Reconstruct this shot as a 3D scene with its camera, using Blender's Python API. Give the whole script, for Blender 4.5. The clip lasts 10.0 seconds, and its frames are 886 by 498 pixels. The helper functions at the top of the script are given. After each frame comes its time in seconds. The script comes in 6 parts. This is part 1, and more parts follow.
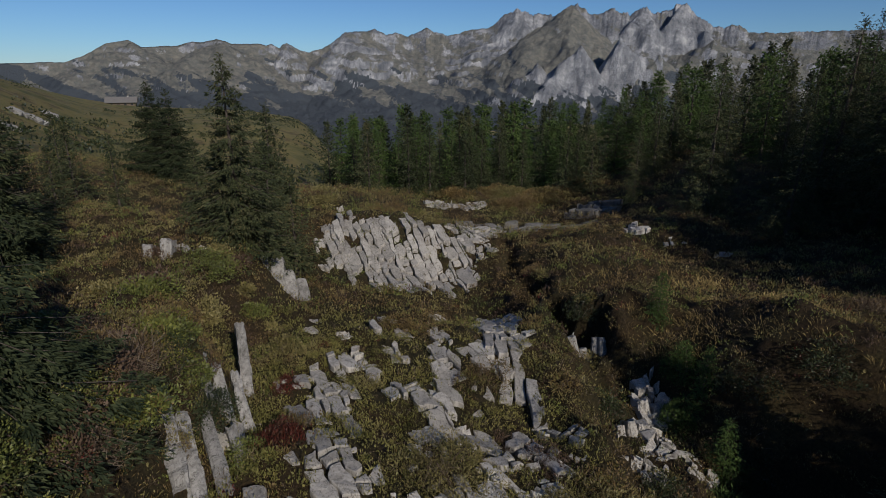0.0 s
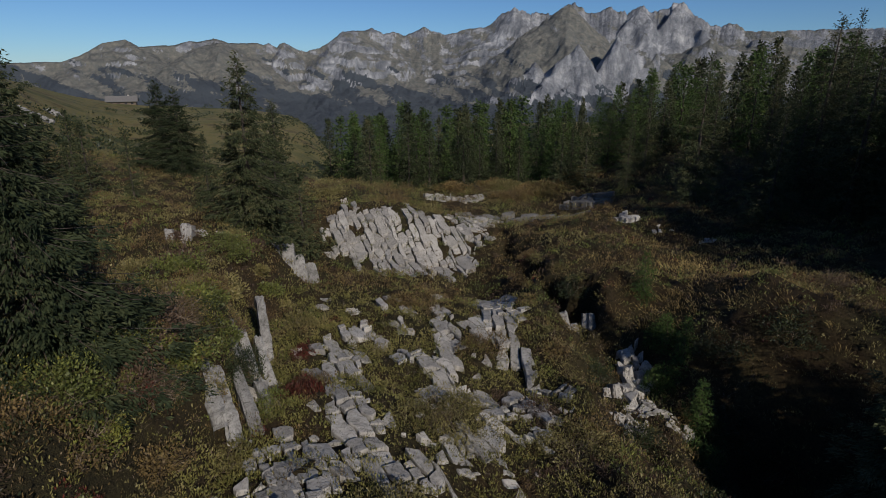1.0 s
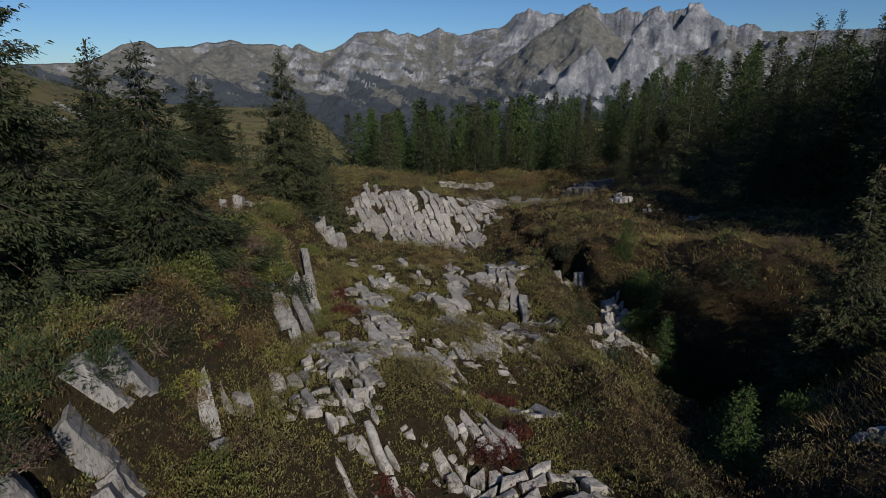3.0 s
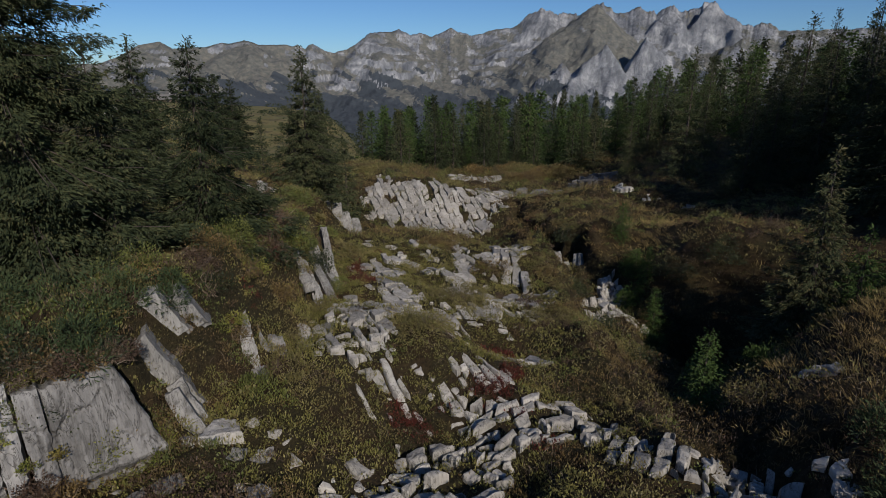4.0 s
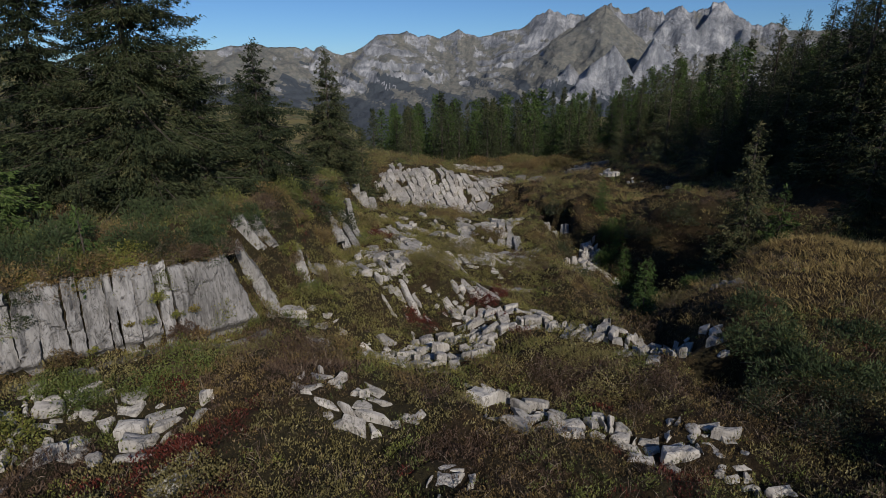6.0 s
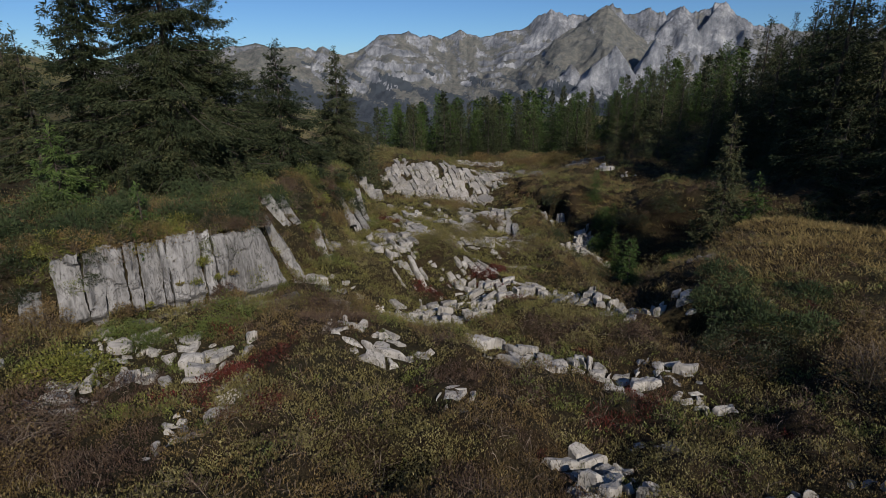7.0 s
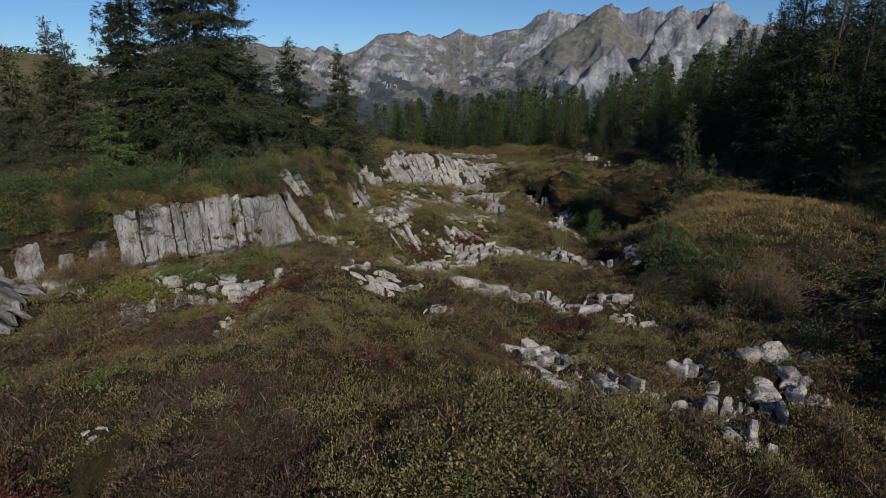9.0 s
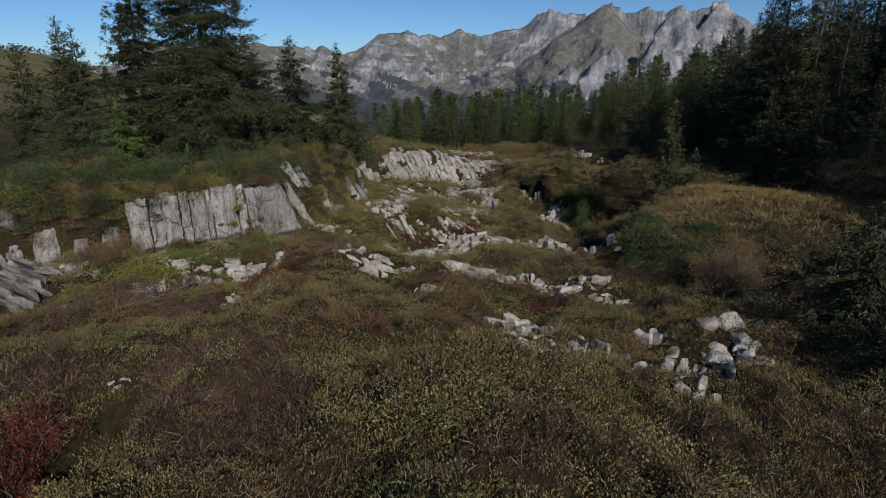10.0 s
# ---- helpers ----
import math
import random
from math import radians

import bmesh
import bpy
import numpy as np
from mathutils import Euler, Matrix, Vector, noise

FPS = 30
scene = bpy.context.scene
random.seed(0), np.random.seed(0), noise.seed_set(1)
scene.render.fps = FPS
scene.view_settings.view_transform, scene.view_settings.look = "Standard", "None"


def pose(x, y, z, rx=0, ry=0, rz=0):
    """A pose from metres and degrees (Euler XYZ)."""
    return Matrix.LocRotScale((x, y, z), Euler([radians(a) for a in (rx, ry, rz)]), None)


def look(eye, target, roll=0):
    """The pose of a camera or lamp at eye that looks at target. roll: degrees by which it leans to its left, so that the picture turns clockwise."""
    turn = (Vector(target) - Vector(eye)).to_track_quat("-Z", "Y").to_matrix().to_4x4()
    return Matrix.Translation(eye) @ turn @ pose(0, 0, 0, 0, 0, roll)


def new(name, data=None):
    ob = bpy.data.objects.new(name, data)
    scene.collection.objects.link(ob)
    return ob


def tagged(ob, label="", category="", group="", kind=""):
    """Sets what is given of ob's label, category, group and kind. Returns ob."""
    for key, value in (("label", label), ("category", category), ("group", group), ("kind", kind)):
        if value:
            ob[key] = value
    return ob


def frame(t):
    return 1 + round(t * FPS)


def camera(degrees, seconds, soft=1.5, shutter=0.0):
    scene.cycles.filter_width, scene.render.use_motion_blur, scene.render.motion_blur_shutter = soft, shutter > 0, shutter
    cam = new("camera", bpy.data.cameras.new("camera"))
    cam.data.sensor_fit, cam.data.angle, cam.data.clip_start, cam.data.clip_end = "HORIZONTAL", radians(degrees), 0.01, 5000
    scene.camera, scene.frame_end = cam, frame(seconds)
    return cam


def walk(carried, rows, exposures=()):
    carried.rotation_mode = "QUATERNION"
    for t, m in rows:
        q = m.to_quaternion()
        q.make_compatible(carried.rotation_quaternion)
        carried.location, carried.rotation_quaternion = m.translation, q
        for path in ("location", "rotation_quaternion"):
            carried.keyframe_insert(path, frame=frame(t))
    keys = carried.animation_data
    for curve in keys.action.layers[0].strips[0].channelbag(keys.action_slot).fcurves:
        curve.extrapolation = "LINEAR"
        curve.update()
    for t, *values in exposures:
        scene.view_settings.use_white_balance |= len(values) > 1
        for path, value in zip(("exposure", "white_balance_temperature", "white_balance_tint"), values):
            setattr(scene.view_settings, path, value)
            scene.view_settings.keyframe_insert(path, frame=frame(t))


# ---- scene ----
cam = camera(77.8, 10.0, soft=0.8)
PATH = [
    (0, (-0.054, -0.098, 10.027), (-0.052, 1.804, 9.41), 0.1),
    (0.5, (-0.148, -1.123, 10.01), (-0.143, 0.779, 9.391), 0.1),
    (1, (-0.205, -2.206, 9.885), (-0.196, -0.304, 9.265), 0.0),
    (1.5, (-0.232, -3.409, 9.799), (-0.22, -1.508, 9.18), -0.0),
    (2, (-0.218, -4.697, 9.728), (-0.202, -2.795, 9.109), -0.2),
    (2.5, (-0.214, -5.978, 9.673), (-0.222, -4.076, 9.055), -0.1),
    (4, (0.069, -9.808, 9.214), (-0.009, -7.907, 8.597), -0.1),
    (4.5, (0.207, -11.252, 9.17), (0.118, -9.352, 8.553), -0.1),
    (5, (0.35, -12.706, 9.12), (0.253, -10.805, 8.505), -0.2),
    (5.5, (0.467, -14.169, 8.983), (0.365, -12.268, 8.37), -0.3),
    (7, (0.499, -18.215, 8.721), (0.388, -16.314, 8.11), -0.3),
    (7.5, (0.575, -19.385, 8.694), (0.466, -17.484, 8.08), -0.2),
    (8, (0.72, -20.488, 8.616), (0.61, -18.587, 8.002), -0.2),
    (8.5, (0.914, -21.441, 8.519), (0.804, -19.541, 7.905), -0.3),
    (9, (1.143, -22.267, 8.433), (1.034, -20.366, 7.82), -0.3),
    (9.5, (1.347, -22.997, 8.344), (1.237, -21.097, 7.73), -0.3),
    (10, (1.563, -23.643, 8.316), (1.454, -21.743, 7.702), -0.3),
]
walk(cam, [(t, look(eye, target, roll)) for t, eye, target, roll in PATH], [(0, -0.10, 6480, 10), (3, -0.03, 6480, 10), (7, 0.12, 6480, 10), (10, 0.14, 6480, 10)])

# ---- light ----
SUN_AZ, SUN_EL = (0.48, -0.877), 30.0
sun_dir = Vector((SUN_AZ[0] * math.cos(radians(SUN_EL)), SUN_AZ[1] * math.cos(radians(SUN_EL)), math.sin(radians(SUN_EL))))
sun = new("sun", bpy.data.lights.new("sun", "SUN"))
sun.data.energy, sun.data.angle, sun.data.color = 3.6, radians(0.53), (1.0, 0.92, 0.815)
sun.matrix_world = look(sun_dir * 100, (0, 0, 0))
world = bpy.data.worlds.new("sky")
scene.world = world
world.use_nodes = True
wn = world.node_tree
sky = wn.nodes.new("ShaderNodeTexSky")
sky.sky_type, sky.sun_disc = "NISHITA", False
sky.sun_elevation, sky.sun_rotation = radians(SUN_EL), math.atan2(SUN_AZ[0], SUN_AZ[1])
sky.altitude, sky.air_density, sky.dust_density, sky.ozone_density = 1600, 1.0, 0.1, 4.0
tint = wn.nodes.new("ShaderNodeMix")
tint.data_type, tint.blend_type = "RGBA", "MULTIPLY"
tint.inputs[0].default_value, tint.inputs[7].default_value = 1.0, (0.72, 0.97, 1.24, 1)
wn.links.new(sky.outputs[0], tint.inputs[6])
wn.links.new(tint.outputs[2], wn.nodes["Background"].inputs[0])
wn.nodes["Background"].inputs[1].default_value = 0.059


# ---- noise on arrays ----
def hashed(ix, iy, seed):
    n = (ix.astype(np.int64) * 374761393 + iy.astype(np.int64) * 668265263 + seed * 974711) & 0x7FFFFFFF
    n = ((n ^ (n >> 13)) * 1274126177) & 0x7FFFFFFF
    n = ((n ^ (n >> 16)) * 69069 + 12345) & 0x7FFFFFFF
    return (n ^ (n >> 11)) & 0x7FFFFFFF


def grain(x, y, seed=0):
    """Gradient noise, about -1 to 1."""
    ix, iy = np.floor(x), np.floor(y)
    fx, fy = x - ix, y - iy
    u, v = fx * fx * fx * (fx * (fx * 6 - 15) + 10), fy * fy * fy * (fy * (fy * 6 - 15) + 10)

    def corner(dx, dy):
        a = hashed(ix + dx, iy + dy, seed) * (2 * np.pi / 0x7FFFFFFF)
        return np.cos(a) * (fx - dx) + np.sin(a) * (fy - dy)

    low = corner(0, 0) * (1 - u) + corner(1, 0) * u
    high = corner(0, 1) * (1 - u) + corner(1, 1) * u
    return 1.5 * (low * (1 - v) + high * v)


def fbm(x, y, octaves=4, seed=0, gain=0.5):
    total, a = 0, 1.0
    for i in range(octaves):
        total = total + a * grain(x * 2 ** i + 17.3 * i, y * 2 ** i - 9.1 * i, seed + i)
        a *= gain
    return total


def ridged(x, y, octaves=5, seed=0, gain=0.5):
    total, a = 0, 1.0
    for i in range(octaves):
        total = total + a * (1 - np.abs(grain(x * 2 ** i + 7.7 * i, y * 2 ** i + 3.1 * i, seed + i)))
        a *= gain
    return total / 1.9


def sstep(a, b, x):
    t = np.clip((x - a) / (b - a), 0, 1)
    return t * t * (3 - 2 * t)


# ---- mesh and material helpers ----
def quick(name, verts, faces, materials=(), smooth=False):
    """A mesh from arrays: n x 3 places and m x k corners."""
    me = bpy.data.meshes.new(name)
    verts, faces = np.asarray(verts, np.float32), np.asarray(faces, np.int32)
    m, k = faces.shape
    me.vertices.add(len(verts))
    me.vertices.foreach_set("co", verts.ravel())
    me.loops.add(m * k)
    me.loops.foreach_set("vertex_index", faces.ravel())
    me.polygons.add(m)
    me.polygons.foreach_set("loop_start", np.arange(0, m * k, k, dtype=np.int32))
    me.polygons.foreach_set("use_smooth", np.full(m, smooth))
    for mat in materials:
        me.materials.append(mat)
    me.update(calc_edges=True)
    return me


def part(name, me, parent, label=""):
    ob = new(name, me)
    ob.parent = parent
    return tagged(ob, label)


class Nodes:
    """Short hand for a node material."""

    def __init__(self, name, roughness=0.8):
        self.mat = bpy.data.materials.new(name)
        self.mat.use_nodes = True
        self.tree = self.mat.node_tree
        self.bsdf = self.tree.nodes["Principled BSDF"]
        self.bsdf.inputs["Roughness"].default_value = roughness
        self.bsdf.inputs["Specular IOR Level"].default_value = 0.25

    def add(self, kind, **inputs):
        node = self.tree.nodes.new(kind)
        for key, value in inputs.items():
            socket = node.inputs[key.replace("_", " ")]
            if isinstance(value, bpy.types.NodeSocket):
                self.tree.links.new(value, socket)
            else:
                socket.default_value = value
        return node

    def where(self, scale=(1, 1, 1), turn=(0, 0, 0), own=True):
        if own:
            place = self.add("ShaderNodeTexCoord").outputs["Object"]
        else:
            place = self.add("ShaderNodeNewGeometry").outputs["Position"]
        return self.add("ShaderNodeMapping", Vector=place, Scale=scale, Rotation=turn).outputs[0]

    def noise(self, place, scale, detail=5.0, rough=0.55, distortion=0.0):
        return self.add("ShaderNodeTexNoise", Vector=place, Scale=scale, Detail=detail, Roughness=rough, Distortion=distortion).outputs["Fac"]

    def ramp(self, fac, stops):
        node = self.add("ShaderNodeValToRGB", Fac=fac)
        e = node.color_ramp.elements
        while len(e) < len(stops):
            e.new(0.5)
        for el, (p, c) in zip(e, stops):
            el.position = p
            el.color = (*c, 1) if len(c) == 3 else c
        return node.outputs[0]

    def mix(self, fac, a, b, mode="MIX"):
        node = self.tree.nodes.new("ShaderNodeMix")
        node.data_type, node.blend_type = "RGBA", mode
        for i, value in ((0, fac), (6, a), (7, b)):
            if isinstance(value, bpy.types.NodeSocket):
                self.tree.links.new(value, node.inputs[i])
            else:
                node.inputs[i].default_value = value if i == 0 else (*value, 1)
        return node.outputs[2]

    def calc(self, op, a, b=0.5):
        node = self.tree.nodes.new("ShaderNodeMath")
        node.operation = op
        for i, value in ((0, a), (1, b)):
            if isinstance(value, bpy.types.NodeSocket):
                self.tree.links.new(value, node.inputs[i])
            else:
                node.inputs[i].default_value = value
        return node.outputs[0]

    def colour(self, socket):
        self.tree.links.new(socket, self.bsdf.inputs["Base Color"])
        return self

    def bump(self, height, strength=0.5, distance=0.03):
        node = self.add("ShaderNodeBump", Strength=strength, Distance=distance, Height=height)
        self.tree.links.new(node.outputs[0], self.bsdf.inputs["Normal"])
        return self

    def thin(self, colour, weight=0.35):
        """Lets light through a leaf."""
        glow = self.add("ShaderNodeBsdfTranslucent", Color=colour)
        node = self.add("ShaderNodeMixShader", Fac=weight)
        self.tree.links.new(self.bsdf.outputs[0], node.inputs[1])
        self.tree.links.new(glow.outputs[0], node.inputs[2])
        self.tree.links.new(node.outputs[0], self.tree.nodes["Material Output"].inputs[0])
        return self


def limestone_material(name, dark, mid, pale, stain, runs=0.0):
    n = Nodes(name, 0.85)
    rnd = n.add("ShaderNodeObjectInfo").outputs["Random"]
    place = n.where(own=False)
    tone = n.ramp(n.noise(place, 0.9, 6, 0.6), [(0.3, dark), (0.5, mid), (0.72, pale)])
    streak = n.noise(n.where((6, 6, 0.8), (0.0, 0.22, 0.0), own=False), 1.6, 6, 0.65, 0.5)
    tone = n.mix(n.ramp(streak, [(0.36, (0.0, 0.0, 0.0)), (0.62, (0.6, 0.6, 0.6))]), tone, pale)
    patch = n.ramp(n.noise(place, 2.6, 7, 0.66), [(0.58, (0, 0, 0)), (0.72, (0.6, 0.6, 0.6))])
    tone = n.mix(patch, tone, stain)
    # hair cracks: thin lines where stretched noise crosses its middle
    vein = n.noise(n.where((3.4, 3.4, 0.9), (0.0, 0.3, 0.5), own=False), 1.1, 5, 0.6, 1.2)
    gap = n.calc("ABSOLUTE", n.calc("SUBTRACT", vein, 0.5))
    tone = n.mix(n.ramp(gap, [(0.003, (0.85, 0.85, 0.85)), (0.014, (0, 0, 0))]), tone, stain)
    speck = n.ramp(n.noise(place, 24, 3, 0.6), [(0.58, (0, 0, 0)), (0.70, (0.35, 0.35, 0.35))])
    tone = n.mix(speck, tone, stain)
    if runs:
        wet = n.noise(n.where((3.2, 3.2, 0.35), own=False), 1.5, 6, 0.65, 0.5)
        tone = n.mix(n.ramp(wet, [(0.50, (0, 0, 0)), (0.64, (runs, runs, runs))]), tone, stain)
    shade = n.add("ShaderNodeHueSaturation", Color=tone, Value=n.calc("MULTIPLY_ADD", rnd, 0.4))
    shade.inputs["Value"].links[0].from_node.inputs[2].default_value = 0.82
    n.colour(shade.outputs[0])
    line = n.ramp(gap, [(0.0, (0, 0, 0)), (0.03, (1, 1, 1))])
    n.bump(n.calc("ADD", n.calc("ADD", n.noise(place, 7, 8, 0.65), streak), n.calc("MULTIPLY", line, 0.35)), 0.6, 0.035)
    return n.mat


def leaf_material(name, colours, passed=0.2, patch_scale=0.7, rough=0.52):
    """Each leaf its own tint, and patches of tint over metres."""
    n = Nodes(name, rough)
    island = n.add("ShaderNodeNewGeometry").outputs["Random Per Island"]
    patch = n.noise(n.where(own=False), patch_scale, 3, 0.6)
    fac = n.calc("ADD", n.calc("MULTIPLY", island, 0.62), n.calc("MULTIPLY", n.calc("SUBTRACT", patch, 0.5), 1.6))
    fac = n.calc("ADD", fac, 0.16)
    step = 1.0 / max(1, len(colours) - 1)
    tone = n.ramp(fac, [(i * step, c) for i, c in enumerate(colours)])
    n.colour(tone)
    n.bsdf.inputs["Specular IOR Level"].default_value = 0.35
    return n.thin(tone, passed).mat


def needle_material(name, colours):
    n = Nodes(name, 0.7)
    n.bsdf.inputs["Specular IOR Level"].default_value = 0.12
    island = n.add("ShaderNodeNewGeometry").outputs["Random Per Island"]
    rnd = n.add("ShaderNodeObjectInfo").outputs["Random"]
    clump = n.calc("MULTIPLY", n.calc("SUBTRACT", n.noise(n.where(own=False), 1.1, 3, 0.6), 0.5), 1.3)
    fac = n.calc("ADD", clump, n.calc("ADD", n.calc("MULTIPLY", island, 0.55), n.calc("MULTIPLY", rnd, 0.40)))
    tone = n.ramp(fac, [(i / (len(colours) - 1), c) for i, c in enumerate(colours)])
    n.colour(tone)
    return n.thin(tone, 0.15).mat


limestone = limestone_material("limestone", (0.165, 0.153, 0.138), (0.300, 0.281, 0.254), (0.46, 0.433, 0.395), (0.070, 0.066, 0.054))
limestone_wall = limestone_material("wall limestone", (0.115, 0.11, 0.105), (0.185, 0.178, 0.171), (0.33, 0.318, 0.305), (0.05, 0.046, 0.042), 0.6)
limestone_bar = limestone_material("streaked grey limestone", (0.12, 0.115, 0.11), (0.21, 0.202, 0.19), (0.33, 0.318, 0.30), (0.065, 0.06, 0.052), 0.5)
limestone_dark = limestone_material("weathered limestone", (0.065, 0.062, 0.058), (0.125, 0.119, 0.11), (0.22, 0.208, 0.192), (0.042, 0.038, 0.031))
olive_leaf = leaf_material("olive dwarf shrub leaf", [(0.086, 0.072, 0.026), (0.145, 0.124, 0.046), (0.210, 0.180, 0.070), (0.310, 0.268, 0.115)])
rust_leaf = leaf_material("rust brown heath leaf", [(0.072, 0.050, 0.028), (0.125, 0.086, 0.040), (0.180, 0.125, 0.048), (0.250, 0.188, 0.068)])
red_leaf = leaf_material("red bilberry leaf", [(0.058, 0.025, 0.014), (0.101, 0.024, 0.016), (0.144, 0.030, 0.020)])
green_leaf = leaf_material("green alpine shrub leaf", [(0.055, 0.065, 0.020), (0.098, 0.112, 0.032), (0.150, 0.165, 0.042), (0.230, 0.235, 0.058)])
yellow_leaf = leaf_material("yellowing shrub leaf", [(0.09, 0.075, 0.02), (0.18, 0.145, 0.03), (0.28, 0.21, 0.045)])
dark_leaf = leaf_material("dark green shrub leaf", [(0.020, 0.026, 0.012), (0.035, 0.046, 0.018), (0.060, 0.074, 0.026)])
yellowgreen_leaf = leaf_material("yellow-green willow leaf", [(0.075, 0.085, 0.020), (0.14, 0.15, 0.032), (0.22, 0.215, 0.045), (0.31, 0.275, 0.06)])
heather_leaf = leaf_material("withered heather", [(0.054, 0.035, 0.025), (0.102, 0.065, 0.044), (0.162, 0.110, 0.070)])
moss_leaf = leaf_material("yellow-green mossy turf", [(0.085, 0.084, 0.026), (0.145, 0.138, 0.040), (0.215, 0.195, 0.062), (0.29, 0.25, 0.09)])
herb_leaf = leaf_material("bright green herb leaf", [(0.055, 0.075, 0.02), (0.10, 0.128, 0.032), (0.165, 0.19, 0.05)])
amber_leaf = leaf_material("orange-brown withering leaf", [(0.11, 0.074, 0.034), (0.20, 0.135, 0.054), (0.32, 0.225, 0.09)])
straw = leaf_material("dry mountain grass", [(0.130, 0.090, 0.040), (0.225, 0.162, 0.064), (0.350, 0.262, 0.100), (0.480, 0.375, 0.160)], 0.25, 0.45, 0.7)
spruce_needles = needle_material("spruce needles", [(0.018, 0.027, 0.014), (0.039, 0.051, 0.025), (0.070, 0.081, 0.038), (0.135, 0.122, 0.060)])
pine_needles = needle_material("pine needles", [(0.034, 0.055, 0.018), (0.066, 0.105, 0.030), (0.110, 0.150, 0.044)])
juniper_needles = needle_material("juniper needles", [(0.030, 0.044, 0.022), (0.056, 0.078, 0.034), (0.095, 0.118, 0.046)])


def bark_material():
    n = Nodes("bark", 0.9)
    f = n.noise(n.where((9, 9, 2)), 3, 6, 0.65)
    n.colour(n.ramp(f, [(0.3, (0.035, 0.027, 0.022)), (0.7, (0.12, 0.10, 0.085))]))
    return n.bump(f, 0.7, 0.03).mat


def twig_material():
    n = Nodes("bare twigs", 0.8)
    island = n.add("ShaderNodeNewGeometry").outputs["Random Per Island"]
    return n.colour(n.ramp(island, [(0, (0.05, 0.034, 0.024)), (0.5, (0.12, 0.088, 0.062)), (1, (0.26, 0.21, 0.16))])).mat


def ground_material():
    n = Nodes("heath and turf", 0.95)
    place = n.where(own=False)
    big = n.ramp(n.noise(place, 0.28, 5, 0.6), [(0.34, (0.050, 0.044, 0.020)), (0.47, (0.065, 0.054, 0.024)), (0.56, (0.070, 0.047, 0.023)), (0.7, (0.10, 0.08, 0.035))])
    fine = n.ramp(n.noise(place, 9, 6, 0.7), [(0.3, (0.25, 0.25, 0.25)), (0.7, (1.15, 1.1, 1.0))])
    tone = n.mix(1.0, big, fine, "MULTIPLY")
    far = n.add("ShaderNodeVectorMath", **{})
    far.operation = "LENGTH"
    n.tree.links.new(n.add("ShaderNodeNewGeometry").outputs["Position"], far.inputs[0])
    turf = n.ramp(n.noise(place, 0.09, 6, 0.65), [(0.35, (0.075, 0.078, 0.030)), (0.47, (0.15, 0.135, 0.05)), (0.55, (0.19, 0.155, 0.06)), (0.62, (0.10, 0.078, 0.036)), (0.75, (0.24, 0.20, 0.10))])
    reach = n.calc("MULTIPLY", n.calc("SUBTRACT", far.outputs["Value"], 62.0), 0.03)
    reach.node.use_clamp = True
    n.colour(n.mix(reach, tone, turf))
    return n.bump(n.calc("ADD", n.noise(place, 6, 8, 0.7), n.noise(place, 30, 4, 0.7)), 1.0, 0.12).mat


def mountain_material():
    n = Nodes("hazy mountain rock and pasture", 0.95)
    geo = n.add("ShaderNodeNewGeometry")
    place = n.add("ShaderNodeMapping", Vector=geo.outputs["Position"], Scale=(0.01, 0.01, 0.01)).outputs[0]
    kind = n.tree.nodes.new("ShaderNodeAttribute")
    kind.attribute_name = "cover"
    share = n.add("ShaderNodeSeparateColor", Color=kind.outputs["Color"])
    fray = n.calc("SUBTRACT", n.noise(n.add("ShaderNodeMapping", Vector=geo.outputs["Position"], Scale=(0.016, 0.016, 0.006), Rotation=(0.0, 0.35, 0)).outputs[0], 3.2, 8, 0.66, 0.6), 0.5)
    fleck = n.calc("MULTIPLY", n.calc("SUBTRACT", n.noise(n.add("ShaderNodeMapping", Vector=geo.outputs["Position"], Scale=(0.012, 0.012, 0.006), Rotation=(0.0, -0.4, 0)).outputs[0], 4.0, 8, 0.7, 0.4), 0.5), 0.9)
    # distance haze is painted in: rock, grass and wood colours all lean bluish
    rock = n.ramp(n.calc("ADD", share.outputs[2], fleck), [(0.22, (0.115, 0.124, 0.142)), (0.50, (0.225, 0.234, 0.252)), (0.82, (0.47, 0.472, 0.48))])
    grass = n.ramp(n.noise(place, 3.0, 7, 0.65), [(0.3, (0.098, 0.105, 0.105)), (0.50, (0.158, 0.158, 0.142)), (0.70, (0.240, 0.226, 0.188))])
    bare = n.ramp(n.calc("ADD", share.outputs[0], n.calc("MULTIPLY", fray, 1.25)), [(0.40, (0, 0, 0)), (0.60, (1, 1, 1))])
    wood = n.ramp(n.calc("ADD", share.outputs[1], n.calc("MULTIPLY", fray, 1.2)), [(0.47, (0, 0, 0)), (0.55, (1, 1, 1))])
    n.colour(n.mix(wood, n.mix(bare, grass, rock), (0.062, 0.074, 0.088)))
    return n.bump(n.noise(place, 6, 8, 0.7), 1.0, 16.0).mat


bark, twigs, heath, alpine = bark_material(), twig_material(), ground_material(), mountain_material()


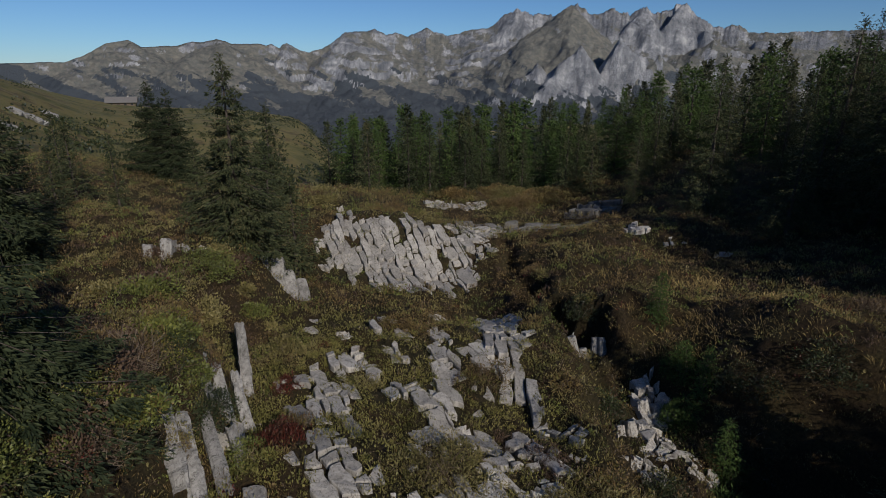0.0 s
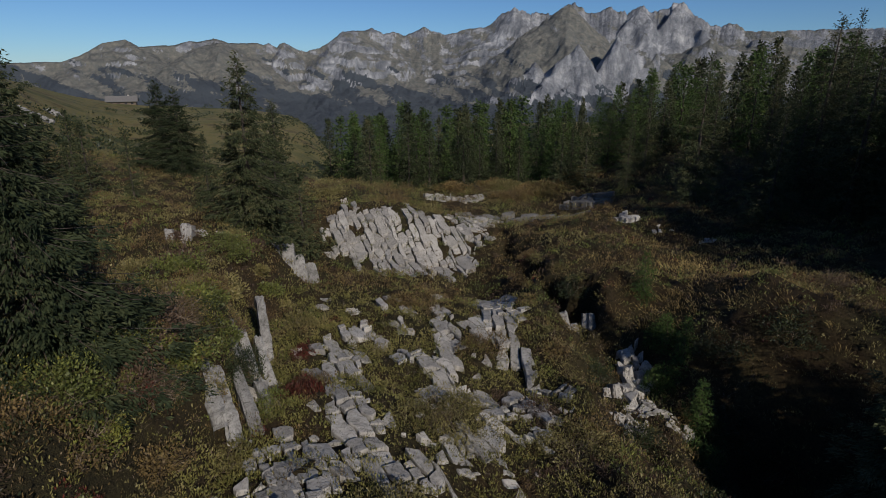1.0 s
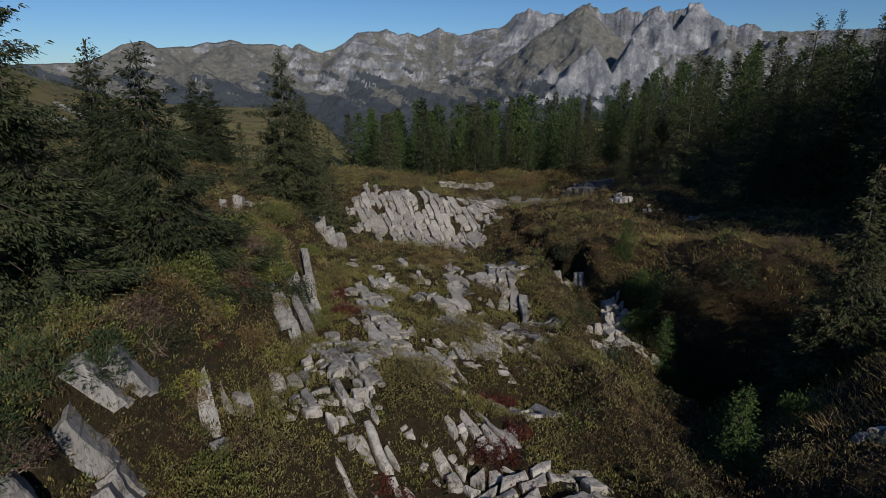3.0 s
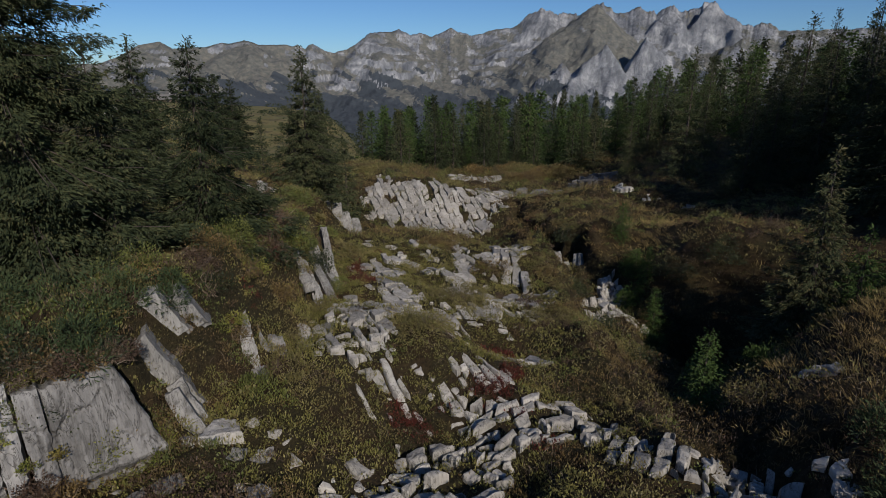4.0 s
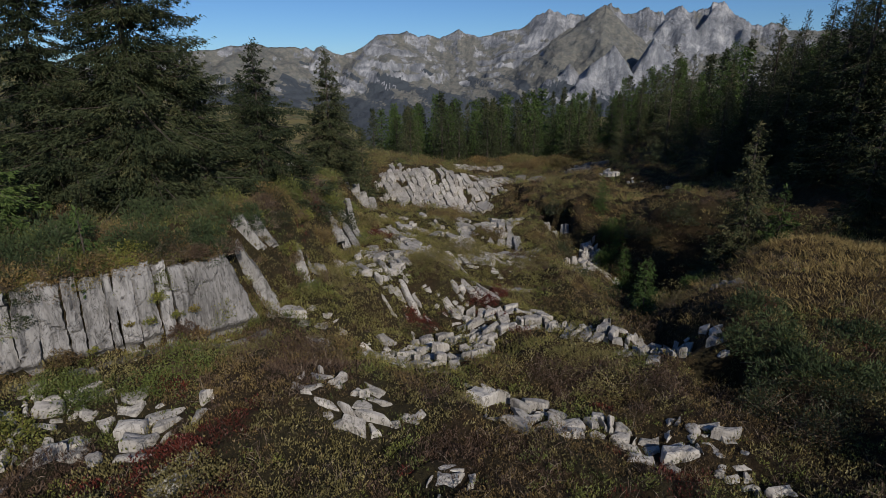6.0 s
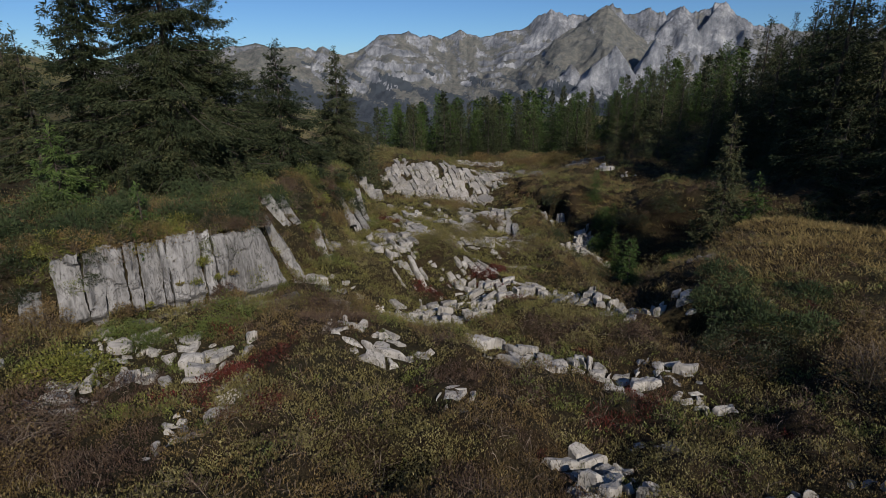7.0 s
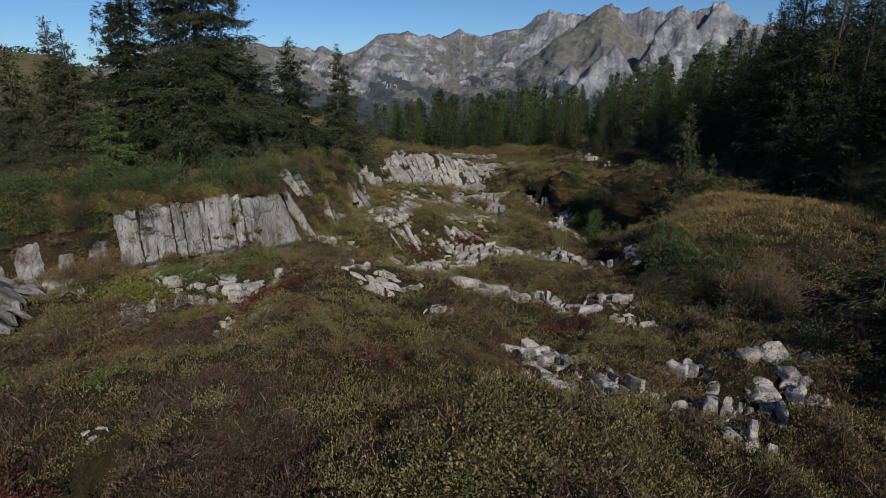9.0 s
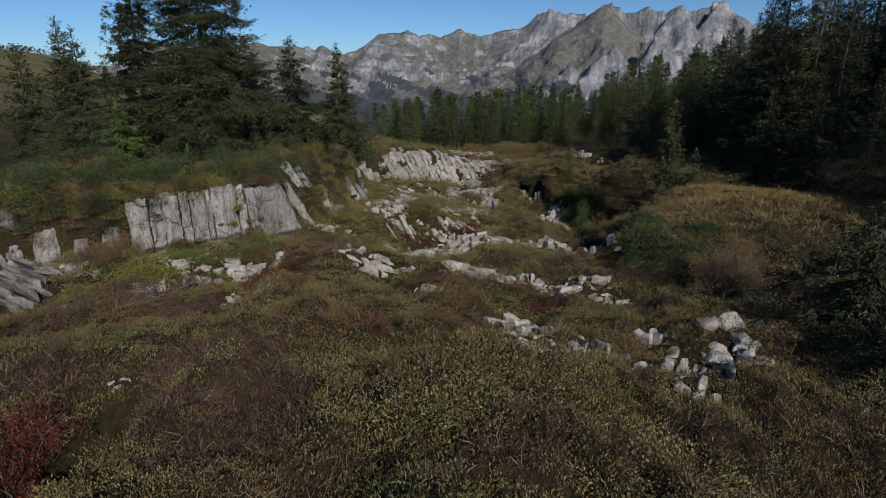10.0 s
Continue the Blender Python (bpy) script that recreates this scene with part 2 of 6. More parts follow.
# ---- landform ----
def to_line(px, py, pts):
    """The distance to a line of points, the side of it (left: +), and the way along it."""
    best, side, along = np.full(px.shape, 1e9), np.zeros(px.shape), np.zeros(px.shape)
    for i, ((ax, ay), (bx, by)) in enumerate(zip(pts, pts[1:])):
        dx, dy = bx - ax, by - ay
        t = np.clip(((px - ax) * dx + (py - ay) * dy) / (dx * dx + dy * dy), 0, 1)
        d = np.hypot(px - ax - t * dx, py - ay - t * dy)
        c = dx * (py - ay) - dy * (px - ax)
        m = d < best - 1e-6
        best, side, along = np.where(m, d, best), np.where(m, np.sign(c), side), np.where(m, i + t, along)
    return best, side, along


SPINE_Y = [-60, -26, -14, -6, 0, 8, 15, 22, 32, 42, 55, 66, 90, 130, 200, 400, 1200, 6000]
SPINE_Z = [3.5, 2.6, 2.3, 1.2, 0.5, 0.2, -0.9, -0.9, -2.6, -2.4, -2.6, -4.2, -8.5, -15, -30, -95, -230, -260]
LEDGE = [(-30, -14), (-15.5, -6.4), (-11.4, -4.25), (-9.2, -2.92), (-7.6, -1.62), (-5.75, -0.05), (-5.1, 4.5), (-5.9, 11), (-6.2, 15), (-8.0, 19), (-8.0, 27.5), (-11, 34), (-30, 44), (-60, 48)]
GULLY = [(7.2, -2), (7.0, 3), (7.6, 9), (6.9, 16), (5.6, 24), (4.6, 31), (4.5, 40)]
# humps and hollows: x, y, height, half-width across, half-width ahead
HUMPS_NEAR = [(-8, -3.2, 0.64, 3, 2.2), (-12, -6, 0.53, 3.5, 2.5), (2, -16.5, 0.84, 3, 4), (-4, -12, 0.34, 4.5, 4), (6, -13, -0.43, 4, 4), (11, -9, 0.41, 4, 4), (-9, -7.5, -0.21, 4, 3),
              (-3.5, -5, 0.94, 3.5, 3), (3, -3, -0.15, 3, 2.5), (6, -6, -0.67, 2.5, 3), (-1, 2, -0.79, 3, 2.5), (-4.5, 3, 1.22, 2.2, 3.5), (-1.5, 6.5, 0.66, 2.5, 2.2), (12, 1, 1.73, 4.5, 5), (-4.8, -15.9, -1.2, 0.55, 0.9), (17.5, 3.0, 1.1, 4.5, 4),
              (4.2, 4.6, -0.85, 1.6, 2.0), (-5.9, 4.8, -0.8, 1.1, 1.4), (-6.9, 3.2, -1.1, 1.2, 1.2), (12.2, 7.0, 0.9, 1.8, 1.8), (6.0, -4.7, 0.6, 1.4, 1.2), (7.3, -1.8, 0.5, 1.1, 1.1), (-2.7, -10.7, 0.5, 1.0, 0.9),
              (-1.3, -10.2, -0.75, 0.9, 0.7), (-1.5, -6.4, -0.45, 1.2, 0.9), (3.0, -8.7, -0.45, 1.1, 0.9), (3.0, -11.6, -0.3, 1.1, 0.9), (-5.6, -0.3, 0.45, 0.9, 0.9), (-7.0, 2.2, -1.3, 0.9, 1.1), (-6.6, 5.3, -1.1, 0.8, 0.9)]
HUMPS_FAR = [(3, 10, -0.49, 2.5, 3.5), (-4, 11, 0.97, 3, 3), (0, 16, -0.31, 3.5, 3), (-4.5, 15.5, 0.47, 2.5, 3), (2.2, 27, -1.47, 2.6, 4), (-1, 33, -0.48, 5, 3.5), (14, 8, 1.42, 3, 3.5),
             (10.8, 11.6, -3.9, 3.3, 4.6), (13.5, 18, 1.1, 4.5, 5), (9, 30, 1.85, 5, 6), (-8, 41, 1.85, 5, 5), (13, 37, 1.67, 6, 5), (-11, 49, 1.9, 7, 7), (-2.2, 38.8, 1.5, 4.5, 3.6),
             (8.2, 18.2, -2.1, 1.8, 2.6), (11.2, 12.6, -2.0, 2.3, 2.6), (-8.3, 43.0, -0.8, 2.5, 2.5), (1.0, 33.0, -0.45, 2.0, 2.5), (2.8, 17.0, -0.55, 1.2, 2.6), (1.6, 7.9, -0.75, 1.9, 1.5), (-3.7, 10.4, -0.55, 1.4, 1.4), (-1.1, 15.9, 0.6, 1.3, 1.1), (-6.8, 10.3, -0.5, 1.1, 1.4), (-5.2, 15.2, -0.35, 1.1, 1.4), (-13.3, 24.0, -1.0, 1.2, 1.0), (-7.8, 42.4, -1.1, 1.2, 1.1),
             (14.0, 15.2, 1.9, 2.2, 2.4), (12.4, 17.6, 1.0, 1.9, 1.9), (13.2, 20.2, 0.8, 2.4, 2.4), (8.4, 22.8, 0.9, 2.0, 1.6)]


def land(x, y):
    """The ground's height."""
    x, y = np.asarray(x, float), np.asarray(y, float)
    h = np.interp(y, SPINE_Y, SPINE_Z)
    h = h + sstep(10, 26, x) * np.interp(y, [-30, 5, 25, 60, 100, 200, 600], [2.0, 1.5, 2.6, 5, 9, 22, 10])
    h = h + 2.6 * sstep(18.5, 28, x) * sstep(30, 12, y) * sstep(-22, -6, y)
    h = h + sstep(-15, -45, x) * np.interp(y, [-30, 0, 40, 70, 120], [3, 3, 3.5, 4, 0])
    az, r = np.degrees(np.arctan2(x, np.maximum(y, 1e-3))), np.hypot(x, y)
    pasture = 10 + 200 * np.tan(np.radians(np.interp(az, [-60, -42, -37.6, -34.2, -30.3, -18.5, -13.2, -8], [3, 1, -0.66, -2.26, -3.6, -4.2, -5.4, -7])))
    m = sstep(45, 170, r) * sstep(-7, -15, az) * (1 - sstep(230, 420, r))
    h = h * (1 - m) + pasture * m
    for cx, cy, a, rx, ry in HUMPS_NEAR + HUMPS_FAR:
        h = h + a * np.exp(-((x - cx) / rx) ** 2 - ((y - cy) / ry) ** 2)
    wob = 0.35 * grain(x * 0.6, y * 0.6, 5)
    d, s, a = to_line(x, y, GULLY)
    floor = np.interp(a, range(7), [0.2, -0.4, -1.9, -2.5, -2.8, -2.8, -2.8])
    w = np.interp(a, range(7), [0.7, 1.3, 2.2, 1.5, 0.7, 0.45, 0.3])
    g = 1 - sstep(0.2 * w, 1.45 * w, d + 1.6 * wob + 0.75 * grain(x * 0.33, y * 0.33, 9) + 0.35 * grain(x * 1.7, y * 1.7, 6))
    h = h * (1 - g) + np.minimum(floor, h) * g
    d, s, a = to_line(x, y, LEDGE)
    lo = np.interp(a, [0, 4.5, 5.1, 8, 10], [0.12, 0.12, -0.2, -0.2, -0.5])
    hi = np.interp(a, [0, 3.9, 5.1, 8, 10], [0.62, 0.62, 2.3, 1.9, 3.6])
    m = np.clip((d * s + np.where(a > 5, 0.8, 0.15) * wob - lo) / (hi - lo), 0, 1)
    m = m * m * (3 - 2 * m)
    top = np.interp(y, [-14, -2, 3, 6, 11, 15, 20, 30, 44], [3.8, 4.05, 4.0, 3.7, 3.2, 2.6, 1.9, 1.3, 0.6])
    h = h * (1 - m) + np.maximum(top, h) * m
    h = h - 2.4 * (1 - sstep(0.42, 0.62, np.hypot(x + 4.8, 0.5 * (y + 15.9))))
    near = np.exp(-((np.maximum(np.hypot(x, y - 10) - 45, 0)) / 90) ** 2)
    h = h + (0.16 * fbm(x * 0.45, y * 0.45, 4, 11) + 0.05 * fbm(x * 2.3, y * 2.3, 2, 21)) * near
    far = sstep(60, 400, np.hypot(x, y))
    return h + far * 2.5 * fbm(x * 0.012, y * 0.012, 4, 31)


def at(x, y):
    return float(land(np.array([x]), np.array([y]))[0])


def spaced(lo, hi, step, reach, grow=1.09):
    a = list(np.arange(lo, hi + step / 2, step))
    s = step
    while a[-1] < reach:
        s *= grow
        a.append(a[-1] + s)
    s = step
    b = []
    p = lo
    while p > -reach:
        s *= grow
        p -= s
        b.append(p)
    return np.array(b[::-1] + a)


def grid_faces(nx, ny):
    i = np.arange(nx * ny).reshape(ny, nx)
    return np.stack([i[:-1, :-1], i[:-1, 1:], i[1:, 1:], i[1:, :-1]], -1).reshape(-1, 4)


# ---- the range across the valley ----
CREST_AZ = [-46, -36.9, -33.1, -31.9, -31.0, -29.9, -28.2, -27.2, -24.5, -23.1, -22.4, -21.1, -19.8, -17.3, -16.8, -16.3, -15.6, -15.3, -14.9, -13.8, -13.0, -11.7, -10.6, -9.5, -8.9, -7.3, -6.6, -6.0, -5.4, -4.6,
            -3.4, -2.1, -1.6, -0.8, 0.6, 2.3, 4.2, 4.8, 5.8, 6.4, 7.1, 7.9, 8.6, 9.9, 10.5, 11.1, 11.7, 12.2, 12.7, 13.4, 14.0, 14.7, 16.0, 16.7, 17.5, 18.0, 18.9, 19.7, 21.1, 21.4,
            22.0, 22.5, 23.1, 23.8, 24.6, 25.5, 26.1, 26.8, 27.5, 33.1, 46]
CREST_EL = [0.5, 0.53, 0.76, 1.21, 1.66, 2.35, 2.61, 1.94, 2.12, 2.52, 2.43, 2.74, 2.37, 2.45, 2.3, 2.46, 2.07, 2.42, 2.57, 1.93, 1.73, 2.09, 2.7, 3.47, 3.67, 3.63, 3.84, 3.59, 3.28, 3.59,
            3.13, 3.75, 3.95, 3.64, 3.28, 3.89, 3.98, 4.27, 5.11, 5.55, 5.74, 5.58, 5.22, 5.2, 4.94, 5.18, 5.65, 6.02, 5.87, 5.51, 5.11, 5.0, 5.44, 5.13, 5.02, 5.33, 5.54, 5.04, 5.36, 5.72,
            5.79, 5.49, 4.82, 4.43, 3.71, 3.68, 3.89, 3.77, 3.3, 3.18, 3.2]
# tops before the crest: azimuth, elevation, distance, steepness of the left, right and front faces, bareness
PEAKS = [(12.25, 5.95, 3640, 0.62, 0.85, 0.62, -0.95), (13.3, 2.5, 3020, 1.0, 1.4, 1.3, 1.3), (16.8, 2.9, 3160, 1.5, 0.9, 1.4, 0.9), (18.6, 5.4, 3800, 0.9, 1.2, 1.1, 0.9), (21.8, 5.65, 3820, 1.3, 1.0, 1.1, 1.0),
         (20.4, 1.4, 3080, 1.0, 0.8, 1.2, -0.3), (7.0, 5.5, 3800, 0.7, 0.95, 1.0, 0.7), (9.3, 0.6, 3050, 0.7, 1.0, 0.8, 0.8), (-8.9, 3.55, 3760, 0.75, 0.40, 0.8, 0.4), (-28.3, 2.5, 3650, 0.5, 0.6, 0.6, -0.3),
         (-21.1, 2.6, 3760, 0.45, 0.45, 0.55, -0.5), (-14.9, 2.45, 3800, 1.2, 0.9, 1.0, 0.4), (-24.9, 0.5, 3200, 0.5, 0.45, 0.6, -0.2), (24.6, 2.8, 3500, 0.6, 0.5, 0.8, -0.3), (29.0, 2.8, 3650, 0.35, 0.35, 0.6, -0.2)]


def mountain_range():
    az = np.radians(np.linspace(-45, 45, 1150))
    A, U = np.meshgrid(az, np.linspace(0, 1, 160) ** 0.85)
    deg = np.degrees(A)
    crest_r = 3900 + 120 * grain(deg * 0.11, deg * 0, 3)
    r = 1600 + (crest_r + 160 - 1600) * U
    d = crest_r - r
    down = np.maximum(d, 0)
    X, Y = r * np.sin(A), r * np.cos(A)
    rugged = sstep(-16, -8, deg) * 0.5 + sstep(3, 7, deg) * sstep(27, 24, deg) * 0.7 + 0.25
    sharp = np.interp(deg, CREST_AZ, CREST_EL) + 0.12 * rugged * fbm(deg * 2.1, deg * 0 + 0.5, 4, 8, 0.65)
    broad = sum(np.interp(deg + o, CREST_AZ, CREST_EL) for o in (-4.5, -3, -1.5, 0, 1.5, 3, 4.5)) / 7 - 0.35
    el = broad + (sharp - broad) * np.exp(-down / 260)
    top = 10 + crest_r * np.tan(np.radians(el))
    warp = fbm(X / 800, Y / 800, 3, 12)
    flute = ridged(X / 620 + 0.5 * warp, Y / 900, 4, 40, 0.5) - 0.8
    chute = ridged(X / 230 + 0.6 * warp, Y / 330 + 0.4 * warp, 4, 60, 0.5) - 0.8
    z = top - (0.36 * down + 110 * (1 - np.exp(-down / 170))) * (1 - 0.55 * flute)
    z = np.where(d < 0, top + 3 * d, z)
    bare = -0.04 + 0.34 * rugged + 0 * z
    for paz, pel, pr, left, right, front, share in PEAKS:
        a = np.radians(deg - paz) * pr + 55 * warp * np.clip((pr - r) / 500, 0, 1) + 30 * chute
        b = pr - r + 70 * fbm(X / 260, Y / 260, 3, 19) + 40 * flute
        side = np.where(a < 0, -a * left, a * right)
        fore = np.where(b > 0, b * front, -b * 1.6)
        cone = 10 + pr * math.tan(radians(pel)) - np.maximum(side, fore) - (0.12 if share > 0.8 else 0.45) * np.minimum(side, fore)
        m = cone > z
        z = np.where(m, cone, z)
        bare = np.where(m, 0.10 + 0.10 * sstep(-10, 4, deg) + 0.6 * share, bare)
    valley = -215 + 14 * fbm(X / 300, Y / 300, 3, 17)
    z = valley + 70 * np.log1p(np.exp(np.clip((z - valley) / 70, -30, 30)))
    inner = sstep(30, 260, d)
    z = z + inner * ((40 + 10 * sstep(2, 6, deg)) * chute + 12 * fbm(X / 120, Y / 120, 4, 70, 0.6) + 10 * (ridged(X / 70, Y / 70, 3, 74) - 0.8))
    # beds of hard and soft rock: steps that run along the slopes
    tilted = z + 0.05 * X + 60 * fbm(X / 700, Y / 700, 4, 77)
    bed = tilted / 58
    rung = bed - np.floor(bed)
    hard = sstep(0.0, 0.5, fbm(deg * 0.16 + 3.1, z / 420, 3, 79) + 0.25) * inner * (1 - 0.75 * sstep(4, 8, deg) * sstep(28, 25, deg)) * sstep(-150, -40, z)
    z = z + hard * 58 * 0.38 * (sstep(0.62, 0.98, rung) - rung)
    v = np.stack([X.ravel(), Y.ravel(), z.ravel()], 1)
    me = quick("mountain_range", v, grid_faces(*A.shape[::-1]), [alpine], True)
    # what covers the slopes: bare rock, and wood
    rise = np.degrees(np.arctan2(z - 10, r))
    gz_r, gz_a = np.gradient(z, axis=0) / np.gradient(r, axis=0), np.gradient(z, axis=1) / (r * (az[1] - az[0]))
    steep = np.hypot(gz_r, gz_a)
    riser = sstep(0.5, 0.62, rung) * hard
    bare = bare - 0.06 + 0.50 * fbm(deg * 0.45 + 0.4 * warp, z / 75 + deg * 0.4, 5, 91, 0.6) + 0.18 * fbm(deg * 1.6 + 0.6 * warp, z / 60, 4, 93, 0.65) + 0.55 * (steep - 0.72) + 0.16 * sstep(0.0, 2.5, rise) - 0.3 * chute + 0.42 * riser - 0.14 * hard
    wood = 0.44 + 0.75 * fbm(deg * 0.30, rise * 0.7 + 0.25 * deg, 4, 95, 0.6) + 0.26 * (-1.5 + 0.5 * sstep(-4, -14, deg) - rise) - 0.3 * (bare > 0.8) + 0.6 * sstep(-35.5, -37, deg)
    rgba = np.zeros((z.size, 4), np.float32)
    beds = grain(3.1 * bed + 1.5 * fbm(deg * 0.3, z / 200, 2, 83), deg * 0.25, 81) + 0.6 * grain(7.3 * bed, deg * 0.5, 82)
    runs = 1.6 * (ridged(deg * 1.5 + 0.8 * warp + z / 420, z / 260, 4, 85, 0.6) - 0.85)
    right = sstep(4, 9, deg)
    tone = 0.5 + 0.24 * ((1 - 0.6 * right) * beds + (0.35 + 0.35 * right) * runs) + 0.22 * fbm(deg * 0.6, z / 110, 4, 87, 0.6)
    rgba[:, 0], rgba[:, 1], rgba[:, 2], rgba[:, 3] = np.clip(bare.ravel(), 0, 1), np.clip(wood.ravel(), 0, 1), np.clip(tone.ravel(), 0, 1), 1
    me.color_attributes.new("cover", "FLOAT_COLOR", "POINT").data.foreach_set("color", rgba.ravel())
    ob = new("mountain_range", me)
    return tagged(ob, "far grey limestone mountain range with green alpine slopes", "mountains", kind="structure")


mountain_range()

# ---- trees ----
def unit(v):
    return v / np.maximum(np.linalg.norm(v, axis=-1, keepdims=True), 1e-9)


def blades(base, way, length, width, flat, bend=0.0):
    """Narrow pointed leaves, four corners each: base and way n x 3."""
    side = unit(np.cross(way, flat)) * (width[:, None] / 2)
    mid = base + way * (length * 0.45)[:, None]
    tip = base + way * length[:, None]
    tip[:, 2] -= bend * length
    v = np.stack([base, mid - side, tip, mid + side], 1).reshape(-1, 3)
    return v, np.arange(len(v)).reshape(-1, 4)


def tubes(starts, ends, r0, r1, sides=5):
    """Tapered rods between points."""
    w = unit(ends - starts)
    a = unit(np.cross(w, np.where(np.abs(w[:, 2:3]) > 0.9, [[1.0, 0, 0]], [[0, 0, 1.0]])))
    b = np.cross(w, a)
    ang = np.arange(sides) * 2 * np.pi / sides
    ring = a[:, None] * np.cos(ang)[None, :, None] + b[:, None] * np.sin(ang)[None, :, None]
    v = np.concatenate([starts[:, None] + ring * r0[:, None, None], ends[:, None] + ring * r1[:, None, None]], 1)
    i = np.arange(sides)
    f = np.stack([i, (i + 1) % sides, sides + (i + 1) % sides, sides + i], 1)
    faces = (np.arange(len(starts))[:, None, None] * 2 * sides + f[None]).reshape(-1, 4)
    return v.reshape(-1, 3), faces


def joined(pieces):
    vs, fs, n = [], [], 0
    for v, f in pieces:
        vs.append(v)
        fs.append(f + n)
        n += len(v)
    return np.concatenate(vs), np.concatenate(fs)


def spruce_meshes(name, height, radius, seed, spray=0.14, step=0.09, whorl=0.26, skirt=0.03, power=0.9, needles=None, lean=0.0, every=1, slim=0.30):
    """Trunk, limbs and crown of a spruce: tiers of drooping limbs, each a flat frond hung with short sprays of needles."""
    rng = np.random.default_rng(seed)
    top = height
    zs = np.linspace(0, top, 9)
    cx = np.cumsum(rng.normal(0, 0.010 * height / 9, 9)) + lean * zs
    cy = np.cumsum(rng.normal(0, 0.010 * height / 9, 9))
    stem = np.stack([cx, cy, zs], 1)
    rr = np.interp(zs, [0, top], [0.018 * height, 0.006])
    trunk = tubes(stem[:-1], stem[1:], rr[:-1], rr[1:], 8)
    limb_a, limb_b, limb_r = [], [], []
    base, way, length, flat = [], [], [], []
    lobe = rng.uniform(0, 6.3, 3)
    z = skirt * height
    while z < top * 0.985:
        f = z / top
        reach = radius * ((1 - f) ** power) * (0.82 + 0.18 * min(1.0, f / 0.10)) + 0.05
        count = int(rng.integers(6, 9)) if reach > 0.4 else 5
        turn = rng.uniform(0, 6.3)
        for k in range(count):
            a = turn + k * 6.283 / count + rng.normal(0, 0.22)
            swell = 1 + 0.14 * math.sin(2 * a + lobe[0] + 5 * f) + 0.10 * math.sin(3 * a + lobe[1] - 9 * f)
            R = reach * swell * rng.choice([rng.uniform(0.5, 0.8), rng.uniform(0.8, 1.05), rng.uniform(0.95, 1.16)])
            lift = np.interp(f, [0, 0.5, 0.82, 1], [-0.55, -0.42, 0.0, 0.9]) + rng.normal(0, 0.16)
            curl = np.interp(f, [0, 0.6, 1], [0.24, 0.16, 0.0])
            out = np.array([np.cos(a), np.sin(a), 0])
            side = np.array([-np.sin(a), np.cos(a), 0])
            root = np.array([np.interp(z, zs, cx), np.interp(z, zs, cy), z + rng.normal(0, 0.6 * whorl)])
            # the frond: places along the limb and across it
            half = 0.30 * R
            n = max(4, int(R * (half + 0.4 * spray) / (step * spray)))
            bough = rng.uniform(0, 1, (max(3, int(5 * R)), 2))
            own = rng.integers(0, len(bough), n)
            s = np.clip(1 - (bough[own, 0] ** 0.75 * 0.86 + rng.normal(0, 0.055, n)), 0.06, 1.03)
            w = np.clip(2 * bough[own, 1] - 1 + rng.normal(0, 0.20, n), -1.1, 1.1)
            spread = half * np.minimum(1.15 * (1 - s) + 0.12, 0.55)
            p = root + out * (R * s)[:, None] + side * (w * spread * 1.6)[:, None]
            p[:, 2] += (lift * s + curl * s * s) * R - 0.45 * np.abs(w) * spread + (0.3 - rng.exponential(1.0, n)) * (0.04 + 0.045 * min(R, 2.2)) * (0.5 + 0.5 * s)
            d = out + side * (0.9 * w + rng.normal(0, 0.3, n))[:, None] + rng.normal(0, 0.18, (n, 3))
            d[:, 2] += -0.45 + 0.30 * s
            ln = spray * rng.uniform(0.7, 1.35, n)
            base.append(p), way.append(unit(d)), length.append(ln), flat.append(np.stack([rng.normal(0, .6, n), rng.normal(0, .6, n), np.ones(n)], 1))
            m = max(2, int(0.7 * n))
            d = unit(out * 0.30 + side * rng.normal(0, 0.35, (m, 1)) + np.array([0, 0, -0.9]) + rng.normal(0, 0.25, (m, 3)))
            base.append(p[:m]), way.append(d), length.append(spray * rng.uniform(0.45, 1.0, m)), flat.append(rng.normal(0, 1, (m, 3)))
            mid, q = root + out * R * 0.45, root + out * R * 0.85
            mid[2], q[2] = root[2] + (lift * 0.45 + curl * 0.2) * R, root[2] + (lift * 0.85 + curl * 0.72) * R
            if k % every == 0:
                limb_a += [root, mid]
                limb_b += [mid, q]
                limb_r += [0.007 * R + 0.005, 0.004 * R + 0.003]
            e = unit(out + np.array([0, 0, 0.15]) + rng.normal(0, 0.25, (3, 3)))
            tip_at = root + out * R * 0.97
            tip_at[2] = root[2] + (lift * 0.97 + curl * 0.94) * R
            base.append(np.repeat(tip_at[None], 3, 0)), way.append(e), length.append(spray * rng.uniform(0.6, 1.1, 3)), flat.append(rng.normal(0, 1, (3, 3)))
        z += whorl * (0.5 + 0.7 * (1 - f)) * rng.uniform(0.7, 1.3)
    tip = stem[-1]
    e = unit(np.array([0, 0, 1.0]) + rng.normal(0, 0.3, (9, 3)))
    base.append(tip - np.array([0, 0, 1.0]) * rng.uniform(0.0, 0.55, (9, 1))), way.append(e), length.append(rng.uniform(0.16, 0.34, 9)), flat.append(rng.normal(0, 1, (9, 3)))
    base, way, length, flat = np.concatenate(base), np.concatenate(way), np.concatenate(length), np.concatenate(flat)
    crown = blades(base, way, length, np.maximum(slim * length, 0.022), flat, 0.12)
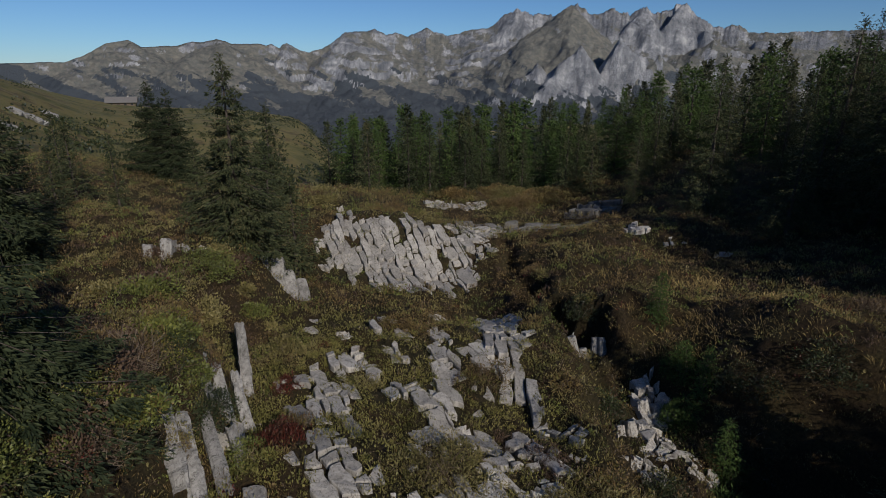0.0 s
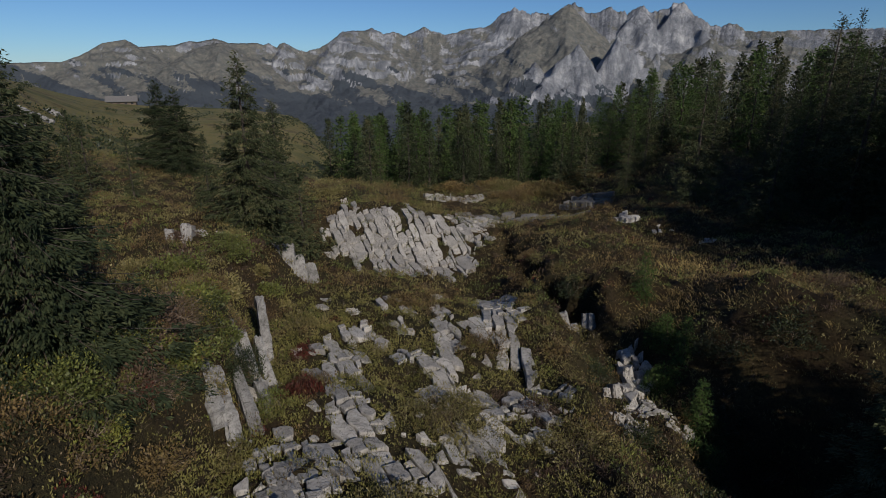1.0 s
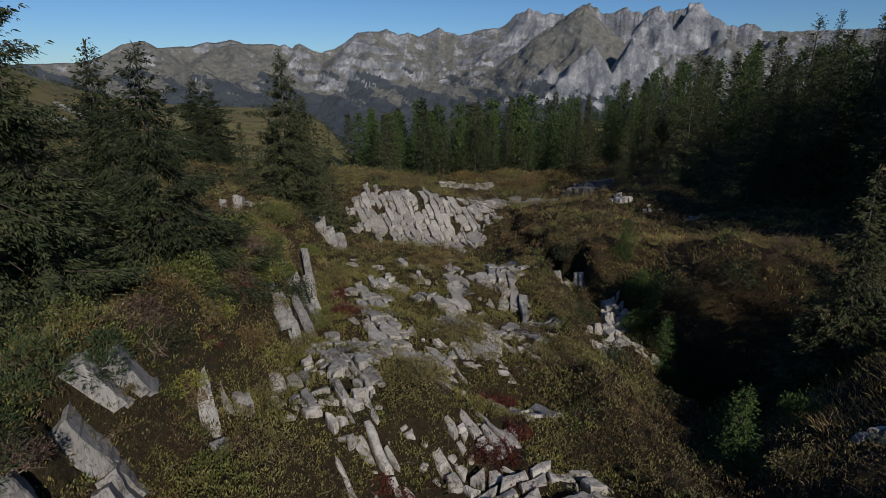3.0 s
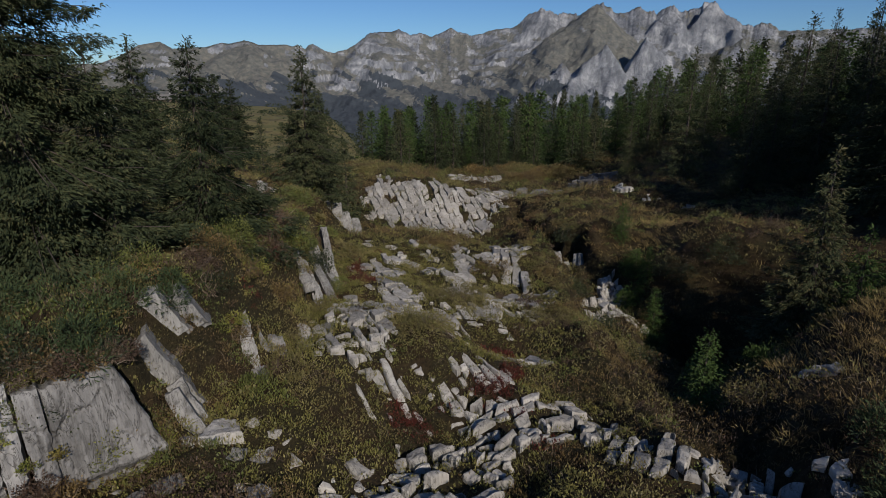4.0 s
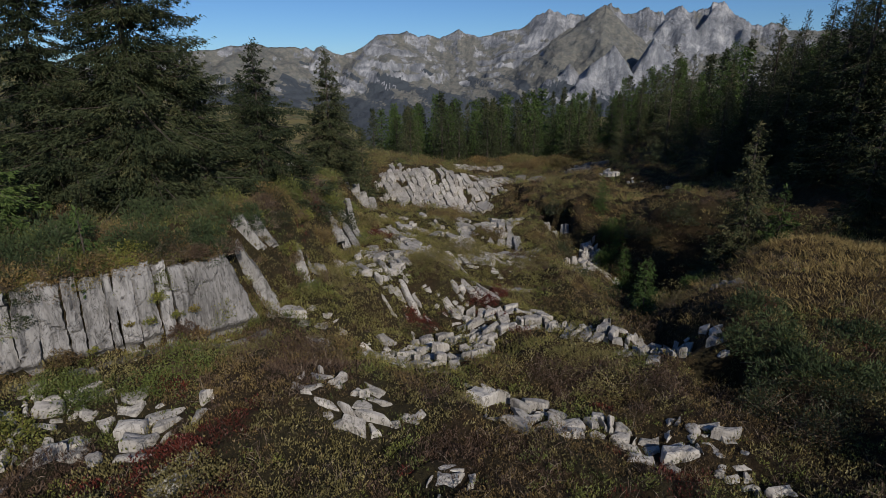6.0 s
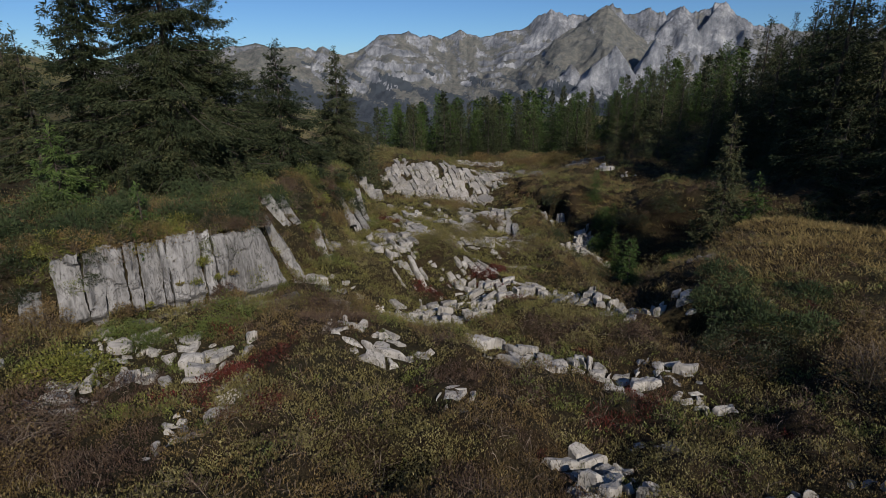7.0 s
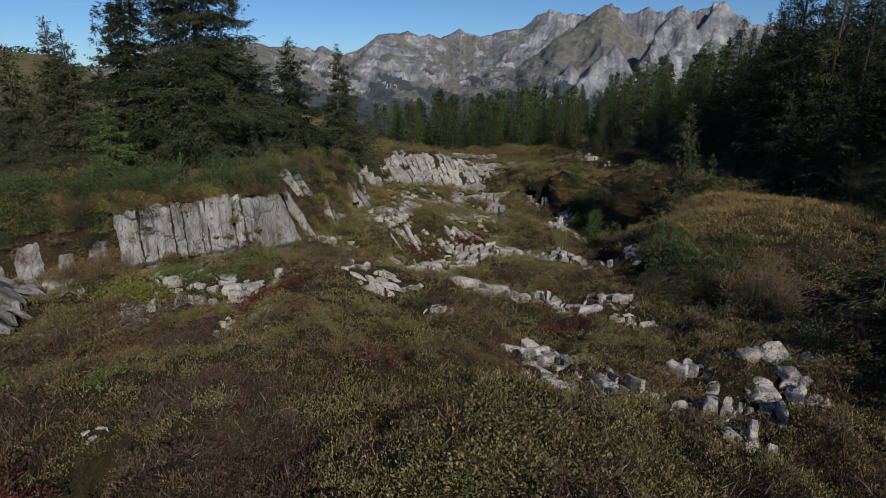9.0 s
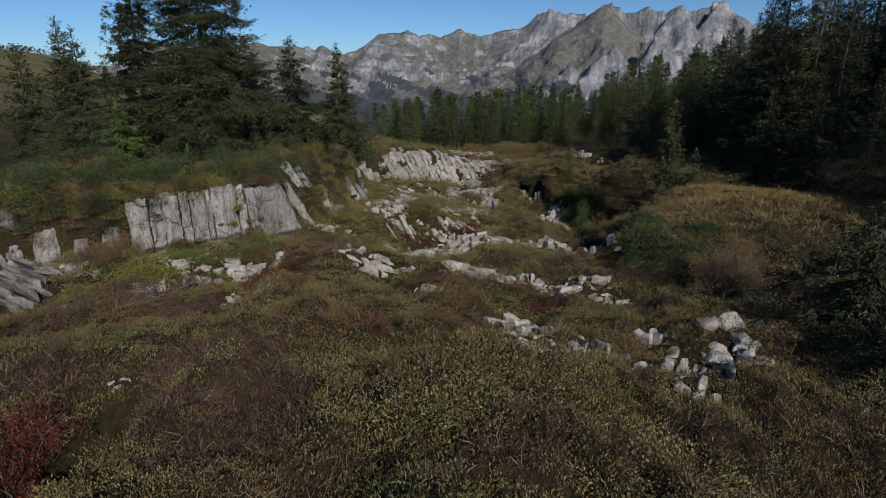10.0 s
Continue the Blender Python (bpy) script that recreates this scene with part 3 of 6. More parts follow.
    limbs = tubes(np.array(limb_a), np.array(limb_b), np.array(limb_r), np.array(limb_r) * 0.6, 3)
    return (quick("trunk", *trunk, [bark], True), quick("branchwork", *limbs, [bark], True), quick("crown", *crown, [needles or spruce_needles]))


def plant_tree(name, meshes, x, y, z, turn, size, label, category="tree", group=""):
    ob = tagged(new(name), label, category, group)
    ob.matrix_world = pose(x, y, z - 0.08, 0, 0, turn) @ Matrix.Diagonal((size[0], size[0], size[1], 1))
    for n, me in zip(("trunk", "branchwork", "crown"), meshes):
        p = part(n, me, ob)
        if n == "branchwork":
            tagged(p, kind="stuff")
    return ob


# the single trees, each of its own growth: x, y, height of its tip, spread, taper, seed, label
LONE = [
    (-11.0, 28.4, 10.8, 3.6, 0.92, 1, "tall dark spruce standing above the grey rock slabs"),
    (-8.9, 8.5, 10.3, 3.2, 0.92, 2, "slim dark spruce on the heath terrace"),
    (-11.8, 4.3, 16.0, 4.3, 0.62, 3, "huge dense spruce with drooping limbs above the rock wall"),
    (-14.6, 3.4, 14.2, 2.9, 0.72, 4, "tall spruce grown together with a larger neighbour"),
    (-9.9, 4.9, 10.0, 2.2, 0.80, 17, "lower spruce grown into the side of a huge one"),
    (-18.6, 21.6, 11.1, 3.7, 0.92, 5, "dark spruce behind the heath terrace"),
    (-21.7, 7.8, 11.3, 2.5, 0.85, 6, "open-crowned spruce with thin tip"),
    (-20.4, 7.2, 10.7, 2.3, 0.85, 7, "ragged spruce beside its twin"),
    (-25.6, 9.5, 10.0, 2.4, 0.90, 8, "spruce at the edge of the heath terrace"),
    (-31.5, 60.6, 9.0, 4.6, 0.90, 9, "broad spruce below the open pasture"),
    (-28.8, 59.0, 8.3, 4.2, 0.90, 18, "broad spruce below the open pasture"),
    (-14.4, 45.4, 7.6, 3.0, 0.90, 19, "spruce half hidden behind a taller one"),
    (-12.6, 30.6, 6.2, 2.2, 0.95, 20, "short spruce beside a taller one"),
    (13.3, 10.3, 6.7, 2.3, 0.90, 10, "young pointed spruce on the grassy knoll"),
    (14.7, 9.7, 3.9, 1.5, 0.95, 11, "small bright green spruce beside a taller one"),
    (-13.7, -0.4, 7.2, 2.1, 0.95, 21, "young light green spruce among junipers"),
    (-9.7, -2.4, 5.6, 0.7, 1.0, 22, "very young light green spruce above the rock wall"),
    (12.1, -8.0, 4.1, 1.7, 0.90, 14, "young dark spruce beside the dry channel"),
    (13.8, -6.8, 4.3, 1.7, 0.90, 15, "young dark spruce beside the dry channel"),
    (12.7, -10.6, 3.9, 1.6, 0.90, 16, "young dark spruce above the dry channel"),
    (11.3, -10.6, 5.3, 1.9, 0.85, 23, "young dark spruce above the dry channel"),
    (10.9, -13.2, 4.7, 1.7, 0.85, 24, "young dark spruce above the dry channel"),
    (11.4, -15.6, 5.0, 1.8, 0.85, 25, "young dark spruce above the dry channel"),
    (18.8, 10.4, 7.0, 2.2, 0.90, 12, "young bluish spruce beside the grassy knoll"),
    (20.2, 8.4, 7.6, 2.3, 0.90, 13, "young spruce with bare lower twigs"),
]
for x, y, tip, spread, taper, seed, label in LONE:
    z = at(x, y)
    h = tip - z
    dist = math.hypot(x, y + 12)
    fine = 0.15 if dist < 32 else 0.20
    plant_tree("spruce", spruce_meshes("spruce", h, spread, seed, fine, 0.042 if dist < 32 else 0.06, 0.30 if dist < 32 else 0.34, 0.02, taper, pine_needles if seed in (11, 21, 22) else None), x, y, z, seed * 50, (1, 1), label, "tree")

# the wood: a few growths, copied
WOOD = [spruce_meshes("wood", 10, 2.6 + 0.15 * i, 50 + i, 0.27, 0.24, 0.34, 0.03, 0.85 + 0.06 * i, every=4, slim=0.40) for i in range(4)]
WOOD += [spruce_meshes("wood", 10, 2.9, 60 + i, 0.27, 0.24, 0.34, 0.05, 0.60, pine_needles, every=4, slim=0.40) for i in range(2)]
FINE = [spruce_meshes("wood", 10, 2.7, 70 + i, 0.15, 0.12, 0.27, 0.02, 0.85, every=3, slim=0.30) for i in range(3)]
FAR = [spruce_meshes("wood", 10, 2.7 + 0.2 * i, 75 + i, 0.36, 0.30, 0.40, 0.02, (0.95, 0.62, 0.85, 0.70)[i], (spruce_needles, pine_needles)[i % 2], every=6, slim=0.44) for i in range(4)]
SKY_AZ = [-60, -15, -10.4, -7.6, -5.3, -1.3, 3.8, 9.9, 14.3, 19.2, 23.5, 26.2, 29.1, 32.7, 36.9, 60]
SKY_EL = [-6.5, -5.44, -4.27, -3.9, -2.82, -3.77, -3.36, -2.23, -2.5, 0.07, 0.9, 1.03, 2.38, 2.3, 3.22, 5]


def wood_tree(x, y, tip, kind, turn, group, growths=None):
    z = at(x, y)
    h = max(2.2, tip - z)
    s = h / 10
    wide = s * (1.0 if h > 7 else 1.2) * (0.92 + 0.22 * math.sin(turn * 1.7))
    label = ("dark green spruce in the mountain wood", "rounded green pine in the mountain wood")[kind >= 4]
    return plant_tree("spruce" if kind < 4 else "pine", growths[kind % len(growths)] if growths else WOOD[kind], x, y, z, turn, (wide, s), label, "tree", group)


rng = np.random.default_rng(7)
spots = []
for band, (near, far, count) in enumerate(((57, 70, 52), (70, 88, 60), (88, 125, 34))):
    for i in range(count * 3):
        a = rng.uniform(-13.5, 40) if band else rng.uniform(-10, 38)
        d = rng.uniform(near, far)
        x, y = d * math.sin(radians(a)), d * math.cos(radians(a))
        if min([math.hypot(x - p, y - q) for p, q in spots] + [99]) < (2.2, 2.6, 3.2)[band]:
            continue
        spots.append((x, y))
        el = np.interp(a, SKY_AZ, SKY_EL)
        tip = 10 + d * math.tan(radians(el)) - (rng.uniform(1.0, 4.6), rng.uniform(0.1, 3.4), rng.uniform(-0.4, 2.4))[band] * (1.35 if a > 15 else 1)
        wood_tree(x, y, tip, int(rng.choice([0, 1, 2, 3, 4, 5], p=[.18, .16, .16, .16, .17, .17])), rng.uniform(0, 360), "mountain wood", FAR if band else None)
        if len(spots) > sum((52, 60, 34)[:band + 1]):
            break
# the tall dark trees of the shaded side, some unseen and added for shade: x, y, height of the tip, growth
SHADED = [(25.3, 18.3, 16.5, 1), (23.6, 24.5, 11.5, 3), (24.6, 14.0, 15.0, 0), (24.0, 22.5, 14.5, 4), (27.0, 27.0, 14.0, 2), (28.6, 40.0, 13.6, 0), (18.9, 38.6, 11.1, 1), (25.0, 40.5, 9.6, 4), (23.0, 45.0, 10.6, 3), (27.7, 35.5, 11.6, 5), (31.0, 30.0, 14.0, 1), (21.5, 33.0, 7.8, 2), (24.8, 36.0, 8.4, 0), (33.5, 45.0, 14.5, 4), (30.0, 52.0, 12.0, 5), (34.0, 38.0, 14.8, 3), (27.0, 8.0, 14.0, 2), (29.0, 14.0, 15.0, 1), (32.0, 22.0, 16.0, 0), (23.0, 3.0, 11.0, 3), (26.5, -1.0, 12.5, 1), (30.5, 3.0, 14.0, 2)]
# mostly out of view on the right, added to keep the wood dark
SHADED += [(34.0, 12.0, 22.0, 0), (38.0, 14.0, 25.0, 2), (33.5, 21.0, 21.0, 1), (37.5, 22.0, 24.0, 0), (42.0, 20.0, 26.0, 3), (36.5, 30.0, 21.0, 2), (41.0, 28.0, 24.0, 0), (40.0, 8.0, 25.0, 1), (44.0, 12.0, 26.0, 3), (30.0, 25.5, 17.5, 0), (27.5, 30.5, 15.0, 2)]
# all but the third are added to shade the hollow behind the knoll
SHADED += [(19.6, 2.6, 8.6, 1), (21.0, 0.2, 9.8, 0), (24.0, 20.5, 16.0, 2), (24.5, -2.0, 14.5, 0), (22.5, -5.5, 13.0, 1)]
# a second row, largely out of view, added to close gaps in the shade
SHADED += [(31.0, 16.0, 17.0, 0), (35.0, 18.0, 18.0, 2), (37.0, 9.0, 19.0, 1), (30.5, 9.5, 16.5, 0), (33.5, 5.5, 18.0, 2), (36.5, 26.0, 17.0, 3), (39.0, 17.0, 19.0, 1), (26.0, 24.5, 13.0, 0), (33.0, 27.0, 15.5, 2)]
# the third and fourth are unseen, added to shade ground beside the dry channel
SHADED += [(19.8, -6.4, 7.5, 0), (23.6, -0.4, 13.0, 2), (15.6, -18.8, 7.6, 1), (18.2, -17.0, 9.4, 3), (23.5, -9.0, 11.0, 3), (33.0, 12.0, 18.0, 1), (34.0, 2.0, 17.0, 3), (41.0, 33.0, 18.0, 0), (31.5, -6.0, 15.0, 2), (46.0, 40.0, 19.0, 4), (39.0, 44.0, 17.0, 1), (28.5, 20.5, 15.0, 3), (26.0, 32.0, 12.0, 1), (29.5, 34.0, 13.5, 2), (35.5, 34.0, 16.0, 0), (17.0, 48.0, 6.5, 1), (20.0, 52.0, 8.5, 2), (15.0, 55.0, 4.5, 0), (23.0, 56.0, 9.0, 3)]
for i, (x, y, tip, kind) in enumerate(SHADED):
    wood_tree(x, y, tip, kind, i * 77, "shaded tall trees", FINE if math.hypot(x, y + 10) < 66 else None)
# young trees about the heath: x, y, height of the tip, growth
YOUNG = [(7.4, 5.2, 1.9, 4), (9.3, 21.7, 1.6, 4), (9.7, 17.8, 0.6, 4), (9.4, 15.2, -1.2, 4), (-23.0, 38.0, 6.0, 0),
         (-26.0, 36.0, 5.4, 1), (-20.0, 44.0, 5.0, 2), (-30.0, 44.0, 6.0, 3), (-35.0, 50.0, 6.6, 1), (-13.0, 40.0, 5.0, 3), (-9.4, 33.0, 4.2, 2),
         (-17.0, 52.0, 4.0, 4), (-38.0, 40.0, 7.0, 0), (-12.8, 2.0, 6.6, 1), (-23.5, 30.0, 6.5, 2), (-27.0, 28.0, 8.0, 1), (-21.0, 25.0, 7.5, 0), (-30.0, 24.0, 9.0, 3), (-17.5, 0.5, 7.0, 2)]
for i, (x, y, tip, kind) in enumerate(YOUNG):
    wood_tree(x, y, tip, kind, i * 131, "young trees on the heath")


# ---- rocks ----
def rock_mesh(name, seed, cuts=11, rough=0.05, level=3, mat=None):
    """A broken block: planes cut from a ball, then roughened."""
    rng = np.random.default_rng(seed)
    bm = bmesh.new()
    bmesh.ops.create_icosphere(bm, subdivisions=level, radius=1)
    n = unit(rng.normal(0, 1, (cuts, 3)))
    n[:6] = unit(np.array([[1, 0, 0], [-1, 0, 0], [0, 1, 0], [0, -1, 0], [0, 0, 1], [0, 0, -1.0]]) + rng.normal(0, 0.16, (6, 3)))
    d = rng.uniform(0.62, 0.95, cuts)
    d[:6] = rng.uniform(0.62, 0.8, 6)
    off = rng.uniform(-50, 50, 3)
    for v in bm.verts:
        u = np.array(v.co)
        c = n @ u
        r = np.min(np.where(c > 0.12, d / np.maximum(c, 0.12), 9))
        r = min(r, 1.25)
        p = Vector(u * r)
        w = noise.fractal(p * 2.3 + Vector(off), 1.0, 2.0, 4) * rough * 1.6
        groove = -abs(noise.noise(Vector((p.x * 3.1, p.y * 3.1, p.z * 0.7)) + Vector(off))) * rough * 1.2
        v.co = p * (1 + w + groove)
    me = bpy.data.meshes.new(name)
    bm.to_mesh(me)
    bm.free()
    me.materials.append(mat or limestone)
    return me


BLOCKS = [rock_mesh("rock", i, 9 + i % 5, 0.055, 2) for i in range(9)]
BLOCKS_DARK = [rock_mesh("rock", 60 + i, 9 + i % 5, 0.06, 2, limestone_dark) for i in range(5)]
rock_rng = np.random.default_rng(99)
BARE = []


def cells(u, v, seed):
    """Broken ground: for each place its nearest seed's number, how near a joint it lies, and its way from the seed."""
    iu, iv = np.floor(u), np.floor(v)
    f1, f2 = np.full(u.shape, 9.0), np.full(u.shape, 9.0)
    who, du, dv = np.zeros(u.shape, np.int64), np.zeros(u.shape), np.zeros(u.shape)
    for a in (-1, 0, 1):
        for b in (-1, 0, 1):
            h = hashed(iu + a, iv + b, seed)
            su = iu + a + 0.5 + 0.9 * ((h % 1009) / 1009 - 0.5)
            sv = iv + b + 0.5 + 0.9 * ((h % 757) / 757 - 0.5)
            d = np.maximum(np.abs(u - su), np.abs(v - sv)) * 0.55 + np.hypot(u - su, v - sv) * 0.45
            m = d < f1
            f2 = np.where(m, f1, np.minimum(f2, d))
            f1 = np.where(m, d, f1)
            who, du, dv = np.where(m, h, who), np.where(m, u - su, du), np.where(m, v - sv, dv)
    return who, f2 - f1, du, dv


def opened(x, y, bed):
    """How far a bed of rock breaks through the ground, 0 to 1."""
    cx, cy, rx, ry, turn, strike, grainsize, share, seed = bed
    c, s = math.cos(radians(turn)), math.sin(radians(turn))
    u, v = c * (x - cx) + s * (y - cy), -s * (x - cx) + c * (y - cy)
    oval = (u / rx) ** 2 + (v / ry) ** 2 + 0.45 * fbm(x / grainsize * 0.6, y / grainsize * 0.6, 3, seed + 5)
    k, q = math.cos(radians(strike)), math.sin(radians(strike))
    patch = fbm((k * x + q * y) / (2.6 * grainsize), (-q * x + k * y) / (1.5 * grainsize), 4, seed + 7, 0.6)
    return (1 - sstep(0.5, 1.1, oval)) * sstep(share - 0.14, share + 0.14, patch)


def rnd(a, b, seed):
    """One number from 0 to 1 for a pair of counts."""
    return float(hashed(np.array([a]), np.array([b]), seed)[0]) / 0x7FFFFFFF


def piece_mesh(low, high, world, origin, plane, rise, edge, lump, seed, mat):
    """One joint-bound piece of rock between two lines: worn edges, furrowed top, sides that go into the ground."""
    (lu, lv), (hu, hv) = low, high
    long, wide = max(0.15, lu[-1] - lu[0]), max(0.08, float(np.mean(hv - lv)))
    rng = np.random.default_rng(seed)

    def split(size, step):
        n = int(np.clip(size / step, 2, 9))
        e = min(0.28, edge / size)
        return np.concatenate([[0, 0.35 * e], np.linspace(e, 1 - e, n), [1 - 0.35 * e, 1]])

    a, b = np.meshgrid(split(long, 0.15), split(wide, 0.10))
    rows, cols = a.shape
    t = np.linspace(0, 1, len(lu))
    u = np.interp(a, t, lu) * (1 - b) + np.interp(a, t, hu) * b
    v = np.interp(a, t, lv) * (1 - b) + np.interp(a, t, hv) * b
    # ragged ends, clipped corners
    u = u + (0.10 * wide + 0.02) * grain(v * 4.1 + seed * 0.37, a * 0 + 0.3, seed % 997) * np.abs(2 * a - 1) ** 3
    clip = rng.uniform(0.0, 0.35, 4)
    for (ca, cb), c in zip(((0, 0), (1, 0), (0, 1), (1, 1)), clip):
        near = np.clip(1 - np.abs(a - ca) * long / wide - np.abs(b - cb), 0, 1) * c
        u, v = u + near * (0.5 - ca) * 2 * wide * 0.7, v + near * (0.5 - cb) * 2 * wide * 0.5
    p = world(u.ravel(), v.ravel())
    inner = np.minimum(np.minimum(a * long, (1 - a) * long), np.minimum(b * wide, (1 - b) * wide))
    t = 1 - np.clip(inner / edge, 0, 1)
    drop = np.minimum(edge, 0.9 * rise) * (1 - np.sqrt(np.clip(1 - t * t, 0, 1)))
    k = seed * 0.173
    furrow = 0.022 * np.abs(grain(v * 11 + k, u * 1.1, 7)) + 0.02 * fbm(u * 2.4 + k, v * 4.0, 3, 9)
    hump = lump * (0.10 * fbm(u * 2.2 + k, v * 2.2, 2, 13) - 0.05 * np.abs(grain(u * 2.6 + k, v * 2.6, 17)))
    z = plane(p) + rise + (furrow + hump - drop).ravel()
    i = np.arange(rows * cols).reshape(rows, cols)
    rim = np.concatenate([i[0, :-1], i[:-1, -1], i[-1, :0:-1], i[:0:-1, 0]])
    foot = np.column_stack([p[rim], land(p[rim][:, 0], p[rim][:, 1]) - 0.25])
    verts = np.concatenate([np.column_stack([p, z]), foot]) - origin
    m = len(rim)
    r, q = np.arange(m), (np.arange(m) + 1) % m
    skirt = np.stack([rim[q], rim[r], rows * cols + r, rows * cols + q], 1)
    return quick("rock", verts, np.concatenate([grid_faces(cols, rows), skirt]), [mat])


def outcrop(label, cx, cy, rx, ry, turn, cell, strike, rise, loose=8, share=-0.2, dark=False, lump=0.0):
    """Bedrock that breaks through an oval of ground: ribs of joint-bound pieces along the strike, with loose blocks between."""
    seed = len(BARE) * 7 + 3
    bed = (cx, cy, rx, ry, turn, strike, 2.2 * cell[0], share, seed)
    BARE.append(bed)
    mat = limestone_dark if dark else limestone
    ob = tagged(new("rock_outcrop"), label, "rock")
    ob.location = (cx, cy, at(cx, cy))
    origin = np.array(ob.location)
    k, q = math.cos(radians(strike)), math.sin(radians(strike))
    wide, long = cell
    reach = 1.15 * max(rx, ry)
    c, s = math.cos(radians(turn)), math.sin(radians(turn))

    def line(iv, u):
        base = (iv + 0.85 * (rnd(iv, 1, seed) - 0.5)) * wide
        return base + 0.34 * wide * grain(u / (1.6 * wide) + iv * 0.37, u * 0 + seed, seed) + 0.16 * wide * grain(u / (0.45 * wide) + iv * 1.7, u * 0 + 0.5, seed + 1)

    def world(u, v):
        return np.column_stack([cx + k * u - q * v, cy + q * u + k * v])

    for iv in range(int(-reach / wide) - 1, int(reach / wide) + 1):
        u = -reach + long * rnd(iv, 2, seed)
        skew = 0.0
        step = 0
        while u < reach:
            step += 1
            length = long * (0.22 + 1.25 * rnd(iv, step + 10, seed) ** 1.4)
            next_skew = (rnd(iv, step + 10, seed + 1) - 0.5) * 1.1 * wide
            ra, rb, rc, rd = (rnd(iv, step, seed + o) for o in (2, 3, 4, 5))
            u0, u1, s0, s1 = u, u + length, skew, next_skew
            u, skew = u1, next_skew
            centre = world(np.array([(u0 + u1) / 2]), np.array([(iv + 0.5) * wide]))
            if float(opened(centre[:, 0], centre[:, 1], bed)[0]) < 0.40 or rd > (0.97 if long > 1.3 else 0.85):
                continue
            gap = 0.007 + 0.018 * rb + 0.018 * lump
            a = np.linspace(0, 1, 5)
            low_u, high_u = u0 + gap - s0 / 2 + a * (u1 - u0 - 2 * gap - (s1 - s0) / 2), u0 + gap + s0 / 2 + a * (u1 - u0 - 2 * gap + (s1 - s0) / 2)
            low_v, high_v = line(iv, low_u) + gap, line(iv + 1, high_u) - gap
            high_v = np.maximum(high_v, low_v + 0.10)
            outline = world(np.concatenate([low_u, high_u]), np.concatenate([low_v, high_v]))
            ground_z = land(outline[:, 0], outline[:, 1])
            # a plane through the ground under it, a little tilted
            mean = outline.mean(0)
            g = np.linalg.lstsq(np.column_stack([outline - mean, np.ones(len(outline))]), ground_z, rcond=None)[0]
            if math.hypot(g[0], g[1]) > 1.4:
                continue
            tv, tu = (0.42 - 0.2 * lump) * rb - 0.12 + 0.15 * lump * (rc - 0.5), 0.16 * (rc - 0.5) + 0.2 * lump * (rd - 0.45)
            slope = np.array([g[0] * 0.92 - q * tv + k * tu, g[1] * 0.92 + k * tv + q * tu])
            h = rise * (0.30 - 0.16 * lump + (0.42 + 0.45 * lump) * ra * ra)

            def plane(p, mean=mean, g=g, slope=slope):
                return (p - mean) @ slope + g[2]

            me = piece_mesh((low_u, low_v), (high_u, high_v), world, origin, plane, h, 0.04 + 0.045 * lump, lump, seed * 1000 + iv * 37 + step, mat)
            part("rock", me, ob)
    pool = BLOCKS_DARK if dark else BLOCKS
    tries = 0
    while loose > 0 and tries < 400:
        tries += 1
        a, r = rock_rng.uniform(0, 6.283), math.sqrt(rock_rng.uniform(0, 1))
        u, v = rx * r * math.cos(a), ry * r * math.sin(a)
        x, y = cx + c * u - s * v, cy + s * u + c * v
        f = float(opened(np.array([x]), np.array([y]), bed)[0])
        if f < 0.08 or f > 0.75:
            continue
        loose -= 1
        b = min(cell) * rock_rng.uniform(0.14, 0.42) * (1 + 0.4 * lump)
        p = new("rock", pool[int(rock_rng.integers(len(pool)))])
        p.parent = ob
        rot = Euler((rock_rng.normal(0, 0.25), rock_rng.normal(0, 0.3), rock_rng.uniform(0, 6.28)))
        p.matrix_basis = Matrix.Translation(Vector((x, y, at(x, y) + b * 0.3)) - ob.location) @ rot.to_matrix().to_4x4() @ Matrix.Diagonal((b * rock_rng.uniform(1, 1.8), b, b * rock_rng.uniform(0.55, 0.9), 1))
    return ob


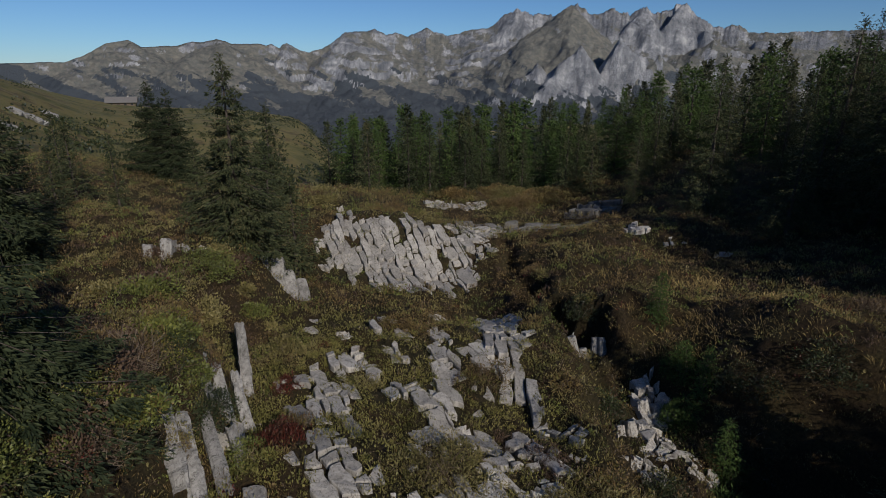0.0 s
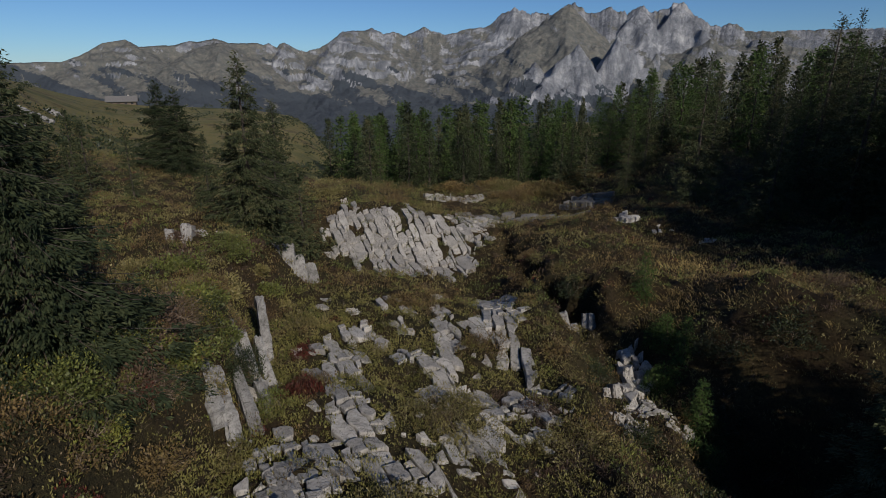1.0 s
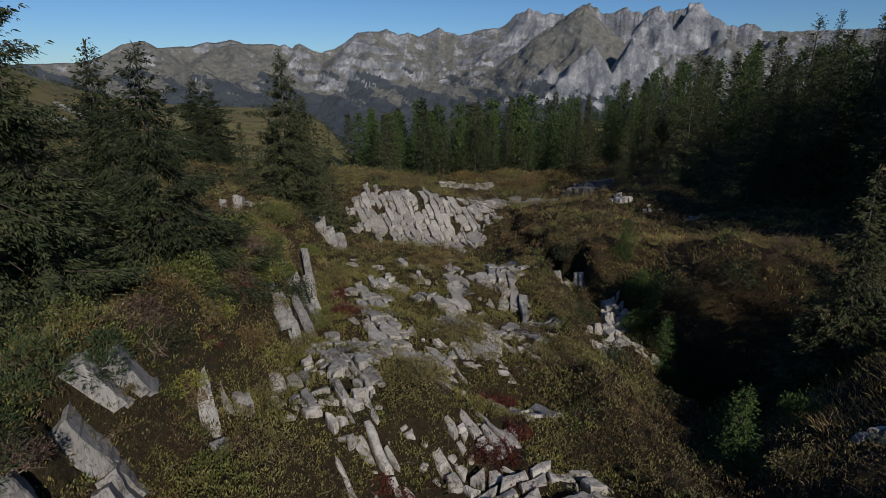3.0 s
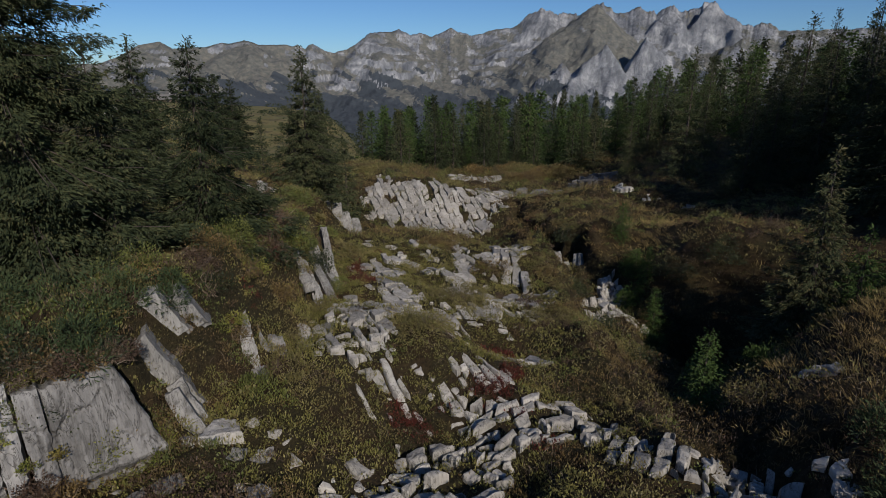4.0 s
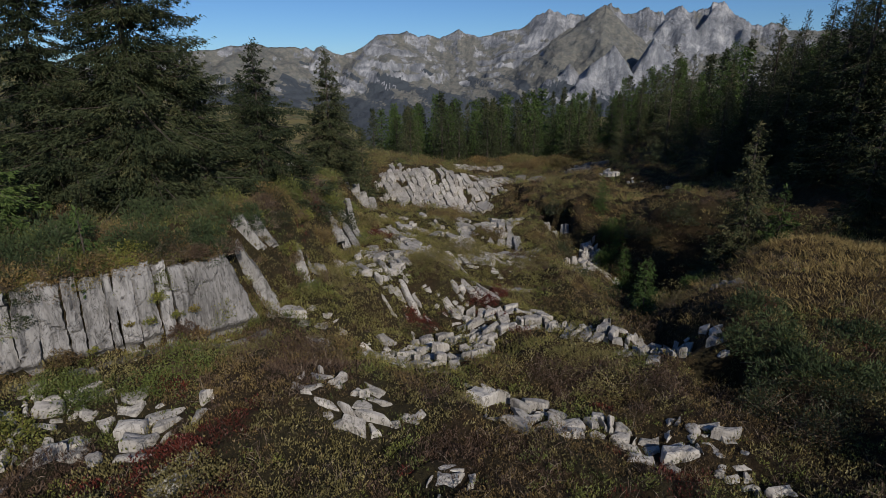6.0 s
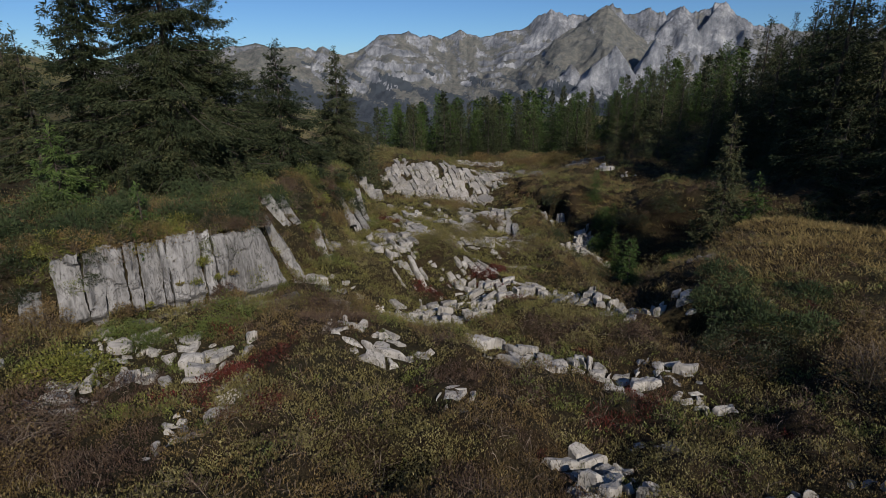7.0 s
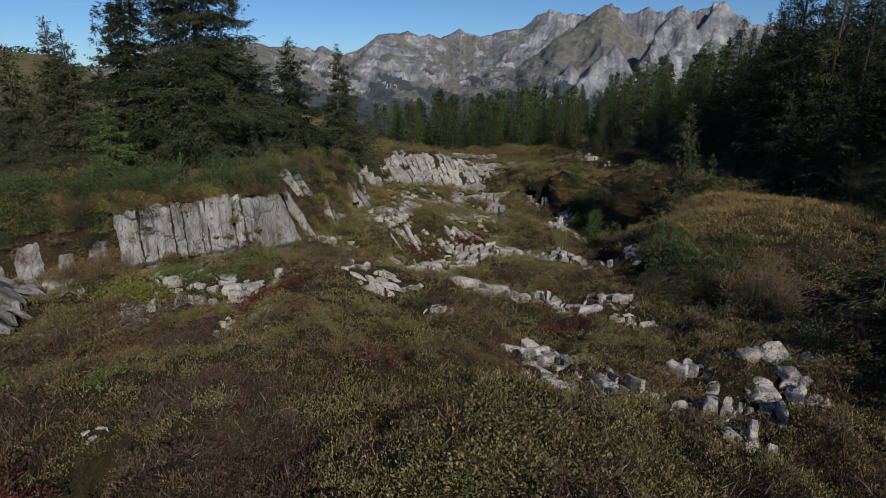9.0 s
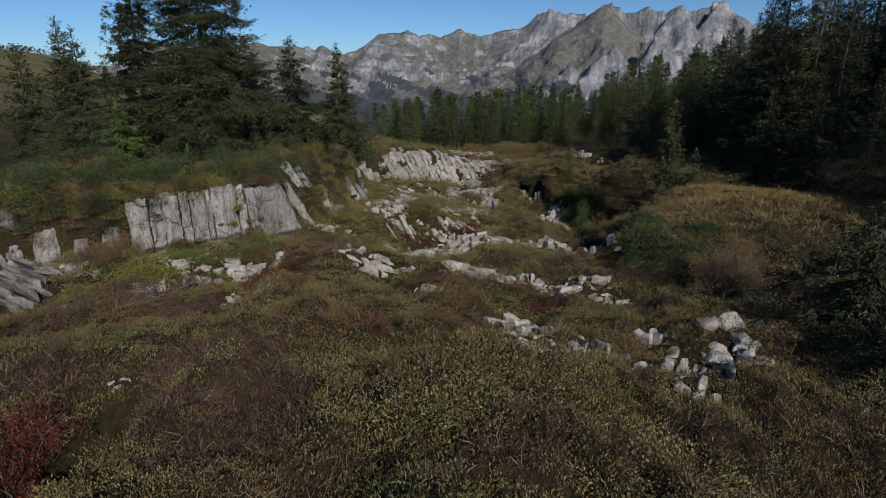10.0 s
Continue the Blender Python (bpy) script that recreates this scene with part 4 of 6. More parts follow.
def plate(width, high, seed, mat, skew=0.0, taper=0.1, res=0.07, depth=0.45, facets=1.0, under=0.0):
    """A standing rock plate: planes split by joints, broken top, sides that run back into the hill."""
    nu, nw = max(6, int(width / res)), max(8, int(high / res))
    across = np.concatenate([[0, 0], np.linspace(0.02, 0.98, nu), [1, 1]])
    upward = np.concatenate([np.linspace(0, 1, nw), [1]])
    a, b = np.meshgrid(across, upward)
    col, row = np.meshgrid(np.arange(nu + 4), np.arange(nw + 1))
    a, b, col, row = a.ravel(), b.ravel(), col.ravel(), row.ravel()
    k = seed * 3.7
    notch = np.floor(2.4 * grain(a * width * 2.2 + k, a * 0, seed) + 0.5) / 2.4
    top = high * (1 + 0.06 * notch + 0.05 * grain(a * width * 5 + k, a * 0, seed + 9))
    x = (a - 0.5) * width * (1 - taper * b) + skew * b * high + 0.045 * np.round(2 * fbm(b * high * 1.3 + k, a * 0 + np.sign(a - 0.5), 3, seed + 3)) / 2 * np.abs(2 * a - 1) ** 2
    z = b * top
    y = 0.030 * fbm(x * 1.3 + k, z * 0.6, 3, seed) - 0.018 * np.abs(grain(x * 7 + k, z * 0.7 + 0.15 * x, seed + 2))
    who, joint, du, dv = cells(x * 1.25 + k, z * 0.42 + 0.12 * x + k, seed + 4)
    y = y + facets * (0.16 * ((who % 101) / 101 - 0.5) + 0.06 * du * ((who % 37) / 18 - 1) + 0.07 * (1 - sstep(0, 0.05, joint)))
    who, joint, du, dv = cells(x * 3.4 + k, z * 1.5 - 0.5 * x + k, seed + 14)
    y = y + facets * (0.055 * ((who % 89) / 89 - 0.5) * ((who % 7) > 2) + 0.02 * (1 - sstep(0, 0.08, joint)) * ((who % 5) > 2))
    y = y + (0.16 + 1.4 * under) * (1 - sstep(0.05 + 0.7 * under, 0.12 + under + 0.03 * grain(x * 3 + k, x * 0, seed + 6), b))
    y = y + 0.04 * (np.minimum(a, 1 - a) * width < 0.03)
    y = np.where((col == 0) | (col == nu + 3), y + depth, y)
    y = y + 0.05 * sstep(0.93, 1.0, b)
    y = np.where(row == nw, y + 0.8 * depth, y)
    return quick("slab", np.stack([x, y, z], 1), grid_faces(nu + 4, nw + 1), [mat])


def plates(label, way, spans, tilt, seed, mat, drop=0.25, out=0.1, under=0.0):
    """Plates side by side along a line, leaning back into the hill: spans of (width, height, gap, skew, taper)."""
    ob = tagged(new("rock_wall"), label, "rock")
    way = np.array(way, float)
    seg = np.linalg.norm(np.diff(way, axis=0), axis=1)
    total = seg.sum()
    scale = total / sum(s[0] + s[2] for s in spans)
    ob.location = (way[0][0], way[0][1], at(*way[0]))
    pos = 0.0
    for i, (w, h, g, k, taper) in enumerate(spans):
        mid = (pos + w / 2) * scale
        pos += w + g
        j = int(np.searchsorted(np.cumsum(seg), mid))
        j = min(j, len(seg) - 1)
        t = (mid - (np.cumsum(seg)[j] - seg[j])) / seg[j]
        p = way[j] * (1 - t) + way[j + 1] * t
        d = (way[j + 1] - way[j]) / seg[j]
        n = np.array([d[1], -d[0]])
        c = p + n * (out + rock_rng.uniform(-0.06, 0.06))
        foot = at(c[0] + n[0] * 0.25, c[1] + n[1] * 0.25) - drop
        q = part("slab", plate(w * scale, h + drop, seed + i, mat, k, taper, facets=0.55 if w > 1.5 else 1.15, under=under), ob)
        rot = Matrix.Rotation(math.atan2(d[1], d[0]) + rock_rng.normal(0, 0.03), 4, "Z") @ Matrix.Rotation(-radians(tilt + rock_rng.normal(0, 1.2)), 4, "X")
        q.matrix_basis = Matrix.Translation(Vector((c[0], c[1], foot)) - ob.location) @ rot
    return ob


def fins(label, runs, seed, mat, across=(0.88, 0.47, 0.0)):
    """Tilted slabs of bedrock, one part each: foot and top, width."""
    ob = tagged(new("rock_outcrop"), label, "rock")
    ob.location = runs[0][0]
    side = Vector(across)
    for i, (foot, top, width) in enumerate(runs):
        foot, top = Vector(foot), Vector(top)
        mid = (foot + top) / 2
        lift = Vector((0, 0, max(0.0, at(mid.x, mid.y) + 0.2 - mid.z)))
        foot, top = foot + lift, top + lift
        up = (top - foot).normalized()
        foot = foot - up * 0.3
        x = (side - up * side.dot(up)).normalized()
        q = part("slab", plate(width, (top - foot).length, seed + i, mat, 0.04 * math.sin(3.1 * i), 0.18 + 0.14 * math.sin(2.3 * i), 0.08, 0.6, 0.5), ob)
        q.matrix_basis = Matrix.Translation(foot - ob.location) @ Matrix((x, up.cross(x), up)).transposed().to_4x4()
    return ob


plates("upright grey limestone wall split by dark vertical cracks", [(-11.4, -4.4), (-9.2, -3.05), (-7.6, -1.75), (-5.9, -0.25)],
       [(0.75, 2.32, 0.02, 0.0, 0.0), (0.50, 2.37, 0.02, 0.02, 0.0), (0.62, 2.32, 0.08, 0.0, 0.0), (0.34, 2.42, 0.03, 0.0, 0.0), (0.58, 2.32, 0.06, 0.01, 0.0), (0.20, 2.32, 0.05, 0.0, 0.0), (0.46, 2.42, 0.02, 0.0, 0.0),
        (0.54, 2.37, 0.07, -0.01, 0.0), (0.34, 2.42, 0.10, -0.02, 0.0), (0.40, 2.32, 0.03, -0.02, 0.0), (2.15, 2.52, 0.0, -0.17, 0.38)],
       9, 11, limestone_wall, under=0.14)
fins("leaning limestone fins at the end of the rock wall", [((-7.0, 2.0, 1.9), (-7.4, 1.7, 2.95), 0.67), ((-6.75, 2.6, 1.6), (-7.1, 2.4, 2.5), 0.61), ((-6.9, 1.1, 2.0), (-7.3, 0.8, 3.0), 0.72), ((-6.45, 1.3, 1.6), (-6.85, 1.1, 2.6), 0.60),
                                                            ((-5.8, 0.35, 1.4), (-6.4, 0.55, 2.45), 0.42), ((-6.1, 0.9, 1.5), (-6.6, 1.0, 2.4), 0.42)], 200, limestone_bar)
fins("tall limestone fins standing out of the mossy slope", [((-6.05, 3.9, 0.9), (-6.6, 4.8, 1.95), 0.55), ((-5.6, 4.2, 0.7), (-6.4, 5.1, 1.8), 0.57), ((-5.25, 4.5, 0.6), (-5.8, 5.3, 1.5), 0.52), ((-5.75, 3.5, 0.6), (-6.1, 4.1, 1.2), 0.6),
                                                             ((-5.2, 2.9, 0.9), (-5.5, 3.3, 1.35), 0.5)], 220, limestone_bar)
fins("long grey limestone fins leaning down a steep heath edge", [((-5.6, 10.1, 0.5), (-6.95, 12.3, 1.55), 0.44), ((-5.15, 10.5, 0.3), (-6.45, 12.6, 1.25), 0.40), ((-6.1, 10.3, 0.8), (-7.3, 12.2, 1.85), 0.40), ((-4.8, 11.0, 0.1), (-5.9, 12.8, 0.8), 0.34),
                                                                  ((-6.25, 13.6, 0.1), (-7.15, 15.1, 1.4), 0.42), ((-6.7, 13.4, 0.4), (-7.5, 14.9, 1.55), 0.36), ((-5.85, 13.9, -0.1), (-6.65, 15.3, 0.95), 0.36)], 240, limestone_bar)
fins("tall pale limestone slab leaning from the heath", [((-6.65, 16.2, -0.25), (-7.4, 18.0, 1.4), 0.38)], 260, limestone_bar)
fins("pointed pale boulder below the spruce", [((-8.9, 27.2, -1.3), (-9.2, 28.6, 0.2), 0.8), ((-8.1, 27.1, -1.5), (-8.5, 28.2, -0.4), 0.75), ((-7.4, 27.0, -1.6), (-7.8, 28.0, -0.8), 0.6), ((-9.6, 27.4, -1.0), (-9.9, 28.3, -0.1), 0.6)], 270, limestone_bar, (1, 0.1, 0))
fins("pointed grey limestone spike", [((-7.85, 42.5, -2.3), (-8.4, 43.2, -0.45), 0.62), ((-7.3, 42.3, -2.4), (-7.6, 42.9, -1.5), 0.5)], 280, limestone, (1, 0.1, 0))
fins("upright grey limestone slab on the terrace", [((-12.9, 23.9, 0.5), (-13.0, 24.4, 2.05), 0.6), ((-13.6, 23.8, 0.5), (-13.8, 24.2, 1.5), 0.5)], 290, limestone_bar, (1, 0.1, 0))

def bars(label, runs, mats, sink=0.36, split=2, roll=0.25):
    """Weathered blocks lying side by side down a slope: runs of x, y to x, y, width, thickness."""
    ob = tagged(new("rock_outcrop"), label, "rock")
    ob.location = (runs[0][0], runs[0][1], at(runs[0][0], runs[0][1]))
    for i, (x0, y0, x1, y1, wide, thick) in enumerate(runs):
        a, b = Vector((x0, y0, at(x0, y0))), Vector((x1, y1, at(x1, y1)))
        along = (b - a).normalized()
        across = Vector((0, 0, 1)).cross(along).normalized()
        up = along.cross(across)
        rot = Matrix((along, across, up)).transposed().to_4x4()
        full = (b - a).length * 1.15
        for k in range(split):
            side = across * wide * (k - (split - 1) / 2) * 1.06
            s = 0.0
            while s < 0.95:
                run = min(rock_rng.uniform(0.35, 0.8), 1.04 - s)
                mid = a + (b - a) * (s + run / 2) + side + along * rock_rng.normal(0, 0.06)
                mid.z = at(mid.x, mid.y)
                s += run
                w = wide * rock_rng.uniform(0.85, 1.2)
                t = thick * rock_rng.uniform(0.7, 1.25)
                p = part("rock", mats[int(rock_rng.integers(len(mats)))], ob)
                p.matrix_basis = Matrix.Translation(mid + up * t * (0.5 - sink) - ob.location) @ rot @ Matrix.Rotation(rock_rng.normal(roll, 0.2), 4, "X") @ Matrix.Rotation(rock_rng.normal(0, 0.07), 4, "Z") @ Matrix.Diagonal((full * run * 0.70, w * 0.69, t * 0.8, 1))
    return ob


LONG = [rock_mesh("rock", 80 + i, 16 + i % 5, 0.035, 4, limestone_bar) for i in range(6)]
PALE_LONG = [rock_mesh("rock", 110 + i, 14 + i % 5, 0.04, 3) for i in range(4)]
LONG_DARK = [rock_mesh("rock", 90 + i, 12 + i % 5, 0.05, 3, limestone_dark) for i in range(4)]
pale, grey = "pale grey broken limestone among heath", "weathered grey limestone ribs flush with the heath"
B = (0.28, 0.52)
bars("slanting limestone layers with black gaps at the heath edge", [(-14.7 + 0.11 * i + 0.15 * math.sin(2.3 * i), -5.9 - 0.34 * i, -12.3 + 0.12 * i + 0.3 * math.sin(1.9 * i), -7.2 - 0.36 * i, 0.15 + 0.05 * math.sin(3.1 * i), 0.40 + 0.12 * math.sin(1.3 * i)) for i in range(9)], LONG, -0.25, 1, 0.55)
bars("pale rocks scattered over the far pasture hill", [(-78.4, 102.8, -76.0, 102.2, 1.1, 1.0), (-76.1, 104.1, -73.7, 103.5, 1.1, 1.0), (-81.4, 115.2, -79.0, 114.6, 1.1, 1.0), (-67.4, 84.9, -65.0, 84.3, 1.1, 1.0)], LONG, 0.3, 2)
bars("rounded grey boulders at the dry channel", [(7.6, -10.3, 8.5, -10.2, 0.60, 0.6), (8.0, -10.9, 8.35, -11.5, 0.46, 0.46), (8.1, -11.8, 8.3, -12.2, 0.36, 0.36), (7.2, -9.8, 7.5, -10.0, 0.26, 0.26), (8.8, -10.5, 9.2, -10.6, 0.32, 0.34)], PALE_LONG, 0.34, 1)
bars("grey mossy blocks under the junipers", [(-14.9, -6.3, -14.2, -5.9, 0.4, 0.5), (-13.7, -5.9, -12.9, -5.5, 0.35, 0.4), (-12.7, -6.2, -12.0, -6.0, 0.4, 0.3), (-11.9, -6.9, -11.4, -6.7, 0.3, 0.25), (-15.6, -5.7, -14.9, -5.3, 0.5, 0.7)], LONG, 0.3)
bars("dark mossy stones along the foot of the rock wall", [(-10.9 + 0.62 * i, -4.75 + 0.425 * i, -10.4 + 0.62 * i, -4.4 + 0.425 * i, 0.26 + 0.06 * (i % 3), 0.22) for i in range(9)], LONG_DARK, 0.35, 1)
plates("broken grey limestone wall half hidden under shrubs", [(-15.8, -6.7), (-13.25, -5.4), (-11.5, -4.5)], [(0.7, 1.75, 0.1, 0.05, 0.2), (0.5, 1.2, 0.3, 0.0, 0.2), (0.8, 1.6, 0.25, -0.05, 0.25), (0.5, 1.0, 0.3, 0.0, 0.2), (0.6, 1.35, 0.2, 0.0, 0.2)], 20, 41, limestone_wall)
bars("broken grey limestone half hidden under shrubs", [(-15.9, -6.1, -15.3, -6.9, 0.5, 0.5), (-14.6, -5.6, -14.2, -6.3, 0.4, 0.4), (-13.3, -5.0, -12.9, -5.7, 0.5, 0.45), (-12.2, -4.5, -11.8, -5.1, 0.45, 0.45)], LONG, 0.35)
# near ground
outcrop(pale, -0.6, 0.4, 2.9, 1.5, 52, (0.36, 0.60), 40, 0.40, 14, -0.75, lump=0.6)
outcrop(pale, 2.3, 3.0, 2.4, 1.2, 0, (0.36, 0.60), 25, 0.40, 10, -0.75, lump=0.6)
outcrop(pale, 5.4, 0.6, 3.0, 1.0, -40, (0.34, 0.56), 60, 0.40, 10, -0.75, lump=0.6)
outcrop("large flat limestone blocks beside heath shrubs", 1.5, -3.95, 1.4, 0.975, -25, (0.47, 0.70), -25, 0.42, 3, -0.6, lump=0.6)
outcrop(pale, 4.5, -4.8, 2.2, 0.91, -5, (0.40, 0.62), 5, 0.34, 8, -0.35, lump=0.6)
outcrop("pale flat limestone blocks below the rock wall", -6.9, -6.0, 1.8, 1.17, 20, (0.43, 0.62), 10, 0.42, 4, -0.4, lump=0.6)
outcrop(pale, -13.0, -6.6, 1.1, 0.6, 25, (0.34, 0.5), 20, 0.34, 6, -0.4, lump=0.6)
outcrop(pale, -9.1, -5.3, 1.2, 0.91, 10, B, 20, 0.3, 4, -0.3, lump=0.6)
outcrop(pale, -8.9, -7.4, 1, 0.78, 25, B, 20, 0.3, 4, -0.3, lump=0.6)
outcrop(pale, -5.0, -8.2, 0.55, 1.82, -10, B, 60, 0.28, 6, -0.2, lump=0.6)
outcrop(pale, -2.2, -4.9, 1.6, 0.91, -10, (0.35, 0.55), 0, 0.32, 8, -0.4, lump=0.6)
outcrop(pale, -3.2, -0.9, 1.5, 0.78, 30, (0.39, 0.62), 20, 0.3, 5, -0.2, lump=0.6)
outcrop(pale, 0.1, -7.3, 0.6, 0.6, 0, (0.31, 0.47), 0, 0.3, 2, -0.5, lump=0.6)
outcrop(pale, -4.9, -9.2, 0.45, 1.69, -25, (0.26, 0.36), 30, 0.16, 8, -0.15, lump=0.6)
outcrop(pale, -5.6, -14.2, 0.35, 0.65, 20, (0.18, 0.24), 0, 0.10, 3, 0.0, lump=0.6)
outcrop(pale, -7.6, -2.3, 2.4, 0.6, 35, (0.23, 0.31), 35, 0.2, 7, -0.2, lump=0.6)
outcrop("squat limestone blocks at the end of the rock wall", -4.75, 0.5, 1.35, 0.75, 25, (0.62, 0.70), 25, 0.42, 5, -0.5, lump=0.4)
outcrop(pale, -3.4, 5.6, 1.6, 1.82, 20, (0.30, 0.95), -60, 0.4, 7, -0.15, lump=0.6)
outcrop(pale, -1.4, 3.9, 1.8, 1.17, 15, (0.27, 0.90), -56, 0.3, 8, -0.15, lump=0.6)
outcrop("white limestone boulder pile in rust heath", 2.9, -9.6, 1.0, 0.95, 0, (0.36, 0.62), 30, 0.40, 10, -0.55, lump=0.7)
outcrop("flat pale stones beside a boulder pile", 3.0, -11.1, 0.75, 0.6, 0, (0.34, 0.50), 10, 0.36, 7, -0.6, lump=0.7)
outcrop("narrow pale stones set on edge in heath", 4.2, -11.4, 0.75, 0.6, 0, (0.17, 0.50), 110, 0.50, 7, -0.7, lump=0.5)
outcrop("white stones in the rust heath of a dry channel", 6.35, -10.3, 0.65, 0.5, -20, (0.24, 0.46), -50, 0.45, 6, -0.5, lump=0.7)
outcrop("broken pale stones in a dry channel", 6.6, -12.5, 0.9, 1.4, -14, (0.24, 0.50), 65, 0.34, 24, -0.35, lump=0.7)
outcrop("rounded grey rock in a dry channel", 7.7, -11.7, 0.55, 0.7, -20, (0.44, 0.60), 70, 0.40, 5, -0.7, lump=0.7)
outcrop("scattered pale stones in rust heath", 5.4, -12.1, 1.1, 0.5, -30, (0.20, 0.36), 20, 0.26, 9, 0.08, lump=0.7)
outcrop("scattered pale stones in rust heath", 4.8, -8.4, 1.2, 0.4, -20, (0.22, 0.36), 20, 0.22, 5, 0.15, lump=0.7)
outcrop(pale, 6.6, -6.2, 1.1, 0.5, -20, (0.24, 0.40), 10, 0.24, 5, 0.0, lump=0.6)
# the slope in the middle
outcrop(grey, -2.3, 10.2, 3.2, 2.6, -20, (0.40, 1.05), -60, 0.36, 20, -0.17)
outcrop(grey, 1.9, 8.2, 1.2, 2.6, -12, (0.40, 0.85), -55, 0.34, 8, 0.03)
outcrop(grey, -2.2, 16.4, 4.2, 3.2, -20, (0.44, 1.25), -63, 0.44, 24, -0.21)
outcrop(grey, 0.9, 13.6, 2.0, 1.6, -25, (0.42, 0.9), -55, 0.34, 6, 0.13)
outcrop(pale, 2.9, 24.0, 1.2, 3.6, 3, (0.5, 1.2), -78, 0.36, 6, -0.17)
outcrop(pale, 3.4, 13.8, 0.9, 2.8, -10, (0.28, 0.55), -60, 0.34, 8, 0.03)
outcrop(grey, -3.8, 22.2, 3.4, 1.5, 0, (0.37, 1.01), -62, 0.38, 5, 0.18)
outcrop(grey, 0.6, 25.0, 1.9, 2.0, 0, (0.39, 1.01), -62, 0.38, 4, 0.23)
outcrop("broad pale limestone slabs split into long fins", -2.2, 34.6, 5.2, 4.6, -6, (0.47, 2.03), -70, 0.55, 8, -0.6)
outcrop("pale limestone fins on the slope below the tall spruce", -6.6, 36.2, 3.0, 3.2, 0, (0.43, 1.48), -66, 0.6, 4, -0.2)
outcrop(pale, 2.2, 37.4, 1.8, 3.0, 0, (0.47, 0.86), -50, 0.5, 4, -0.3)
outcrop(pale, 2.2, 41.0, 2.2, 3.4, -10, (0.55, 0.86), -40, 0.5, 4, -0.1)
outcrop("low grey rock band across the heath", 7.6, 42.5, 6.4, 1.3, -12, (0.62, 1.25), 10, 0.6, 8, -0.3, True)
outcrop("grey boulder at the edge of the wood", 12.9, 35.5, 0.9, 0.7, 0, (0.70, 0.70), 20, 0.7, 1, -0.9)
outcrop("ribbed grey rock knob before the wood", 13.0, 47.2, 2.2, 1.5, 0, (0.39, 1.40), -50, 1.2, 2, -0.7, True)
outcrop(pale, 1.0, 52.0, 3.2, 2.4, 0, (0.70, 0.94), 10, 0.6, 3, -0.1)
outcrop(pale, 15.5, 33.0, 2.4, 0.8, -20, (0.39, 0.47), 0, 0.35, 3, 0.0)
outcrop(pale, -12.5, 25.5, 1.6, 1.6, 20, (0.39, 0.70), -40, 0.5, 4, 0.13)
outcrop(grey, 0.9, 18.8, 1.6, 2.2, -15, (0.45, 1.1), -62, 0.36, 8, -0.02)
outcrop(grey, -5.4, 14.6, 1.0, 3.0, -5, (0.45, 1.0), -62, 0.36, 6, 0.13)
outcrop(pale, -4.6, 8.0, 0.9, 1.8, -10, (0.34, 0.9), -60, 0.34, 6, -0.12)
outcrop(pale, 0.6, 5.0, 1.2, 0.8, 20, (0.27, 0.8), -56, 0.28, 8, -0.2)
outcrop(grey, -3.9, 6.6, 1.9, 1.6, -15, (0.40, 1.0), -62, 0.40, 8, -0.22)
outcrop(grey, 0.9, 10.9, 1.4, 1.8, -20, (0.38, 0.9), -60, 0.36, 8, -0.17)
outcrop(pale, 2.7, 13.2, 0.6, 2.2, 12, (0.40, 1.1), -68, 0.5, 5, -0.57)
outcrop(pale, 2.2, 24.6, 0.7, 3.0, 2, (0.42, 1.2), -72, 0.55, 5, -0.47)
outcrop(grey, -1.2, 20.8, 1.8, 1.6, 0, (0.40, 1.1), -64, 0.42, 5, -0.07)
outcrop(grey, -0.9, 7.6, 1.4, 1.0, 10, (0.38, 0.8), -55, 0.34, 6, 0.03)
outcrop(pale, 6.7, 0.3, 1.5, 0.7, -38, (0.32, 0.46), 60, 0.34, 10, -0.8)
# in and beside the gully
outcrop("long pale limestone rim along the gully", 2.55, 20.0, 0.80, 4.6, 4, (0.55, 2.4), 88, 0.42, 3, -1.2)
plates("shaded grey limestone step in the gully", [(5.5, 21.2), (6.4, 21.6), (7.3, 21.5)], [(0.5, 1.0, 0.03, 0.0, 0.2), (0.4, 0.8, 0.03, 0.1, 0.2), (0.55, 1.1, 0.05, 0.0, 0.2)], 24, 51, limestone_bar)
plates("pale upright limestone block in the gully", [(7.5, 17.7), (8.5, 17.9)], [(0.55, 1.0, 0.0, 0.0, 0.25), (0.45, 0.75, 0.0, 0.05, 0.3)], 24, 61, limestone)
plates("pale broken limestone step in the gully", [(6.1, 16.2), (7.4, 16.4)], [(0.4, 0.55, 0.02, 0.1, 0.25), (0.35, 0.7, 0.02, 0.0, 0.25), (0.3, 0.5, 0.0, 0.0, 0.2)], 30, 71, limestone)
outcrop("pale rock catching light in the shaded gully", 8.2, 18.7, 1.0, 1.5, 0, (0.39, 0.70), -80, 0.7, 3, -0.5)
outcrop("pale rock catching light in the shaded gully", 6.4, 23.5, 0.8, 0.8, 0, (0.34, 0.5), -80, 0.6, 3, -0.6)
outcrop("pale rock catching light in the shaded gully", 7.3, 16.9, 0.8, 0.8, 0, (0.34, 0.5), -80, 0.6, 3, -0.6)
outcrop("pale rock catching light in the shaded gully", 6.3, 14.5, 0.8, 0.8, 0, (0.34, 0.5), -80, 0.6, 3, -0.6)
outcrop("grey broken rock side of the gully", 8.0, 15.6, 1.2, 1.4, 0, (0.39, 0.55), 30, 0.3, 8, 0.1)
